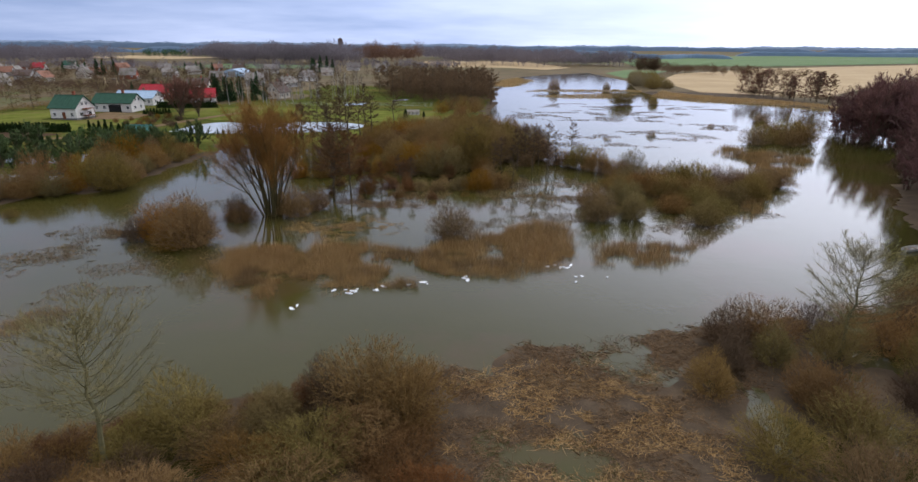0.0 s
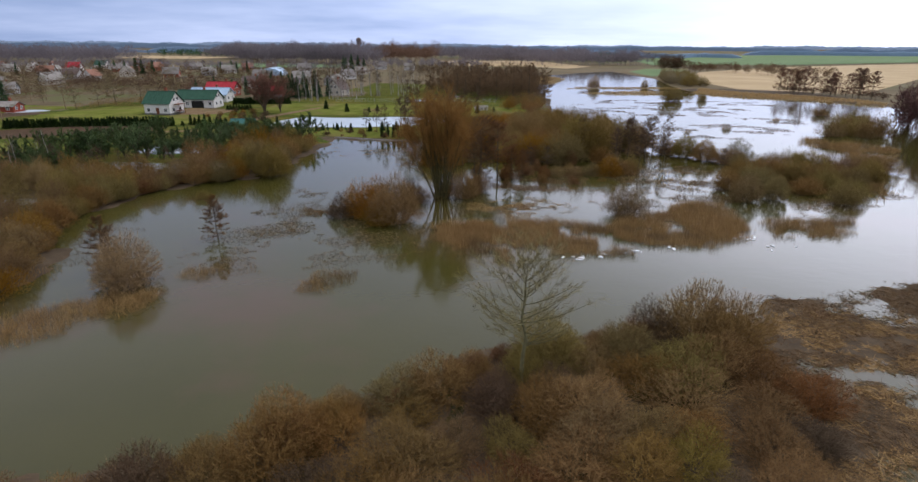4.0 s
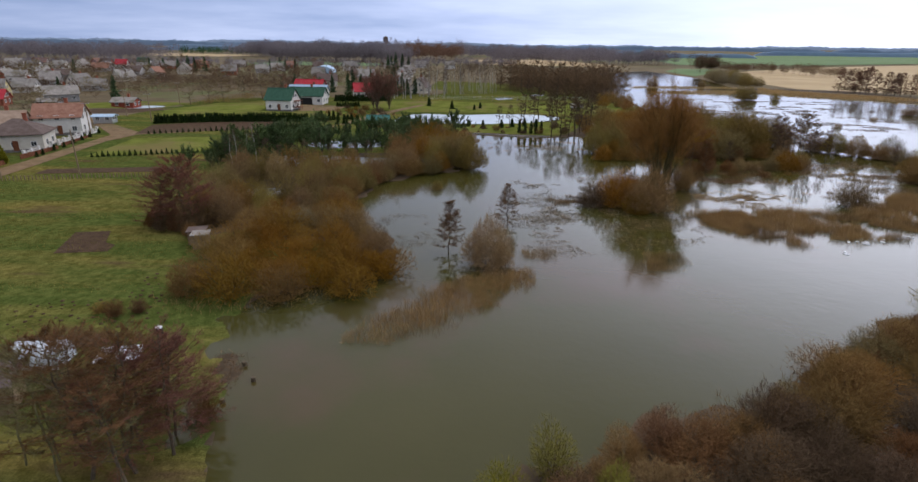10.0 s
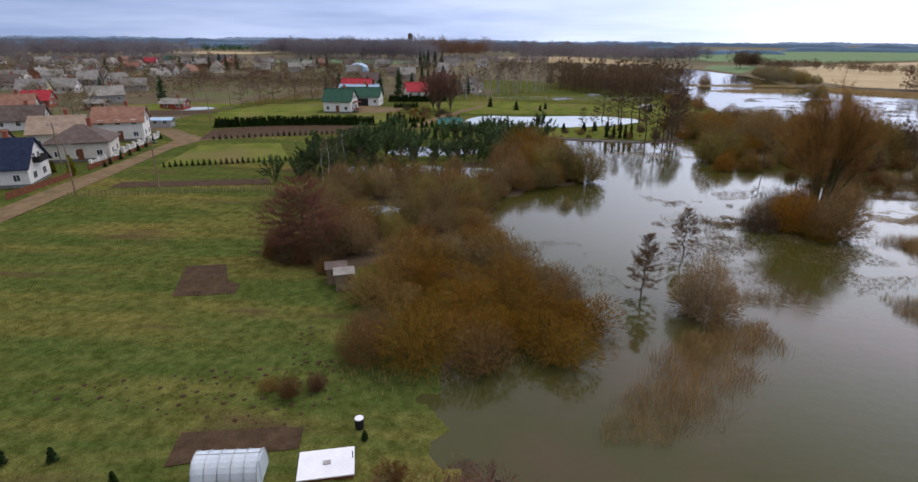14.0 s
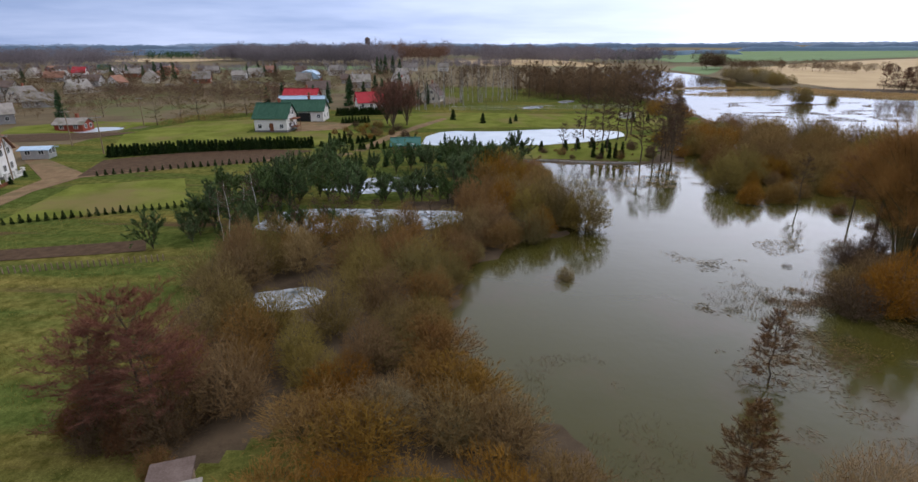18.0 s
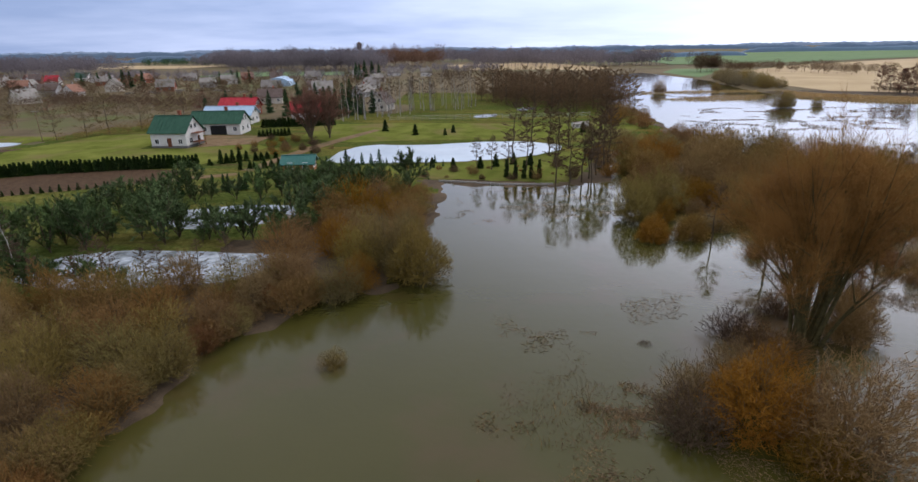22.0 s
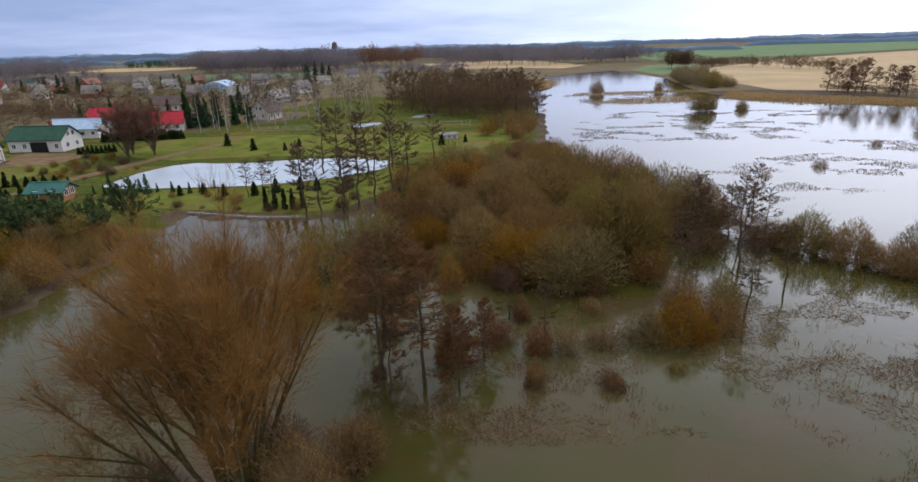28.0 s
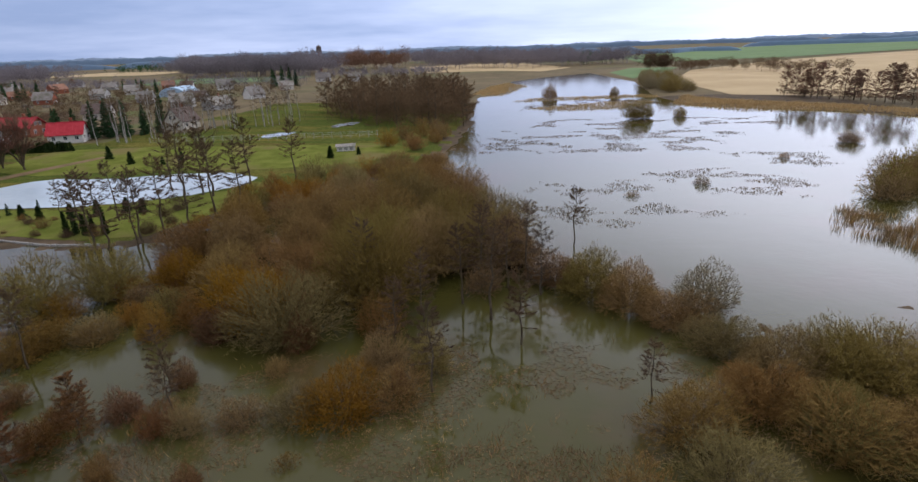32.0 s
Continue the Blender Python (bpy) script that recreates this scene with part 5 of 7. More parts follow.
shed = thing("garden_shed", pose(-99.75, 44.6, ground_z(-99.75, 44.6), 0, 0, 18), "small timber shed with a rusty brown roof behind the outhouse", "shed")
for k in range(10):
    part("board", boxes((-1.0 + 0.2 * k, -0.81 + 0.2 * k, -0.95, -0.90, 0, 1.6)), M["wood"], shed)
part("wall", boxes((-0.98, 0.98, -0.9, 0.95, 0, 1.62)), M["wood"], shed)
part("roof", boxes((-1.15, 1.15, -1.12, 1.12, 1.62, 1.71)), M["roof_brown"], shed, "rusty brown roof")
bm = bmesh.new()
tube(bm, (0, 0, 0), (0, 0, 0.35), 0.26, 0.30, 12)
tube(bm, (0, 0, 0.35), (0, 0, 0.75), 0.30, 0.27, 12)
barrel = part("body", bm, M["black"], thing("barrel", pose(-92.1, 22.7, ground_z(-92.1, 22.7)), "dark barrel with a pale lid on the grass", "barrel"))
bm = bmesh.new()
tube(bm, (0, 0, 0.75), (0, 0, 0.80), 0.29, 0.29, 12)
part("lid", bm, M["tarp"], barrel.parent, "pale round lid")

for sx, sy in ((-81.7, 16.9), (-82.8, 14.2), (-84.0, 11.9), (-83.2, 18.9)):
    bm = bmesh.new()
    tube(bm, (0, 0, -0.6), (0.02, 0.03, 0.28), 0.20, 0.17, 9)
    tagged(part("mooring_stump", bm, M["bark"]), "dark sawn stump at the flooded shore", "stump", "stumps along the shore").matrix_basis = pose(sx, sy, 0.05)

# utility poles along the lane
bm = bmesh.new()
tube(bm, (0, 0, -0.5), (0, 0, 8.2), 0.13, 0.09, 8)
pole_me = bpy.data.meshes.new("pole")
bm.to_mesh(pole_me)
bm.free()
pole_me.materials.append(M["wood"])
bm = boxes((-0.9, 0.9, -0.05, 0.05, 7.6, 7.72))
for px in (-0.8, 0, 0.8):
    tube(bm, (px, 0, 7.72), (px, 0, 7.9), 0.045, 0.03, 6)
arm_me = bpy.data.meshes.new("crossarm")
bm.to_mesh(arm_me)
bm.free()
arm_me.materials.append(M["concrete"])
POLES = [(-149.9, 73.4), (-138.8, 77.8), (-160.5, 137.8), (-174.3, 148.2), (-162.6, 115.1), (-165.5, 90.5), (-176, 182), (-205, 210)]
for px, py in POLES:
    p = thing("utility_pole", pose(px, py, ground_z(px, py), 0, 0, 30), "weathered wooden utility pole with a short crossarm", "pole", "poles along the village lane")
    share("shaft", pole_me, p)
    share("crossarm", arm_me, p)

# ---- patches of ground ----
PATCHES = [
    ("soil_bed", "soil", 1.0, 0.05, [(-117.1, 46.9), (-113.0, 47.7), (-110.8, 43.5), (-109.2, 42.8), (-108.7, 40.6), (-114.4, 39.5)], "freshly dug rectangular soil bed"),
    ("soil_bed", "soil", 1.0, 0.05, [(-103.0, 20.9), (-95.6, 22.2), (-95.2, 20.2), (-102.4, 18.0)], "freshly dug soil bed behind the greenhouse"),
    ("soil_strip", "soil", 2.5, 0.06, [(-147, 77.2), (-122, 82.7), (-124, 86.6), (-147.5, 81)], "long narrow ploughed soil strip"),
    ("soil_field", "soil", 3.0, 0.07, [(-153, 117.5), (-122.5, 133.8), (-118, 146.0), (-136, 144.5), (-156.5, 131)], "ploughed brown vegetable field"),
    ("soil_field", "soil", 4.0, 0.07, [(-205, 150), (-178, 156), (-170, 168), (-182, 168), (-206, 163)], "ploughed brown garden field"),
    ("village_lane", "gravel", 2.5, 0.06, [(-148.5, 50), (-151, 74), (-152.5, 90), (-154, 108), (-152, 117), (-130, 129.5), (-108, 143), (-109, 145), (-131, 132.2), (-154, 120.5), (-172, 135), (-200, 160), (-202, 158.5), (-174, 132.5), (-157.8, 115.5), (-157, 98), (-156, 76), (-153.5, 50)], "pale gravel village lane"),
    ("yard", "gravel", 3.0, 0.06, [(-129, 170), (-117, 176), (-116, 187), (-134, 188), (-134, 180), (-130, 178)], "gravel yard between the green-roofed buildings"),
    ("lawn", "lawn", 3.0, 0.05, [(-160, 138), (-119, 152), (-112, 172), (-116, 176), (-131, 169), (-141, 167), (-142, 195), (-165, 190), (-172, 165)], "mown green lawn round the homestead"),
    ("garden_track", "gravel", 2.0, 0.09, [(-109, 147), (-106, 160), (-103, 172), (-97, 186), (-90, 199), (-88, 198), (-94, 185), (-100, 171), (-103.5, 159), (-106.5, 146.5)], "narrow dirt track past the pond"),
    ("lawn", "lawn", 3.0, 0.05, [(-108, 184), (-92, 180), (-80, 183), (-60, 184), (-42, 184), (-20, 190), (-10, 206), (-22, 218), (-60, 213), (-108, 208)], "mown green lawn beyond the ice pond"),
    ("lawn", "lawn", 2.0, 0.05, [(-90, 141), (-66, 140.5), (-54, 137.6), (-42, 139), (-37, 152), (-33, 166), (-38, 166), (-47, 159.5), (-56, 155), (-64, 152.5), (-86, 151.5)], "mown green bank between pond and flood"),
    ("lawn", "lawn", 3.0, 0.05, [(-206, 166), (-180, 169), (-174, 188), (-200, 192), (-212, 180)], "green lawn round the garden pond"),
    ("lawn", "lawn", 2.5, 0.05, [(-148, 92), (-126, 102.5), (-134, 118), (-150, 112)], "green garden strip with young thujas"),
    ("stubble_field", "field", 25.0, 0.15, [(120, 330), (172, 300), (280, 420), (460, 620), (1200, 1000), (1000, 1150), (330, 720), (180, 560), (125, 430)], "pale straw-coloured stubble field"),
    ("stubble_field", "field", 20.0, 0.15, [(-60, 640), (60, 620), (100, 700), (60, 900), (-100, 850)], "pale straw-coloured stubble field"),
    ("crop_field", "green_field", 60.0, 0.6, [(190, 760), (380, 800), (1000, 1180), (1900, 1700), (1500, 2100), (500, 1500), (230, 1050)], "green field of winter crop"),
    ("crop_field", "green_field", 15.0, 0.15, [(110, 470), (140, 520), (190, 620), (150, 640), (112, 560)], "green strip of winter crop"),
    ("crop_field", "green_field", 40.0, 0.3, [(-330, 560), (-180, 560), (-170, 640), (-320, 680)], "green field of winter crop"),
    ("crop_field", "field", 60.0, 0.4, [(-700, 900), (-480, 860), (-460, 1000), (-690, 1080)], "pale field beyond the village"),
]
for name, mat, step, lift, poly, label in PATCHES:
    tagged(new(name, draped(poly, step, lift, M[mat], name)), label, "ground", kind="structure")


# ---- trees ----
WILLOW = spreading_tree("willow", 16.2, 6.5, 18, 40000, 3, M["twig_willow"], M["bark_moss"], trunk=0.30, fork=0.02, base=1.3, width=0.009, low=0.44)
plant_tree("willow_tree", WILLOW, -33.9, 79.2, 40, 1.0, "large many-limbed bare orange-twigged willow in flood water", "tree", z=-0.2)
ASH = alder_tree("ash", 11.0, 5.9, 5, M["twig_moss"], M["ash_bark"], low=0.34, cone=0.0, branches=58, twigs=7500, width=0.013, trunk=0.22, lean=0.03, limb=0.065, lift=0.45)
plant_tree("ash_tree", ASH, -23.7, 25.0, 0, 0.9, "bare wide-crowned ash tree on the near bank", "tree")
plant_tree("ash_tree", ASH, 29.4, 41.5, 130, 0.85, "bare crooked ash tree among shrubs on the bank", "tree")
REDALDER = [alder_tree("red_alder", 9.6, 3.4, 9 + k, M[mat], M["bark"], low=0.32, cone=0.1, branches=48, twigs=5600, width=0.012, trunk=0.13, lean=0.06) for k, mat in enumerate(("twig_red", "twig_maroon"))]
DENSE = [alder_tree("maroon_alder", 9.0, 4.6, 61 + k, M["twig_maroon"], M["bark"], low=0.10, cone=0.2, branches=80, twigs=13000, width=0.015, trunk=0.13, lean=0.08, limb=0.04) for k in range(2)]
for k, (x, y, a, size) in enumerate(((-105.6, 52.2, 10, 1.0), (-103.4, 50.6, 200, 0.78), (-107.6, 50.6, 90, 0.82), (-84.2, 10.6, 40, 0.72), (-85.6, 8.0, 160, 0.8))):
    plant_tree("alder_tree", DENSE[k % 2], x, y, a, size, "dense maroon-twigged alder with low branches beside the meadow", "tree")
for x, y, a, s in ((-84.6, 7.4, 60, 0.95), (-83.4, 9.0, 140, 0.85), (-86.8, 6.4, 250, 1.0), (-85.6, 9.6, 20, 0.8), (-88.4, 8.6, 310, 0.85), (-83.9, 5.2, 190, 0.8)):
    plant_tree("alder_tree", REDALDER[x == -83.4], x, y, a, s, "reddish bare multi-stemmed alder beside the meadow", "tree")
SAPLING = alder_tree("sapling", 9, 2.4, 35, M["twig_moss"], M["ash_bark"], low=0.22, cone=0.2, branches=34, twigs=3800, width=0.011, trunk=0.085, lean=0.12, limb=0.03, lift=0.5)
for x, y, a, h in ((-87.5, 5.5, 0, 1.0), (-89.3, 7.5, 90, 0.9), (-95.5, 5.2, 200, 0.95), (-84.8, 6.2, 140, 0.8), (-92.0, 4.0, 300, 1.0), (-99.5, 4.5, 30, 0.9), (-97.6, 7.2, 110, 0.7), (-101.8, 7.8, 260, 0.75), (-93.6, 6.6, 70, 0.75), (-90.6, 10.2, 160, 0.7), (-103.5, 5.6, 20, 0.85), (-91.0, 7.0, 240, 0.8), (-105.6, 8.6, 330, 0.7), (-97.0, 3.4, 190, 0.9), (-88.2, 11.6, 280, 0.65)):
    plant_tree("ash_sapling", SAPLING, x, y, a, h, "pale slender bare sapling beside the garden lodge", "tree", "saplings by the lodge")
PURPLE = spreading_tree("dark_alder", 14, 6.0, 8, 4600, 15, M["twig_purple"], M["bark"], trunk=0.22, fork=0.04, width=0.052, low=0.10)
UNDER = spreading_tree("undergrowth", 6.5, 3.6, 6, 1800, 18, M["twig_purple"], M["bark"], trunk=0.08, fork=0.03, base=0.6, width=0.05, low=0.05)
BEECH = spreading_tree("beech", 14, 5.6, 9, 4500, 16, M["twig_beech"], M["bark"], trunk=0.3, fork=0.06, width=0.035, low=0.25)
ALDER = [alder_tree("alder", 11.5, 4.6, 33, M["twig_red"], M["bark"], low=0.30, cone=0.15, branches=70, twigs=15000, width=0.019, trunk=0.20, lean=0.16),
         alder_tree("alder", 11.0, 3.4, 34, M["twig_red"], M["bark"], low=0.34, cone=0.25, branches=60, twigs=11000, width=0.019, trunk=0.17, lean=0.05),
         alder_tree("alder", 7.5, 2.3, 37, M["twig_red"], M["bark"], low=0.12, cone=0.6, branches=90, twigs=12000, width=0.015, trunk=0.10, lean=0.04, limb=0.035)]
for kind, x, y, a, h in ((0, -27.6, 92.0, 0, 1.0), (1, -24.4, 90.8, 90, 1.0), (1, -28.8, 95.8, 200, 0.85), (2, -21.8, 90.6, 150, 0.9), (2, -19.8, 94.6, 60, 0.75), (2, -68.9, 44.9, 30, 0.88), (2, -61.4, 56.2, 120, 0.8)):
    plant_tree("alder_tree", ALDER[kind], x, y, a, h, "reddish bare alder standing in flood water", "tree", z=-0.2)
SLIM = [alder_tree(f"slim_alder_{k}", 11, 2.5, 20 + k, M["twig_dark"], M["bark"], low=0.2, cone=0.45, branches=36, twigs=3400, width=0.028, trunk=0.16, lean=0.04) for k in range(3)]
rng2 = random.Random(8)
for x, y, h in ((0.4, 105.9, 0.75), (10.4, 119.9, 0.85), (11.2, 107.6, 0.7), (4.1, 100.6, 0.75), (5.7, 115.9, 0.8), (19.5, 133, 0.8), (20.1, 99.2, 0.5), (7.6, 125, 0.8), (2.0, 112, 0.8), (8.6, 112.5, 0.9), (12.6, 121.5, 0.9), (14.0, 118, 0.7),
                (-52, 164.2, 1.2), (-48.2, 161.2, 1.3), (-44.4, 161, 1.2), (-42.5, 160.6, 1.3), (-38.7, 168.6, 1.25), (-30, 170, 1.1), (-60.8, 146.6, 0.65), (-57.8, 146.2, 0.6), (-54.8, 142.4, 0.8), (-50.7, 145.9, 0.9), (-46.8, 134.2, 1.0), (-44.5, 133.8, 1.05), (-41.5, 137.0, 1.1), (-39.7, 139.8, 1.15),
                (-37.5, 143, 1.2), (-35.5, 147, 1.1), (-33.2, 152, 1.1), (-40.5, 134.2, 0.9), (-14.5, 97, 0.6), (-31.5, 104, 0.8), (-17.5, 101.5, 0.55), (-26.5, 88.5, 0.6), (-4.5, 118, 0.9), (7.5, 122, 0.9)):
    plant_tree("slim_alder", SLIM[rng2.randrange(3)], x, y, rng2.uniform(0, 360), h * rng2.uniform(0.9, 1.1), "slender dark bare alder by the flooded bank", "tree", "slender alders", z=max(ground_z(x, y), -0.3))
BIRCH = [alder_tree(f"birch_{k}", 11, 1.9, 40 + k, M["twig_dark"], M["birch"], low=0.4, cone=0.3, branches=22, twigs=900, width=0.026, trunk=0.13, lean=0.03, limb=0.012, step=5) for k in range(2)]
for x, y, h in ((-112.5, 85.2, 0.72), (-114, 86, 0.62), (-111.6, 92, 0.75), (-112.8, 91, 0.6)):
    plant_tree("birch_tree", BIRCH[0], x, y, rng2.uniform(0, 360), h, "white-barked bare birch beside the pines", "tree", "birches")
for k in range(46):
    x, y = -100 + 0.85 * k + rng2.uniform(-5, 5), 214 + 1.15 * k + rng2.uniform(-4, 12)
    plant_tree("birch_tree", BIRCH[k % 2], x, y, rng2.uniform(0, 360), rng2.uniform(0.95, 1.35), "white-barked bare birch in a thin grove", "tree", "birch grove beyond the lawn")
SPRUCE = [spire_tree(f"spruce_{k}", 9, 2.2, 60 + k, M["needle"], M["bark"], bare=0.05, whorls=15, per=9, width=0.27) for k in range(2)]
PINE = [spreading_tree(f"pine_{k}", 4.6, 2.3, 6, 2000, 70 + k, M["pine"], M["bark"], trunk=0.08, fork=0.04, width=0.055, low=0.08) for k in range(2)]
grove = [(-119, 84), (-101, 85.5), (-96, 87.5), (-88, 92), (-83, 102), (-83, 110), (-74, 124), (-70, 133), (-84, 132), (-100, 128), (-116, 122), (-122, 108)]
for x, y in scatter(grove, 3.1, 41):
    if y < 92.5 + (x + 110) * 0.05 and x > -110:
        plant_tree("slim_alder", SLIM[rng2.randrange(3)], x, y, rng2.uniform(0, 360), rng2.uniform(0.4, 0.55), "slender bare alder sapling beside the frozen pond", "tree", "slender alders")
        continue
    if any(edge_distance(np.array([(x, y)]), p)[0] > -0.8 for _, p in PONDS.values()):
        continue
    plant_tree("pine_tree", PINE[rng2.randrange(2)], x, y, rng2.uniform(0, 360), rng2.choice((0.5, 0.65, 0.8, 0.95, 1.1, 1.35)) * rng2.uniform(0.9, 1.1), "young bushy green pine beside the frozen ponds", "tree", "pine grove")
for x, y, h in ((-104.5, 87.2, 0.95), (-101.0, 88.0, 0.85), (-107.5, 88.3, 0.9), (-98.2, 88.6, 0.6), (-121.5, 83.5, 1.0), (-118.0, 88.5, 0.75), (-119.5, 93.0, 0.9), (-115.5, 97.0, 0.85), (-114.0, 103.0, 1.05), (-109.5, 104.5, 1.1), (-105.0, 104.8, 1.0), (-100.5, 105.4, 1.1), (-96.0, 104.5, 0.95), (-91.5, 104.5, 1.05), (-87.5, 105.5, 0.9)):
    plant_tree("pine_tree", PINE[rng2.randrange(2)], x, y, rng2.uniform(0, 360), h, "bushy green pine at the edge of the frozen pond", "tree", "pine grove")
for k in range(34):
    x, y = -121 + 1.32 * k + rng2.uniform(-0.6, 0.6), 124.5 + 0.45 * k + rng2.uniform(-1.2, 1.2)
    plant_tree("spruce_tree", SPRUCE[k % 2], x, y, rng2.uniform(0, 360), rng2.uniform(0.22, 0.42), "young dark green spruce in a dense row", "tree", "young spruces by the pond")
for k in range(16):
    plant_tree("spruce_tree", SPRUCE[k % 2], -95 + 1.75 * k + rng2.uniform(-1.4, 1.4), 149.2 + 0.14 * k + rng2.uniform(-1.6, 1.6), rng2.uniform(0, 360), rng2.choice((0.15, 0.2, 0.24, 0.3, 0.42)), "young dark green spruce in a dense row", "tree", "young spruces by the pond")
for x, y, h in ((-120, 231, 1.0), (-116, 234, 1.2), (-111, 233, 1.1), (-107, 236, 1.2), (-103, 240, 1.0), (-141, 240, 0.8), (-136, 243, 0.9), (-131, 262, 1.1), (-126, 232, 1.0), (-112, 228, 0.95), (-108, 229, 0.8), (-104, 231, 0.9), (-109, 233, 1.0), (-114, 237, 1.05), (-100, 234, 0.8), (-97, 238, 0.9), (-160, 262, 0.8), (-110, 262, 1.2), (-162, 248, 0.7),
                (-205, 190, 1.05), (-246, 215, 0.8), (-300, 410, 1.1), (-294, 414, 1.3), (-288, 412, 1.2), (-282, 416, 1.25), (-240, 440, 1.0), (-234, 446, 1.1), (-228, 442, 1.0), (-222, 448, 1.0), (-150, 478, 1.4), (-144, 482, 1.6), (-138, 480, 1.5), (-132, 476, 1.3), (-146, 470, 1.3), (-340, 440, 1.0), (-332, 446, 1.0), (-360, 380, 1.0)):
    plant_tree("spruce_tree", SPRUCE[rng2.randrange(2)], x, y, rng2.uniform(0, 360), h, "tall dark green spruce among the houses", "tree", "spruces in the village")
for x, y, s in ((-103.5, 181, 0.95), (-100, 186, 0.9), (-106, 187, 0.85)):
    plant_tree("beech_tree", BEECH, x, y, x * 7, s, "dark reddish bare beech by the homestead", "tree")
BROAD = alder_tree("lime", 12, 5.0, 111, M["twig_grey"], M["bark"], low=0.2, cone=0.0, branches=28, twigs=3000, width=0.044, trunk=0.2, lean=0.03, step=5)
GROVE = [alder_tree(f"grove_alder_{k}", 13, 4.3, 112 + k, M["twig_grove"], M["bark"], low=0.10, cone=0.05, branches=24, twigs=3800, width=0.050, trunk=0.2, lean=0.05, step=5) for k in range(3)]
for x, y, s in ((-165.6, 194.2, 0.9), (-160, 201, 0.85), (-155, 206, 0.8), (-151, 210, 0.8), (-168, 188, 0.7), (-172, 182, 0.6), (-200, 202, 0.5), (-222, 212, 0.45), (-240, 225, 0.55),
                (-215, 235, 0.6), (-235, 245, 0.6), (-300, 260, 0.7), (-255, 260, 0.6), (-290, 285, 0.8), (-330, 310, 0.9), (-310, 240, 0.8), (-350, 280, 0.9), (-230, 160, 0.6), (-210, 152, 0.6), (-245, 180, 0.6), (-190, 140, 0.5)):
    plant_tree("lime_tree", BROAD, x, y, rng2.uniform(0, 360), s, "bare brown broadleaf tree among village gardens", "tree", "village trees")
GARDEN_TREE = [alder_tree(f"garden_tree_{k}", 8.5, 3.6, 140 + k, M[mat], M["bark"], low=0.18, cone=0.1, branches=22, twigs=1700, width=0.050, trunk=0.14, lean=0.04, step=5) for k, mat in enumerate(("twig_grey", "twig_grove", "twig_dark", "twig_beech"))]
for x, y in scatter([(-480, 400), (-300, 160), (-200, 122), (-186, 150), (-212, 196), (-150, 232), (-112, 300), (-110, 430), (-230, 540), (-430, 560)], 15.5, 78, 120):
    if min(math.hypot(x - v[0], y - v[1]) for v in VILLAGE) > 8.5:
        plant_tree("garden_tree", GARDEN_TREE[rng2.randrange(4)], x, y, rng2.uniform(0, 360), rng2.uniform(0.6, 1.25), "bare rounded fruit or garden tree between village houses", "tree", "garden trees of the village")
ROWTREE = [alder_tree(f"row_alder_{k}", 13, 3.6, 90 + k, M["twig_beech"], M["bark"], low=0.10, cone=0.25, branches=80, twigs=8500, width=0.036, trunk=0.2, lean=0.02, limb=0.03) for k in range(3)]
for k in range(16):
    u = k / 15
    plant_tree("row_tree", ROWTREE[k % 3], 139 + 20 * u + rng2.uniform(-2, 2), 318 - 45 * u + rng2.uniform(-2, 2), rng2.uniform(0, 360), rng2.uniform(0.8, 1.15), "bare reddish-brown tree in a field row", "tree", "row of trees at the lake's edge")
for x, y in scatter([(2, 252), (-8, 238), (-40, 262), (-62, 290), (-40, 320), (-10, 330), (0, 300)], 6.4, 44):
    plant_tree("grove_tree", GROVE[rng2.randrange(3)], x, y, rng2.uniform(0, 360), rng2.uniform(0.75, 1.2), "bare brown tree in a dense lakeside grove", "tree", "lakeside grove")
for x, y in scatter([(101, 152), (107, 178), (124, 190), (136, 168), (118, 148)], 7.2, 45) + scatter([(62, 72), (73, 91), (90, 119), (103, 136), (114, 128), (99, 100), (81, 74), (68, 62)], 7.0, 46):
    plant_tree("red_wood_tree", PURPLE, x, y, rng2.uniform(0, 360), rng2.uniform(1.0, 1.3), "dark purplish bare tree in a riverside wood", "tree", "riverside wood")

for x, y in scatter([(97, 148), (103, 176), (120, 190), (134, 170), (116, 146)], 6.0, 47) + scatter([(60, 72), (69, 90), (88, 120), (100, 138), (112, 128), (97, 100), (79, 74), (66, 62)], 6.0, 48):
    plant_tree("wood_sapling", UNDER, x, y, rng2.uniform(0, 360), rng2.uniform(0.7, 1.2), "low dark purplish bare sapling under the riverside wood", "tree", "undergrowth of the riverside wood")

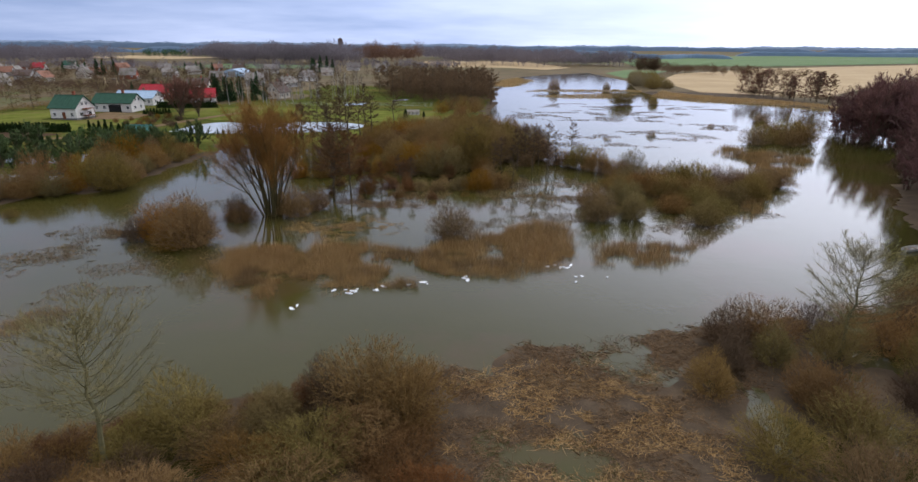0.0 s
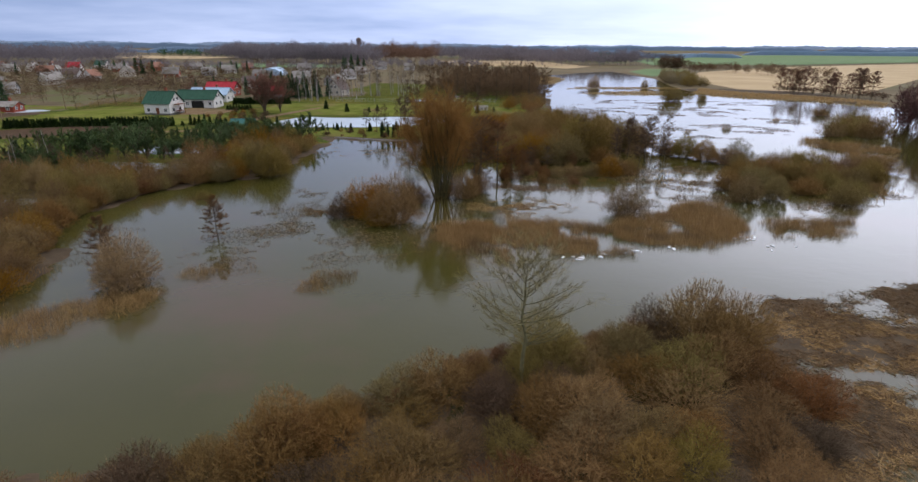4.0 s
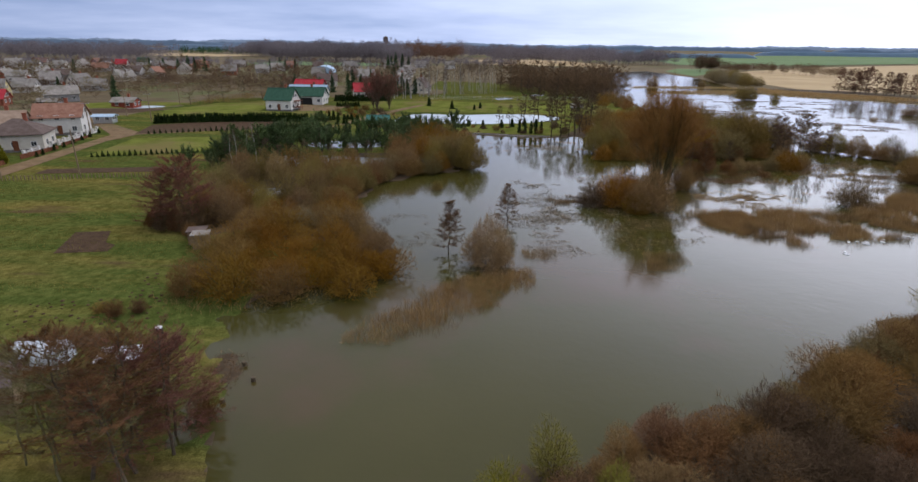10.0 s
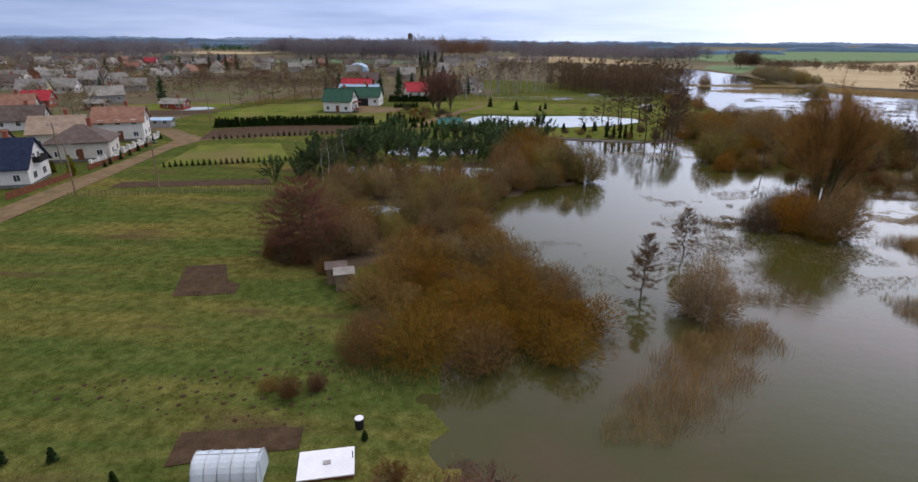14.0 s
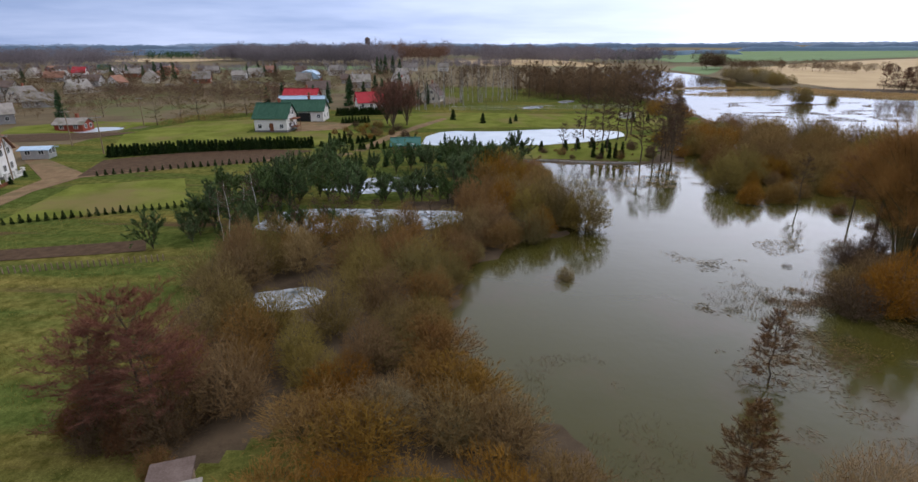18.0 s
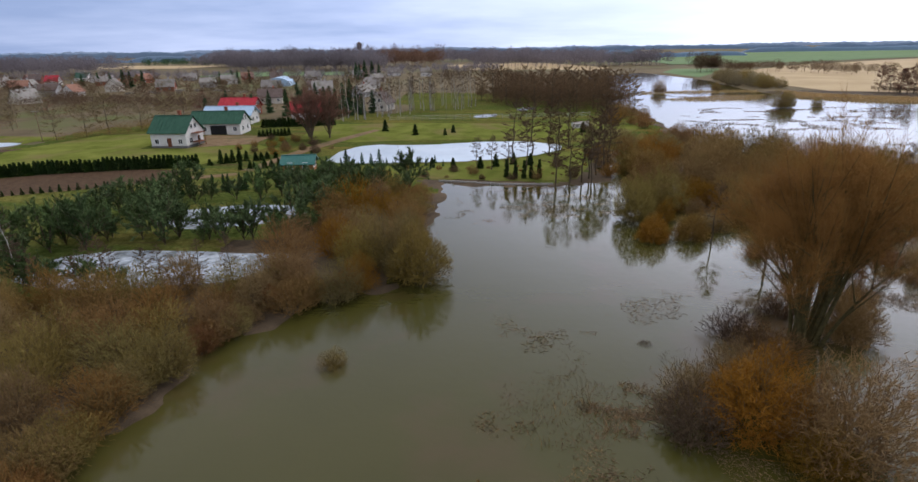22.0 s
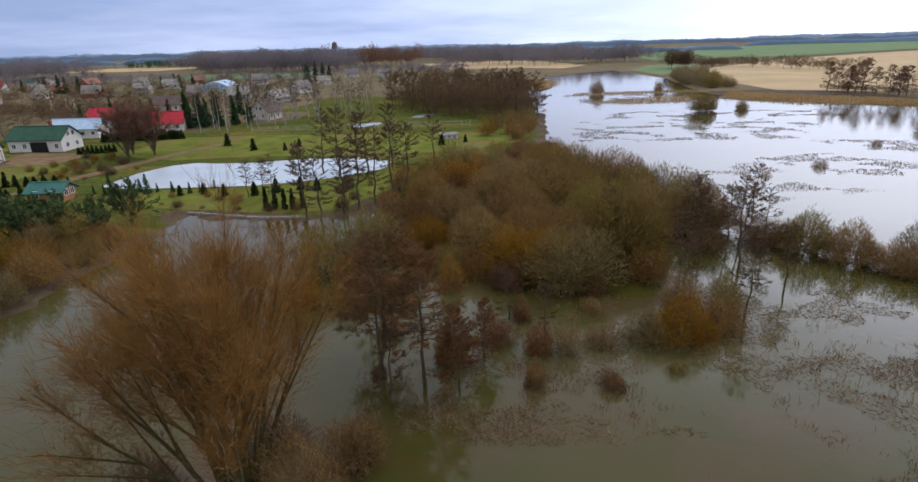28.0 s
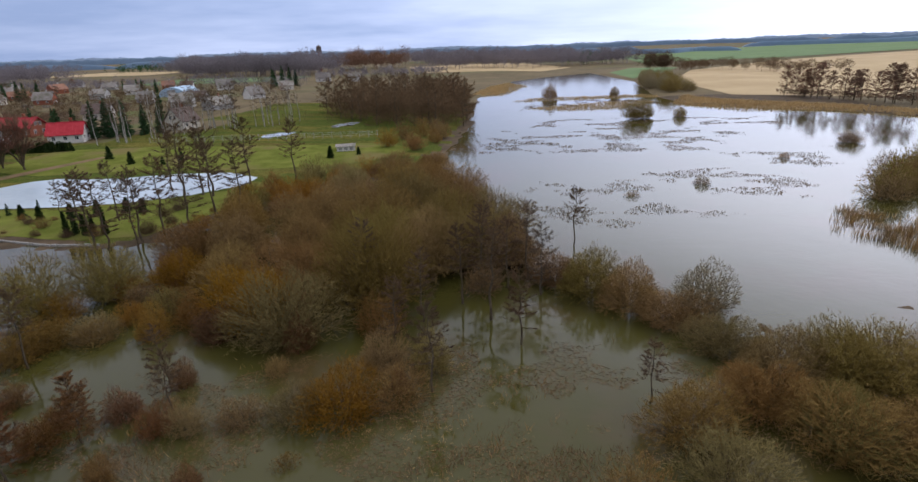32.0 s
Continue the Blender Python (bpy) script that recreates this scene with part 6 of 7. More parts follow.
# thujas: cones on the lawn, hedges and young rows
MINI = spire_tree("thuja_mini", 2.4, 0.75, 88, M["thuja"], M["bark"], bare=0.02, whorls=8, per=7, width=0.2, trunk=0.05)
CONE = spire_tree("thuja", 2.4, 0.75, 80, M["thuja"], M["bark"], bare=0.02, whorls=14, per=11, width=0.12, trunk=0.05)
COLUMN = spire_tree("cypress", 3.4, 0.42, 81, M["thuja"], M["bark"], bare=0.02, whorls=18, per=8, width=0.12, trunk=0.05, droop=0.5)
for x, y, s in ((-60, 147.7, 1.0), (-56.8, 149.6, 1.05), (-53, 151.6, 1.0), (-65.5, 147.7, 0.9), (-69.9, 149.2, 0.85), (-74, 148.5, 0.8), (-49.6, 150.5, 1.0)):
    plant_tree("thuja_bush", CONE, x, y, rng2.uniform(0, 360), s, "small cone-shaped green thuja on the pond bank", "bush", "thujas on the pond bank")
for x, y in ((-53.5, 139.8), (-51.9, 139.6), (-50.6, 139.6), (-49.0, 140.0), (-55.2, 140.2)):
    plant_tree("cypress", COLUMN, x, y, rng2.uniform(0, 360), 1.0, "slim dark green columnar cypress by the wall", "bush", "columnar cypresses")
for x, y, s in ((-86.5, 196.7, 1.3), (-77.3, 191, 1.2), (-69, 190.3, 0.8), (-66.9, 195.1, 0.9), (-30, 196, 1.2), (-24, 200, 0.8)):
    plant_tree("thuja_bush", CONE, x, y, rng2.uniform(0, 360), s, "round green bush standing on the lawn", "bush", "bushes on the lawn")
for x, y, s in ((-112, 17.5, 0.55), (-109.1, 18, 0.4), (-104.4, 16.6, 0.35), (-101.1, 12.7, 0.75), (-95.0, 14.5, 0.3), (-108.4, 13.5, 0.35), (-91.5, 21.6, 0.3)):
    plant_tree("spruce_sapling", CONE, x, y, rng2.uniform(0, 360), s, "little green spruce sapling in the meadow grass", "bush", "saplings in the meadow")


def hedge(x0, y0, x1, y1, gap, size, label, loose=0.1):
    n = int(math.hypot(x1 - x0, y1 - y0) / gap)
    top = thing("thuja_hedge", pose(x0, y0, ground_z(x0, y0)), label, "hedge")
    for k in range(n + 1):
        x, y = (x1 - x0) * k / n, (y1 - y0) * k / n
        z = ground_z(x0 + x, y0 + y) - ground_z(x0, y0)
        share("thuja", HEDGE, top, pose(x + rng2.uniform(-loose, loose), y + rng2.uniform(-loose, loose), z - 0.05, 0, 0, rng2.uniform(0, 360)) @ Matrix.Diagonal((size * 0.95, size * 0.95, size * rng2.uniform(1 - loose, 1 + loose), 1)))


HEDGE = spire_tree("hedge_thuja", 2.4, 0.8, 85, M["thuja"], M["bark"], bare=0.0, whorls=9, per=8, width=0.24, trunk=0.05)[1]
hedge(-157, 134.3, -119, 149.8, 0.75, 1.05, "long clipped dark green thuja hedge")
hedge(-124, 203, -104, 207, 0.8, 1.1, "dark green thuja hedge behind the yard")
hedge(-109, 148, -101, 152, 1.3, 0.8, "low uneven green hedge by the track", 0.4)
hedge(-117, 152, -106, 160, 1.5, 0.95, "loose row of dark green garden bushes", 0.5)
hedge(-119, 186, -112, 189, 0.9, 0.8, "short green hedge beside the yard")
for x0, y0, x1, y1, n in ((-146.5, 92.1, -125.5, 101.6, 24), (-150, 118.5, -121, 134.5, 26)):
    for k in range(n):
        x, y = x0 + (x1 - x0) * k / (n - 1), y0 + (y1 - y0) * k / (n - 1)
        plant_tree("thuja_sapling", MINI, x, y, 31 * k, 0.42 * rng2.uniform(0.8, 1.2), "young thuja planted in a row", "bush", "young thujas in rows")

# picket row along the meadow, lane fence, pond wall
bm = bmesh.new()
tube(bm, (0, 0, -0.3), (0, 0, 0.8), 0.08, 0.07, 6)
picket_me = bpy.data.meshes.new("picket")
bm.to_mesh(picket_me)
bm.free()
picket_me.materials.append(M["wood"])
row = thing("picket_row", pose(-149.8, 71.8, ground_z(-149.8, 71.8)), "row of low weathered wooden stakes along the meadow", "fence")
for k in range(56):
    x, y = 31.5 * k / 55, 7.9 * k / 55
    share("picket", picket_me, row, pose(x, y, ground_z(-149.8 + x, 71.8 + y) - ground_z(-149.8, 71.8), 0, 0, 20 * k))
for x0, y0, x1, y1, h in ((-157.5, 69, -158.2, 84, 1.1), (-158.4, 88, -158.8, 99, 1.0), (-159.5, 101, -161.5, 113, 0.8)):
    fence = thing("lane_fence", pose(x0, y0, ground_z(x0, y0)), "brown boarded garden fence along the lane", "fence")
    n = 14
    for k in range(n):
        x, y = (x1 - x0) * (k + 0.5) / n, (y1 - y0) * (k + 0.5) / n
        ob = part("panel", boxes((-0.04, 0.04, -abs(y1 - y0) / n * 0.46, abs(y1 - y0) / n * 0.46, 0.05, h)), M["brown_wood"], fence)
        ob.matrix_basis = pose(x, y, 0)
garden = thing("garden_wall", pose(-159.6, 90.5, ground_z(-159.6, 90.5)), "white garden wall with pale square posts along the lane", "wall")
for k in range(13):
    px, py = -4.4 * k / 12, 29 * k / 12
    gz = ground_z(-159.6 + px, 90.5 + py) - ground_z(-159.6, 90.5)
    post = part("post", boxes((-0.22, 0.22, -0.22, 0.22, -0.2, 1.25), (-0.28, 0.28, -0.28, 0.28, 1.25, 1.35)), M["white"], garden)
    post.matrix_basis = pose(px, py, gz)
    if k < 12 and k not in (4, 9):
        low = part("panel", boxes((-0.1, 0.1, 0.25, 2.15, -0.2, 0.45), (-0.03, 0.03, 0.25, 2.15, 0.95, 1.05), *[(-0.03, 0.03, 0.35 + 0.28 * j, 0.45 + 0.28 * j, 0.45, 0.95) for j in range(7)]), M["white"], garden)
        low.matrix_basis = pose(px, py, gz, 0, 0, 8.6)
for x, y, s in ((-157.6, 93, 0.5), (-158.2, 97, 0.55), (-158.6, 100.5, 0.5), (-159.4, 104.5, 0.6), (-160.2, 108.5, 0.5), (-161, 112.5, 0.55), (-162.2, 117.5, 0.5), (-157.2, 90.8, 0.45)):
    plant_tree("globe_thuja", CONE, x, y, rng2.uniform(0, 360), s, "small round dark green thuja by the garden wall", "bush", "thujas along the garden wall")
GOLD = spire_tree("golden_thuja", 3.6, 0.95, 86, M["gold_thuja"], M["bark"], bare=0.02, whorls=16, per=11, width=0.14, trunk=0.06)
plant_tree("golden_thuja", GOLD, -158.6, 84.2, 0, 1.0, "tall yellow-green cone-shaped thuja by the lane", "bush")
plant_tree("golden_thuja", GOLD, -163.5, 86.0, 70, 0.6, "small yellow-green thuja in the front garden", "bush")
wall = thing("pond_wall", pose(-68, 139.0, 0), "low pale concrete edging along the flooded lawn", "wall")
for k in range(26):
    u = k / 26
    x, y = 21 * u, -3.4 * min(1, u * 1.6)
    ob = part("slab", boxes((0.03, 0.77, -0.12, 0.12, -0.5, 0.32)), M["concrete"], wall)
    ob.matrix_basis = pose(x, y, rng2.uniform(-0.03, 0.03), 0, rng2.uniform(-2, 2), -14 if u < 0.62 else 0)

# ---- shrubs ----
thicket([(-95, 30.5), (-87, 29.8), (-77, 33), (-74, 39.5), (-78, 46), (-96, 46)], 3.4, 11, ["orange", "orange", "orange", "brown"], 0.9, 1.25, "on the flooded west bank", tall=0.82)
thicket([(-96, 47.5), (-79, 48), (-84, 55), (-86, 62), (-88, 64), (-93, 58)], 3.4, 31, ["olive", "brown", "orange", "brown"], 0.9, 1.2, "on the flooded west bank", tall=0.82)
thicket([(-101, 48), (-96, 52), (-87, 60), (-86, 72), (-81, 84), (-71, 88.5), (-88, 89), (-99, 86), (-112, 83), (-110, 68), (-106, 56)], 3.4, 21, ["olive", "brown", "olive", "brown"], 0.85, 1.15, "on the flooded west bank")
thicket([(-82, 88), (-70, 90), (-69, 100), (-70, 118), (-72, 126), (-78, 122), (-82, 108), (-85, 96)], 4.0, 22, ["brown", "orange", "brown", "olive"], 0.9, 1.3, "beside the frozen ponds")
for key, x, y, s, tall in (
        ("olive", -10.5, 109.5, 1.0, 1.0), ("orange", -15.0, 112.0, 0.85, 0.95), ("olive", -3.5, 116.0, 1.05, 1.05), ("olive", 6.5, 127.5, 1.1, 1.1), ("brown", 1.0, 124.0, 0.9, 1.05), ("brown", 11.0, 127.0, 0.8, 1.1), ("brown", -12.5, 119.0, 1.0, 1.0),
        ("brown", -20.0, 119.5, 0.95, 0.95), ("orange", -26.5, 121.0, 0.8, 0.9), ("olive", -5.0, 126.5, 1.05, 1.05), ("brown", -14.5, 128.0, 1.0, 1.0), ("brown", -23.5, 130.0, 0.95, 1.0), ("orange", -31.0, 131.0, 0.8, 0.9), ("olive", 3.0, 134.5, 1.05, 1.1),
        ("brown", -7.0, 137.0, 1.1, 1.05), ("brown", -17.0, 138.5, 1.0, 1.0), ("brown", -28.0, 141.0, 0.95, 0.9), ("olive", 9.5, 138.0, 0.95, 1.05), ("brown", 5.0, 145.0, 1.0, 1.0), ("olive", -3.5, 148.0, 1.1, 1.0), ("brown", -13.5, 150.0, 1.05, 0.95),
        ("orange", -23.0, 152.5, 0.9, 0.85), ("brown", 3.0, 156.5, 1.0, 0.95), ("brown", -7.0, 160.5, 1.05, 0.9), ("olive", -17.0, 164.0, 0.95, 0.85), ("brown", -2.0, 170.0, 0.95, 0.85), ("brown", -10.5, 175.0, 0.9, 0.8), ("orange", -4.0, 183.0, 0.8, 0.75)):
    shrub(key, x, y, s, tall * rng.uniform(0.88, 1.05), "in the flooded meadow", mound=True)
thicket([(-37, 138), (-30, 146), (-22, 160), (-14, 178), (-22, 178), (-35, 160)], 4.6, 24, ["brown", "olive", "orange"], 0.8, 1.2, "along the flooded lawn")
# scrub round the feet of the wide domes
for x, y in scatter([(-24, 113), (-14, 106.5), (-4, 107), (4, 117), (12, 121), (13, 132), (8, 146), (-4, 186), (-18, 170), (-30, 148), (-36, 130), (-30, 116)], 6.2, 12):
    shrub(rng.choice(["brown", "olive", "brown", "red"]), x, y, rng.uniform(0.7, 1.1), rng.uniform(0.8, 1.2), "in the flooded meadow")
for key, x, y, s, tall in (("brown", 15.8, 121.0, 0.62, 0.9), ("olive", 19.0, 118.5, 0.72, 0.95), ("brown", 22.5, 115.0, 0.68, 0.95), ("brown", 25.8, 111.5, 0.62, 0.85), ("grey", 29.2, 114.0, 1.35, 0.9), ("olive", 28.2, 106.8, 0.60, 0.85),
                           ("brown", 30.5, 102.0, 0.75, 0.8), ("olive", 35.0, 101.8, 0.75, 0.8), ("brown", 27.5, 98.5, 0.6, 0.8), ("olive", 37.5, 100.5, 0.85, 0.8), ("brown", 43.0, 101.0, 0.8, 0.75), ("brown", 48.5, 101.5, 0.8, 0.75), ("olive", 45.5, 95.5, 0.7, 0.75), ("brown", 53.5, 104.5, 0.65, 0.7), ("brown", 37.0, 94.0, 0.75, 0.75), ("olive", 31.5, 95.0, 0.65, 0.7)):
    shrub(key, x, y, s, tall, "on a flooded islet", mound=key != "grey")
thicket([(14, 83), (20, 97), (42, 94), (36, 81), (26, 76), (15, 77)], 5.2, 14, ["brown", "olive"], 0.75, 1.05, "on a flooded islet", tall=0.8, dome=True)
thicket([(-60, 6), (-54, 10.3), (-49, 12), (-44, 14), (-38.5, 19), (-36, 6), (-44, 0), (-58, -8)], 2.7, 15, ["brown", "red", "red", "dark", "brown"], 0.85, 1.25, "on the near bank", tall=0.66)
thicket([(-37, 20), (-32.5, 24), (-25, 28.3), (-14, 31), (-5, 30.5), (-3, 24), (-8, 14), (-30, 6), (-35, 6)], 3.0, 25, ["brown", "olive", "dark", "brown", "brown", "red"], 0.75, 1.35, "on the near bank", tall=0.72)
# brush that hangs over the edge of the west bank
EDGE = [(-80, 49.5), (-85, 56.5), (-87.6, 63), (-86.6, 72), (-81.8, 85.6), (-72.5, 90.4)]
for (x0, y0), (x1, y1) in zip(EDGE, EDGE[1:]):
    n = int(math.hypot(x1 - x0, y1 - y0) / 1.9)
    for k in range(n):
        u = (k + rng.random()) / n
        shrub(rng.choice(["brown", "olive", "brown", "red"]), x0 + (x1 - x0) * u + rng.uniform(-0.6, 0.5), y0 + (y1 - y0) * u, rng.uniform(0.5, 0.8), rng.uniform(0.75, 1.0), "over the flooded west bank", "shrubs along the west bank")
# low fringe along the water's edge of the near bank
for x0, y0, x1, y1 in ((-62, 5, -54, 11.5), (-54, 11.5, -44, 15), (-44, 15, -38, 20.5), (-38, 20.5, -25, 29.2), (-25, 29.2, -15, 33), (-15, 33, -6, 35)):
    n = int(math.hypot(x1 - x0, y1 - y0) / 1.2)
    for k in range(n):
        x, y = x0 + (x1 - x0) * (k + rng.random()) / n + rng.uniform(-0.5, 1.2), y0 + (y1 - y0) * (k + rng.random()) / n - rng.uniform(-0.3, 1.4)
        shrub(rng.choice(["low", "brown", "red", "low"]), x, y, rng.uniform(0.35, 0.7), rng.uniform(0.7, 1.1), "at the bank's edge", "shrubs along the near bank")
thicket([(14.5, 38), (20, 43.5), (30, 46.5), (42, 50.5), (50, 60), (54, 50), (46, 36), (40, 26), (20, 24), (17, 29)], 3.9, 16, ["brown", "olive", "dark", "brown"], 0.75, 1.35, "on the near bank")
thicket([(70, 152), (80, 166), (98, 180), (91, 158), (80, 150)], 4.6, 18, ["brown", "olive"], 1.0, 1.5, "across the lake")
for key, x, y, s, tall, where in (
        ("brown", -39.5, 65.3, 1.75, 0.95, "standing in the flood"), ("dark", -47.8, 67.0, 1.45, 1.0, "standing in the flood"), ("brown", -46.0, 70.5, 1.15, 0.95, "standing in the flood"), ("brown", -42.5, 71.5, 1.1, 0.9, "standing in the flood"), ("orange", -41.5, 63.8, 1.0, 0.9, "standing in the flood"), ("brown", -5.6, 70.5, 1.15, 1.1, "among reeds"), ("dark", -39.6, 79.5, 1.15, 1.0, "at the willow's foot"), ("brown", -30.2, 79.0, 1.2, 1.0, "at the willow's foot"), ("dark", -33.5, 84.0, 1.0, 1.0, "at the willow's foot"),
        ("brown", -28.0, 82.5, 0.9, 1.0, "at the willow's foot"), ("red", -18.6, 97.5, 1.0, 0.9, "in the flood"), ("red", -22.5, 94.0, 0.8, 0.8, "in the flood"), ("red", -15.2, 96.0, 0.7, 1.0, "in the flood"), ("orange", -2.4, 98.0, 1.25, 0.9, "in the flood"), ("orange", 1.4, 99.6, 0.9, 0.9, "in the flood"), ("olive", -5.8, 97.5, 0.9, 0.9, "in the flood"),
        ("brown", -9.5, 97.0, 0.8, 0.8, "in the flood"), ("olive", 3.6, 104.0, 0.8, 1.0, "in the flood"), ("brown", -0.5, 104.5, 0.9, 1.0, "in the flood"), ("orange", -33.5, 105.5, 1.1, 0.8, "at a flooded spit"), ("orange", -38.5, 104.8, 1.0, 0.8, "at a flooded spit"), ("grey", -29.5, 109.5, 1.1, 0.8, "at a flooded spit"), ("grey", -88.5, 50.5, 1.1, 0.95, "on the west bank"),
        ("grey", -84.5, 49.5, 1.0, 0.9, "on the west bank"), ("olive", -67.6, 92.3, 1.5, 1.05, "leaning over the flood"), ("olive", -70.8, 95.8, 1.3, 1.1, "leaning over the flood"), ("olive", -38.5, 113.5, 1.5, 1.0, "leaning over the flood"), ("olive", -33.5, 118.0, 1.5, 1.1, "leaning over the flood"), ("brown", 47.5, 165.0, 0.6, 0.7, "in the lake"), ("low", 33.1, 157.4, 1.2, 1.0, "in the lake"),
        ("low", 73.0, 187.0, 1.4, 1.0, "in the lake"), ("olive", 58.2, 258.0, 1.6, 1.0, "in the lake"), ("olive", 62.5, 260.0, 1.3, 1.0, "in the lake"), ("brown", 38.6, 341.0, 1.6, 1.1, "in the lake"), ("brown", 70.5, 346.0, 1.1, 1.0, "in the lake"), ("olive", 75.0, 262.0, 1.0, 0.8, "in the lake"), ("brown", 97.0, 204.0, 1.1, 0.9, "in the lake"), ("olive", -73.0, 75.4, 0.45, 0.9, "standing alone in the flood"),
        ("dark", -54.0, 69.9, 0.32, 0.5, "on a mud hummock"), ("dark", -51.5, 67.2, 0.30, 0.4, "on a mud hummock"), ("dark", -47.5, 78.5, 0.28, 0.6, "on a mud hummock"), ("lime", -60.5, 8.5, 0.9, 1.2, "on the near bank"), ("lime", -57.5, 6.0, 0.8, 1.1, "on the near bank"), ("lime", -63.5, 6.0, 0.8, 1.0, "on the near bank"), ("brown", -9.0, 31.8, 1.3, 1.0, "on the near bank"), ("brown", -6.0, 31.0, 1.15, 1.0, "on the near bank"), ("dark", -12.2, 32.2, 0.9, 1.0, "on the near bank"), ("olive", 49.5, 56.5, 1.2, 1.0, "on the near bank"), ("brown", 24.0, 33.0, 1.0, 1.0, "on the near bank")):
    shrub(key, x, y, s * 0.74 if s >= 1 else s, tall, where, dome=s >= 1 and key in ("orange", "brown", "olive"))
thicket([(-31, 107), (-20, 110), (-22, 118), (-32, 120), (-38, 112)], 3.6, 23, ["orange", "brown"], 0.6, 0.9, "at the flooded spit")
for x, y in scatter([(-90, 141.5), (-66, 141), (-54, 138.4), (-42, 140), (-38, 152), (-43, 152), (-56, 147.5), (-88, 148)], 3.4, 29):
    shrub(rng.choice(["low", "dark", "low", "brown"]), x, y, rng.uniform(0.3, 0.6), 1.0, "on the pond bank", "small shrubs on the pond bank")
for x, y in scatter([(-118, 168), (-100, 160), (-96, 172), (-104, 186), (-116, 182)], 3.6, 30):
    shrub(rng.choice(["low", "dark", "brown", "orange"]), x, y, rng.uniform(0.3, 0.65), 1.0, "beside the garden track", "shrubs by the garden track")
shrub("tan", -64.2, 41.2, 1.0, 1.0, "on a reed spit")
shrub("orange", -43.6, 67.6, 1.1, 0.92, "standing in the flood before the willow", dome=True)
shrub("brown", -38.0, 76.5, 0.8, 0.8, "at the willow's foot", dome=True)
# shrub belts on the far lake shore
thicket([(95, 345), (112, 352), (118, 420), (108, 440), (98, 400)], 7.5, 19, ["olive", "grey"], 1.6, 2.2, "on the far lake shore")
thicket([(-12, 198), (-6, 206), (-3, 230), (-12, 236), (-20, 212)], 6.0, 20, ["brown", "orange"], 0.8, 1.2, "at the lake shore")

for key, x, y, s in (("red", -97.6, 25.2, 0.42), ("red", -96.0, 26.2, 0.36), ("low", -99.2, 25.8, 0.6), ("grey", -93.5, 14.0, 0.5), ("red", -90.5, 12.5, 0.6), ("low", -108, 15.5, 0.35), ("red", -89.0, 17.5, 0.5), ("red", -101.6, 46.2, 0.5), ("dark", -106.2, 48.6, 0.75), ("red", -104.4, 48.4, 0.7), ("dark", -102.4, 49.0, 0.8), ("red", -108.6, 50.0, 0.7), ("dark", -101.0, 52.0, 0.8), ("red", -109.4, 53.0, 0.7), ("red", -83.2, 12.6, 0.5)):
    shrub(key, x, y, s, 1.1, "in the meadow grass")
for x, y in scatter([(-32, 88), (-12, 90), (1, 93), (2, 101), (-14, 105), (-28, 101)], 5.6, 73):
    shrub(rng.choice(["red", "brown", "low", "red"]), x, y, rng.uniform(0.35, 0.8), rng.uniform(0.9, 1.7), "half drowned in the flood", "drowned shrubs")

# ---- reeds and drift ----
ISLE0, ISLE1, SPIT = ISLETS[0], ISLETS[1], ISLETS[4]
blades("reed_bed", [ISLE0, [(-35, 62), (-30, 56), (-24, 60), (-26, 68)], [(12, 62), (16, 59.5), (24, 64), (27, 69), (20, 70), (13, 67)]], 120, 1.25, 51, M["reed"], "golden dry reeds on flooded islets", "reeds", patchy=-0.6, width=0.017)
blades("reed_bed", [SPIT, [(-45.5, 43.2), (-41, 42.6), (-40.5, 46), (-45, 46.5)], [(-59.5, 43), (-56, 43.3), (-56.5, 46.2), (-60, 46)], [(-46, 41), (-42, 40.5), (-41.6, 43), (-45, 43.4)]], 110, 1.0, 52, M["reed"], "dry golden reeds along a flooded spit", "reeds", width=0.016)
blades("reed_bed", [[(50, 99), (76, 131), (62, 148), (56, 138), (60, 126), (50, 106)], [(46, 96), (50, 98), (40, 82), (36, 82)]], 22, 1.5, 53, M["reed"], "golden dry reeds along the river", "reeds", patchy=-0.3, width=0.05)
blades("reed_bed", [[(84, 300), (101, 273), (136, 262), (138, 275), (110, 300), (100, 335)], [(24, 300), (60, 318), (84, 320), (66, 290), (40, 288)], [(0, 372), (16, 366), (34, 440), (22, 470), (8, 420)], [(92, 300), (130, 268), (148, 240), (152, 262), (138, 282), (100, 318)], [(20, 330), (90, 336), (86, 350), (30, 346)]], 3.2, 1.0, 54, M["reed_pale"], "far belt of dry reeds at the lake shore", "reeds", width=0.16)
blades("marsh_tussocks", [[(12, 150), (17, 172), (60, 178), (68, 160), (44, 146), (26, 140)], [(6, 200), (60, 198), (80, 222), (70, 240), (12, 240)], [(62, 194), (96, 200), (98, 184), (66, 176)], [(20, 244), (96, 236), (110, 256), (30, 262)], [(20, 290), (90, 300), (80, 330), (30, 330)]], 11.0, 0.30, 55, M["sedge"], "dark sedge tussocks in the flooded lake", "sedge", lean=0.6, width=0.09, patchy=0.30, base=-0.07, grain=7.0)
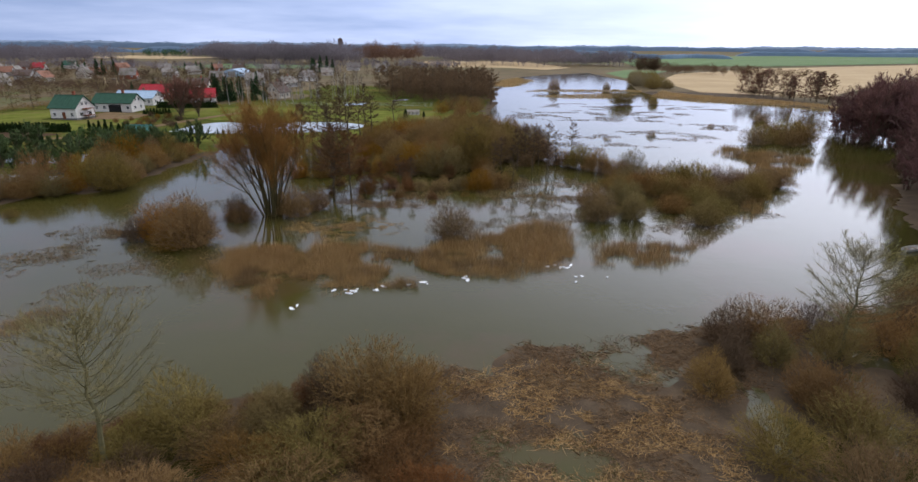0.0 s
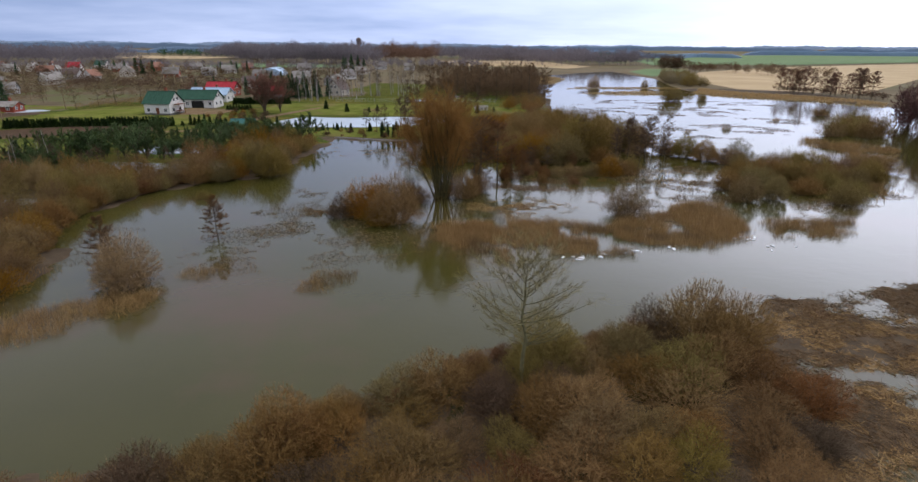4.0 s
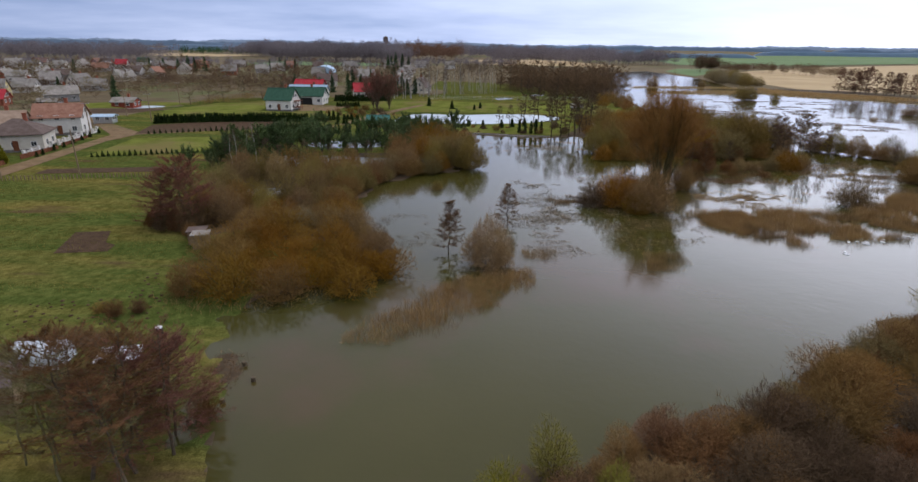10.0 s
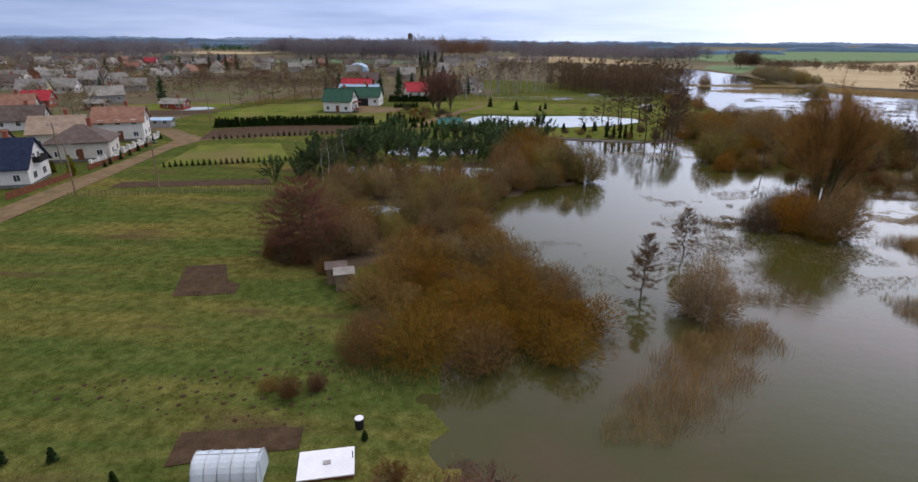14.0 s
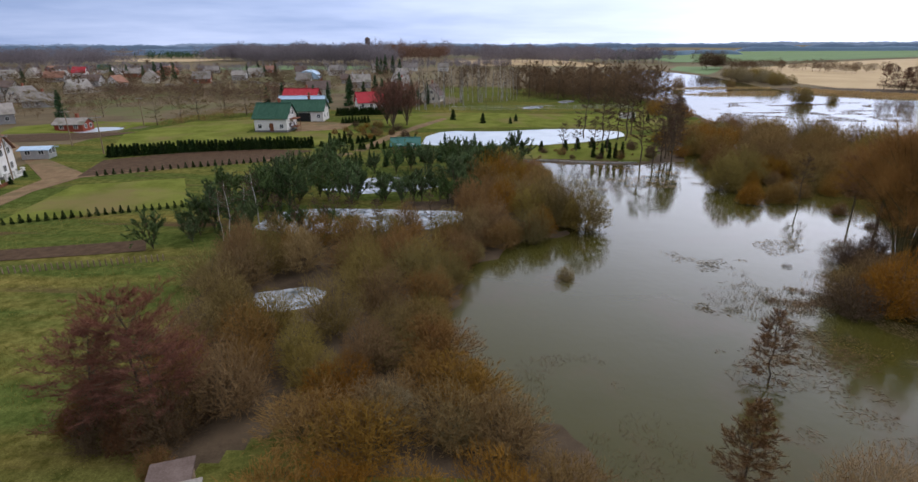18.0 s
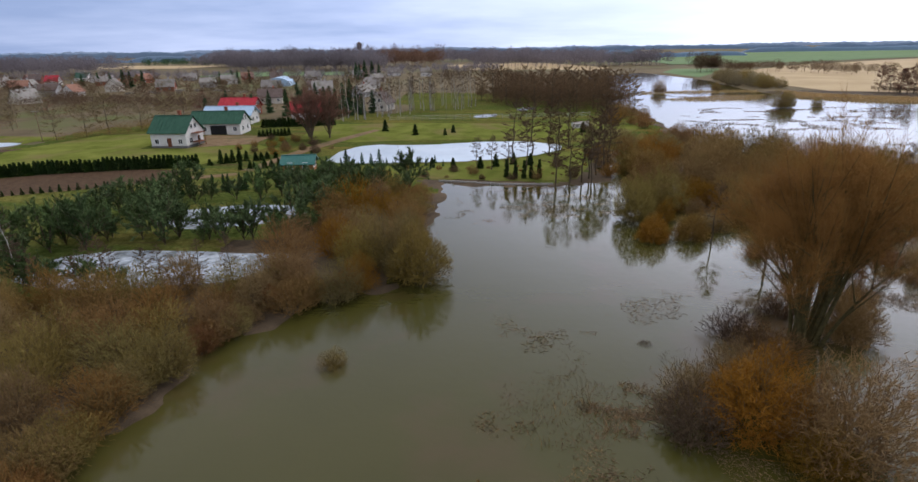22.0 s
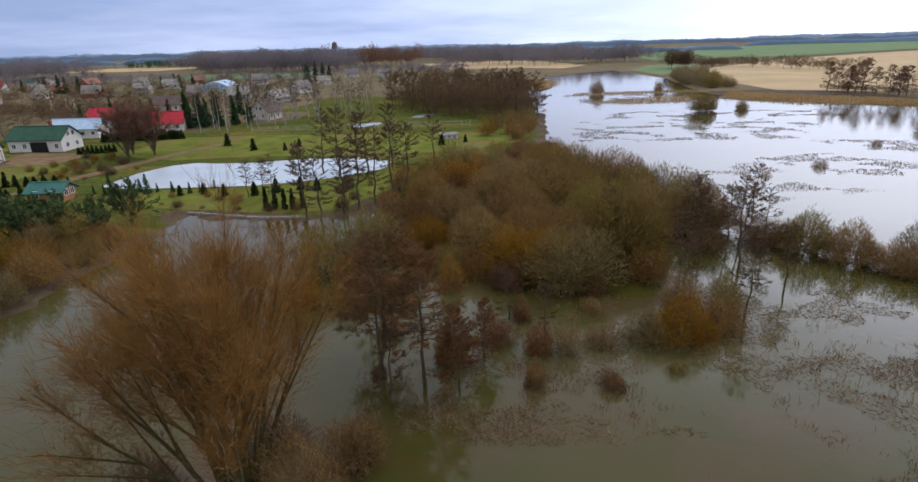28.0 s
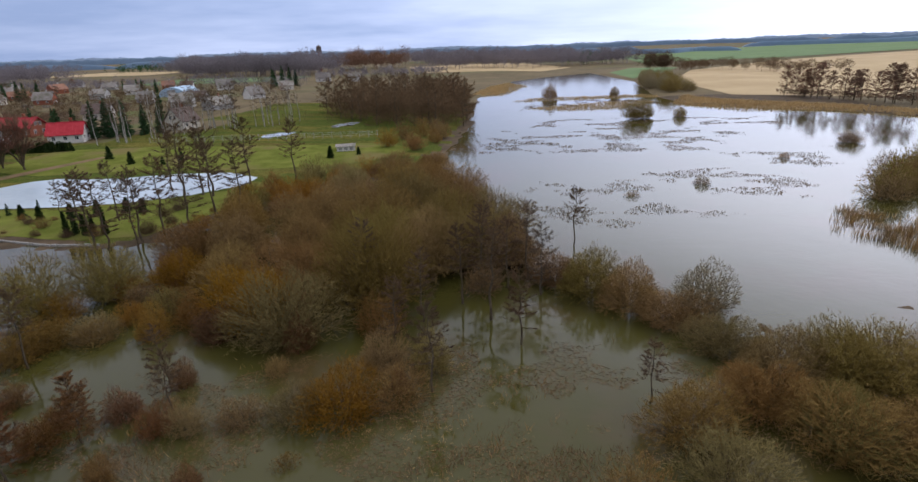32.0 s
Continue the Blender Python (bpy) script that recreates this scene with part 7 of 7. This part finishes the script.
blades("drift_reeds", [[(-62, 42), (-36, 50), (-34, 62), (-50, 66), (-64, 60)], [(-56, 58), (-46, 60), (-44, 74), (-54, 70)]], 30, 0.32, 56, M["sedge"], "flattened brown drift reeds on the flood", "reeds", lean=5, width=0.022, base=0.03, patchy=0.05)
blades("drift_reeds", [[(-62, 54), (-50, 56), (-46, 70), (-58, 68)], [(4, 78), (14, 94), (30, 104), (24, 96), (12, 84)], [(-12, 88), (20, 92), (26, 100), (8, 106), (-10, 94)]], 9, 0.35, 57, M["reed"], "flattened straw drifting on the flood", "reeds", lean=5, width=0.022, base=0.03, patchy=0.55)
blades("drowned_stems", [[(-66, 112), (-42, 112), (-42, 132), (-64, 134)], [(-34, 86), (14, 96), (10, 110), (-20, 108)], [(-8, 78), (12, 82), (10, 98), (-14, 96)]], 1.6, 0.45, 58, M["twig_dark"], "dark drowned stems standing in the flood", "sedge", width=0.04, patchy=0.2)
blades("flattened_reeds", [[(-12, 36), (2, 41), (13, 44.5), (22, 47), (24, 40), (16, 34), (16, 14), (-6, 14), (-10, 30)]], 60, 0.6, 59, M["sedge"], "flattened reddish-brown sedge on the muddy near bank", "reeds", lean=5, width=0.03, patchy=-0.35)
blades("flattened_reeds", [[(-8, 33), (4, 38), (13, 40.5), (16, 34), (16, 14), (-6, 14)]], 44, 0.8, 64, M["reed"], "flattened dry straw on the muddy near bank", "reeds", lean=5, width=0.03, patchy=0.05, grain=3.0)
blades("bank_grass", [[(3, 38.4), (13, 41.6), (14, 39.8), (4, 37)], [(-60, 6), (-43, 19.5), (-24, 30.5), (-7, 34), (-8, 31), (-24, 28), (-44, 16)], [(-97, 28), (-88, 26.5), (-75, 33), (-71.5, 40), (-78, 50), (-80, 48)]], 8, 0.7, 60, M["reed"], "tufts of dry grass along the bank", "grass", patchy=0.1)
blades("meadow_grass", [[(-150, 20), (-97, 28), (-92, 20), (-88, 10), (-96, 4), (-150, 10)]], 3, 0.22, 61, M["grass"], "short tufted winter grass of the meadow", "grass", width=0.05)
blades("meadow_grass", [[(-156, 28), (-99, 30), (-104, 46), (-108, 62), (-112, 80), (-150, 72)], [(-150, 82), (-124, 88), (-126, 100), (-150, 92)]], 9, 0.26, 65, M["straw_grass"], "tufts of straw-coloured winter grass in the meadow", "grass", width=0.05, patchy=-0.1)

blades("drift_reeds", [[(-26, 84), (34, 88), (38, 96), (24, 108), (-20, 104)], [(20, 70), (44, 84), (50, 96), (30, 92)]], 46, 0.32, 62, M["sedge"], "drowned brown sedge lying in the shallow flood", "sedge", lean=5, width=0.022, base=0.02, patchy=0.12)
blades("drowned_reeds", [[(-26, 84), (34, 88), (38, 96), (24, 108), (-20, 104)], [(-60, 66), (-48, 64), (-44, 76), (-54, 80)]], 4, 0.7, 63, M["reed"], "sparse dry reed stems standing in the flood", "reeds", width=0.035, patchy=0.45, base=-0.1)

blades("drift_reeds", [[(-44.5, 60.5), (-38.5, 61.5), (-38.8, 56), (-44, 55)], [(-62, 48), (-56.5, 56), (-54, 54), (-59.5, 46.5)], [(-56, 72), (-40, 84), (-42, 90), (-60, 84)], [(-66, 112), (-40, 116), (-42, 130), (-62, 132)]], 30, 0.3, 66, M["sedge"], "mats of brown drift lying on the flood", "sedge", lean=5, width=0.022, base=0.02, patchy=0.22)
blades("sedge_tussocks", [[(-30, 84), (-12, 84), (-8, 92), (-20, 97), (-30, 92)], [(2, 84), (24, 86), (36, 94), (26, 100), (10, 96), (0, 92)], [(-6, 72), (14, 74), (20, 84), (0, 84), (-10, 80)]], 46, 0.5, 67, M["sedge"], "reddish-brown sedge tussocks standing in the shallow flood", "sedge", lean=0.7, width=0.026, base=-0.08, patchy=0.30)
blades("sedge_tussocks", [[(-58, 58), (-44, 62), (-40, 76), (-52, 80), (-60, 70)], [(-78, 44), (-70, 48), (-74, 60), (-80, 58)]], 40, 0.35, 68, M["sedge"], "reddish dead reed tussocks in the shallow flood", "sedge", lean=0.9, width=0.024, base=-0.08, patchy=0.25)
def mat_ring(x, y, r, seed):
    rs = np.random.RandomState(seed)
    return [(x + r * 1.5 * math.cos(a) * rs.uniform(0.5, 1.2), y + r * math.sin(a) * rs.uniform(0.5, 1.2)) for a in np.linspace(0, math.tau, 13)[:-1]]


MATS = ((-55.3, 78.7, 1.5), (-58.5, 73.5, 1.6), (-60.5, 68.0, 1.8), (-54.5, 62.5, 2.4), (-57.5, 58.5, 2.0), (-50.5, 58.0, 2.2))
blades("drift_mat", [mat_ring(x, y, r, 300 + k) for k, (x, y, r) in enumerate(MATS)], 45, 0.42, 69, M["reed_drowned"], "tan mats of drowned reed just under the surface", "reeds", lean=5, width=0.03, base=0.006, patchy=0.1, grain=2.5)
blades("drift_mat", [mat_ring(x, y, r, 330 + k) for k, (x, y, r) in enumerate(((-50.5, 70.2, 2.6), (-52.5, 68.0, 2.0)))], 55, 0.6, 70, M["sedge"], "tangled rust-brown reed debris heaped in the flood", "reeds", lean=1.4, width=0.03, base=-0.02, patchy=-0.1, grain=2.0)
blades("drift_mat", [mat_ring(x, y, r, 350 + k) for k, (x, y, r) in enumerate(((-25.0, 73.7, 4.0), (-22.5, 70.4, 4.0), (-19.5, 76.5, 4.0), (-17.0, 72.0, 3.6)))], 80, 0.42, 76, M["reed"], "tan straw lying broken in the shallow flood", "reeds", lean=4, width=0.013, base=0.004, patchy=-0.05, grain=1.6)
blades("bank_reeds", [[(-9, 32), (-8, 35.5), (-2, 37.5), (5, 40), (6, 38), (-2, 33)]], 40, 0.7, 75, M["sedge"], "rust-brown sedge along the low bank's edge", "sedge", lean=1.2, width=0.03, patchy=-0.3)
blades("bank_reeds", [[(x0 - 1.3, y0), (x0 + 0.9, y0), (x1 + 0.9, y1), (x1 - 1.3, y1)] for (x0, y0), (x1, y1) in zip(EDGE, EDGE[1:])] + [[(-85.8, 15), (-83, 15.5), (-82.8, 21), (-86, 21)]], 55, 0.5, 77, M["sedge"], "dead sedge hanging over the west bank's edge", "sedge", lean=1.6, width=0.025, patchy=-0.4)
blades("bank_litter", [[(-58, -6), (-60, 4), (-43, 18), (-36, 25), (-24, 29), (-8, 32), (-4, 24), (-8, 14), (-30, 4)]], 22, 0.55, 74, M["sedge"], "matted dead sedge under the shrubs of the near bank", "sedge", lean=5, width=0.03, patchy=-0.5)
# old ice floes by the reed edge
floe_rng = random.Random(9)
FLOES = []
for x, y, n in ((-15.0, 52.4, 7), (-12.6, 53.4, 3), (-3.0, 56.5, 4), (8.6, 60.6, 7), (10.0, 58.0, 4), (-19.6, 48.6, 2), (-8.4, 54.7, 3)):
    FLOES += [(x + floe_rng.gauss(0, 0.9), y + floe_rng.gauss(0, 0.7), floe_rng.uniform(0.2, 0.6)) for _ in range(n)]
for k, (x, y, s) in enumerate(FLOES):
    rs = np.random.RandomState(k)
    bm = bmesh.new()
    rim = [(math.cos(a) * s * rs.uniform(0.5, 1.1), math.sin(a) * s * 0.45 * rs.uniform(0.5, 1.2)) for a in np.linspace(0, math.tau, 11)[:-1]]
    lower = [bm.verts.new((p, q, -0.05)) for p, q in rim]
    upper = [bm.verts.new((p * 0.96, q * 0.96, 0.07)) for p, q in rim]
    bm.faces.new(upper)
    for i in range(10):
        bm.faces.new((lower[i], lower[(i + 1) % 10], upper[(i + 1) % 10], upper[i]))
    tagged(part("ice_floe", bm, M["snow"]), "thin white ice floe at the reed edge", "ice", "ice floes").matrix_basis = pose(x, y, 0, 0, 0, k * 40)

# molehills on the meadow
bm = bmesh.new()
bmesh.ops.create_icosphere(bm, subdivisions=1, radius=0.3)
for v in bm.verts:
    v.co.z *= 0.45
mole_me = bpy.data.meshes.new("molehill")
bm.to_mesh(mole_me)
bm.free()
mole_me.materials.append(M["soil"])
for x, y in scatter([(-118, 24), (-96, 30), (-93.5, 26), (-97, 22), (-110, 23)], 0.85, 71, 90) + scatter([(-100, 35), (-98, 35), (-96, 29), (-99, 29)], 0.8, 72, 20):
    ob = new("molehill", mole_me)
    s = rng2.uniform(0.25, 0.75)
    ob.matrix_basis = pose(x, y, ground_z(x, y) + 0.01, 0, 0, rng2.uniform(0, 360)) @ Matrix.Diagonal((s, s, s, 1))
    tagged(ob, "small dark molehill in the meadow grass", "molehill", "molehills")


# ---- far woods ----
def far_wood(name, poly, count, height, seed, mat, label, strips=130, width=0.55, spread=0.30):
    """Many bare trees as stems and loose twigs: a far wood of one mesh."""
    rs = np.random.RandomState(seed)
    p = np.asarray(poly, float)
    lo, hi = p.min(0), p.max(0)
    spots = np.zeros((0, 2))
    while len(spots) < count:
        tries = rs.uniform(lo, hi, (count * 3, 2))
        spots = np.vstack([spots, tries[edge_distance(tries, poly) > 0]])
    spots = spots[:count]
    z = land_height(spots)
    h = height * rs.uniform(0.7, 1.15, count) * (1 + 0.15 * waves(spots, 60, seed))
    n = count * strips
    ball = rs.normal(size=(n, 3))
    ball = unit(ball) * rs.uniform(0.35, 1.0, (n, 1)) ** 0.5
    hh = np.repeat(h, strips)
    at = np.repeat(np.column_stack([spots, z + h * 0.58]), strips, 0) + ball * np.column_stack([hh * spread, hh * spread, hh * 0.36])
    way = unit(ball * 0.5 + rs.normal(size=(n, 3)) * 0.45 + np.array([0, 0, 0.45]))
    v, f = spikes(at, way, hh * rs.uniform(0.07, 0.17, n), np.full(n, width * 0.8), seed + 2, ball + np.array([0, 0, 0.3]))
    stem = np.column_stack([spots, z - 0.5])
    v2, f2 = ribbons(strands(stem, np.tile([0, 0, 1.0], (count, 1)), h * 0.7, 0.0, 2, seed + 3, 0.0), np.full(count, min(width, 0.35)), seed + 4)
    verts, faces = joined((v, f), (v2, f2))
    stuff(name, verts, faces, mat, label, "woods")


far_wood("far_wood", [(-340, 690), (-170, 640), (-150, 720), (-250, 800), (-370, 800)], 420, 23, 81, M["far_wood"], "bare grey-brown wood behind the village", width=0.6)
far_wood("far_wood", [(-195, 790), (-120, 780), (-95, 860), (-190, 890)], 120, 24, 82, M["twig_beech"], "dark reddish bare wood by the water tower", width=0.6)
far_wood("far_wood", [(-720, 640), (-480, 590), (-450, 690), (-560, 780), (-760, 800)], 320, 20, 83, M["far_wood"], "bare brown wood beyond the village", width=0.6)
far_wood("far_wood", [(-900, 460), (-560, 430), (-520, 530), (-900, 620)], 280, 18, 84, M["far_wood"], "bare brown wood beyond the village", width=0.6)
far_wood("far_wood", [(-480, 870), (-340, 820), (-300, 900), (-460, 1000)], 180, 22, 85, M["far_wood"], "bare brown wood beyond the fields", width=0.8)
far_wood("far_wood", [(-90, 400), (-30, 390), (-20, 470), (-90, 480)], 60, 9, 86, M["twig_dark"], "bare trees behind the lake shore", width=0.25)
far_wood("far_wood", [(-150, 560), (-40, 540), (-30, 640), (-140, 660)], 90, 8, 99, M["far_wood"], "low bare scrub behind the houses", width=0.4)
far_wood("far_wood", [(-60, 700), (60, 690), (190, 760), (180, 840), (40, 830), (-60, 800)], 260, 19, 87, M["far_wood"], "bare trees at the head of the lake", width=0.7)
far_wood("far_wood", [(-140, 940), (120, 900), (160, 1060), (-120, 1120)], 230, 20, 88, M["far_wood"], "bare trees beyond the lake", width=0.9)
far_wood("far_wood", [(168, 545), (200, 545), (225, 470), (260, 470), (250, 500), (205, 580), (172, 590)], 60, 9, 89, M["twig_dark"], "bare thicket among the fields", strips=260, width=0.3, spread=0.45)
far_wood("far_wood", [(140, 548), (160, 548), (165, 575), (142, 578)], 22, 17, 90, M["twig_dark"], "clump of tall bare trees among the fields", strips=300, width=0.34)
far_wood("far_wood", [(134, 318), (160, 268), (172, 258), (166, 276), (142, 326)], 70, 3.4, 91, M["twig_dark"], "low dark hedge under the row of trees", width=0.16, spread=0.5)
far_wood("village_scrub", [(-330, 200), (-250, 160), (-200, 220), (-140, 300), (-110, 420), (-200, 470), (-330, 470), (-460, 420), (-420, 280)], 620, 5.5, 92, M["twig_dark"], "bare garden scrub between the village houses", strips=170, width=0.17, spread=0.5)
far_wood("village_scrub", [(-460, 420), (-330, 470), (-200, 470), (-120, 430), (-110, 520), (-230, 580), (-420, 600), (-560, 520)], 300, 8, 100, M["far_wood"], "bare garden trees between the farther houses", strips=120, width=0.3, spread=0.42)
far_wood("village_scrub", [(-268, 288), (-205, 268), (-150, 250), (-140, 268), (-200, 292), (-262, 306)], 170, 4.6, 93, M["twig_dark"], "low orchard scrub behind the homestead", strips=170, width=0.13, spread=0.55)
far_wood("village_scrub", [(-300, 215), (-235, 195), (-172, 214), (-122, 246), (-108, 330), (-200, 340), (-290, 300)], 260, 4.2, 106, M["twig_grove"], "tangled bare hedges and fruit bushes of the gardens", strips=150, width=0.11, spread=0.6)
far_wood("village_scrub", [(-100, 225), (-64, 226), (-40, 262), (-70, 330), (-110, 330)], 60, 3.5, 94, M["twig_dark"], "thin scrub in the birch grove", strips=50, width=0.08, spread=0.5)
far_wood("village_scrub", [(-172, 178), (-164, 180), (-148, 214), (-154, 218)], 60, 3.0, 95, M["twig_brown"], "low hedge scrub along the lawn", strips=150, width=0.08, spread=0.6)
far_wood("village_scrub", [(-300, 130), (-190, 118), (-182, 132), (-215, 160), (-290, 200)], 110, 4.5, 103, M["twig_dark"], "bare garden bushes along the village lane", strips=170, width=0.12, spread=0.5)
far_wood("grove_undergrowth", [(0, 252), (-8, 240), (-40, 264), (-62, 290), (-40, 320), (-10, 330), (0, 300)], 190, 11.5, 104, M["twig_grove"], "dense bare undergrowth in the lakeside grove", strips=190, width=0.12, spread=0.34)
far_wood("grove_undergrowth", [(2, 250), (-8, 236), (-42, 261), (-64, 290), (-40, 322), (-8, 332), (2, 300)], 260, 4.5, 105, M["twig_grove"], "low bare scrub under the lakeside grove", strips=150, width=0.11, spread=0.6)
far_wood("spruce_wood", [(110, 760), (170, 790), (165, 830), (105, 800)], 40, 16, 96, M["needle"], "dark spruce clump beyond the lake", strips=50, width=0.9, spread=0.18)
far_wood("spruce_wood", [(-640, 1000), (-440, 960), (-420, 1030), (-620, 1080)], 140, 14, 97, M["needle"], "dark spruce wood beyond the fields", strips=40, width=1.2, spread=0.2)


# blue distance: long forest ridges with haze in their colour, each a thick bank with an uneven tree-top line
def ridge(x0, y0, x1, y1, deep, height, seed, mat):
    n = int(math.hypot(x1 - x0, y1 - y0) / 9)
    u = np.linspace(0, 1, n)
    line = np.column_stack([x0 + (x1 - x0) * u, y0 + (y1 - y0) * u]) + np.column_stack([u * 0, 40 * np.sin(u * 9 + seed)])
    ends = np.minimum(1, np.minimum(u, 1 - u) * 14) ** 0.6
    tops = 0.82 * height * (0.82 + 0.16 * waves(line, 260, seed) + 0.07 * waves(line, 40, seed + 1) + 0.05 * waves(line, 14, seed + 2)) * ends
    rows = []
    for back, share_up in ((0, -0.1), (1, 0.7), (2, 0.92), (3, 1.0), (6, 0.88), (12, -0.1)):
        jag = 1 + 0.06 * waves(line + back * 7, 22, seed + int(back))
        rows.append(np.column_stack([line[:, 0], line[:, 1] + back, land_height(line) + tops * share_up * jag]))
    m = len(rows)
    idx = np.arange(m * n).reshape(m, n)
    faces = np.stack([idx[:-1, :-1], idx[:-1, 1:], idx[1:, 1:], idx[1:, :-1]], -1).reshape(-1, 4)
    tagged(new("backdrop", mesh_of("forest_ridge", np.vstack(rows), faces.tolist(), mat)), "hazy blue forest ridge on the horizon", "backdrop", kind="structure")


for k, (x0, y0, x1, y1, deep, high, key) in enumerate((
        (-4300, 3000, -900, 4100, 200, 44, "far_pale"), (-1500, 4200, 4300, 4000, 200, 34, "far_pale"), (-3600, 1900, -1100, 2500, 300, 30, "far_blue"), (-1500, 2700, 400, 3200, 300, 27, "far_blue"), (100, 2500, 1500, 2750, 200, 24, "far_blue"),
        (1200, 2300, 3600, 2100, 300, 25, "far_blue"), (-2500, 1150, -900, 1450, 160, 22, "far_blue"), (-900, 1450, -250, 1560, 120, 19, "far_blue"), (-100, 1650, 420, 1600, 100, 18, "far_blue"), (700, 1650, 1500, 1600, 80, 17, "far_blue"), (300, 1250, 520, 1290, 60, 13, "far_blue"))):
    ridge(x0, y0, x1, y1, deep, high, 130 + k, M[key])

# ---- small things ----
fence = thing("mesh_fence", pose(-88, 217, ground_z(-88, 217)), "thin wire garden fence on grey posts beyond the lawn", "fence")
for k in range(26):
    x, y = 2.6 * k, 0.14 * k
    part("post", boxes((x - 0.05, x + 0.05, y - 0.05, y + 0.05, -0.3, 1.6)), M["concrete"], fence)
for z in (0.3, 0.8, 1.3):
    bm = bmesh.new()
    tube(bm, (0, 0, z), (65, 3.5, z), 0.02, 0.02, 4)
    part("wire", bm, M["metal"], fence)
pile_rng = random.Random(4)
for k in range(13):
    x, y = -252 + 6.2 * k + pile_rng.uniform(-2, 2), 358 + pile_rng.uniform(-9, 14)
    pile = thing("log_pile", pose(x, y, ground_z(x, y), 0, 0, pile_rng.uniform(-25, 25)), "weathered grey pile of logs behind the gardens", "logs", "log piles behind the gardens")
    for r in range(3):
        for j in range(5 - r):
            bm = bmesh.new()
            tube(bm, (-2.4 + pile_rng.uniform(-0.3, 0.3), 0.42 * (j + r / 2 - 2), 0.2 + 0.36 * r), (2.4 + pile_rng.uniform(-0.3, 0.3), 0.42 * (j + r / 2 - 2), 0.2 + 0.36 * r), 0.21, 0.18, 6)
            part("log", bm, M["grey_log"], pile)
for x, y, a in ((-192, 274, 20), (-188, 277, 70), (-184, 276, 130)):
    tripod = thing("pole_stack", pose(x, y, ground_z(x, y), 0, 0, a), "pale peeled poles leaning together in a cone", "poles", "stacks of poles")
    for j in range(7):
        bm = bmesh.new()
        w = j * 0.9
        tube(bm, (math.cos(w) * 1.6, math.sin(w) * 1.6, -0.1), (-math.cos(w) * 0.35, -math.sin(w) * 0.35, 6.2 + 0.3 * (j % 3)), 0.09, 0.05, 5)
        part("pole", bm, M["pale_wood"], tripod)
boat = thing("rowing_boat", pose(55.2, 69.6, 0.02, 0, 0, 25), "small pale rowing boat on the river", "boat")
ribs = [(-1.9, 0.42, 0.0), (-1.0, 0.62, -0.05), (0.2, 0.66, -0.05), (1.2, 0.5, -0.02), (2.1, 0.05, 0.12)]
for name, inner, mat in (("hull", 1.0, "metal"), ("lining", 0.86, "grey_wall")):
    bm = bmesh.new()
    rows = []
    for x, w, z in ribs:
        w *= inner
        rows.append([bm.verts.new((x * (0.97 if inner < 1 else 1), p * w, q)) for p, q in ((-1, 0.42), (-0.8, 0.1 + z), (0, (z if inner == 1 else z + 0.05)), (0.8, 0.1 + z), (1, 0.42))])
    for p, q in zip(rows, rows[1:]):
        for i in range(4):
            bm.faces.new((p[i], p[i + 1], q[i + 1], q[i]))
    bm.faces.new(rows[0])
    part(name, bm, M[mat], boat)
for x in (-1.2, 0.1):
    part("bench", boxes((x - 0.13, x + 0.13, -0.56, 0.56, 0.30, 0.33)), M["wood"], boat)
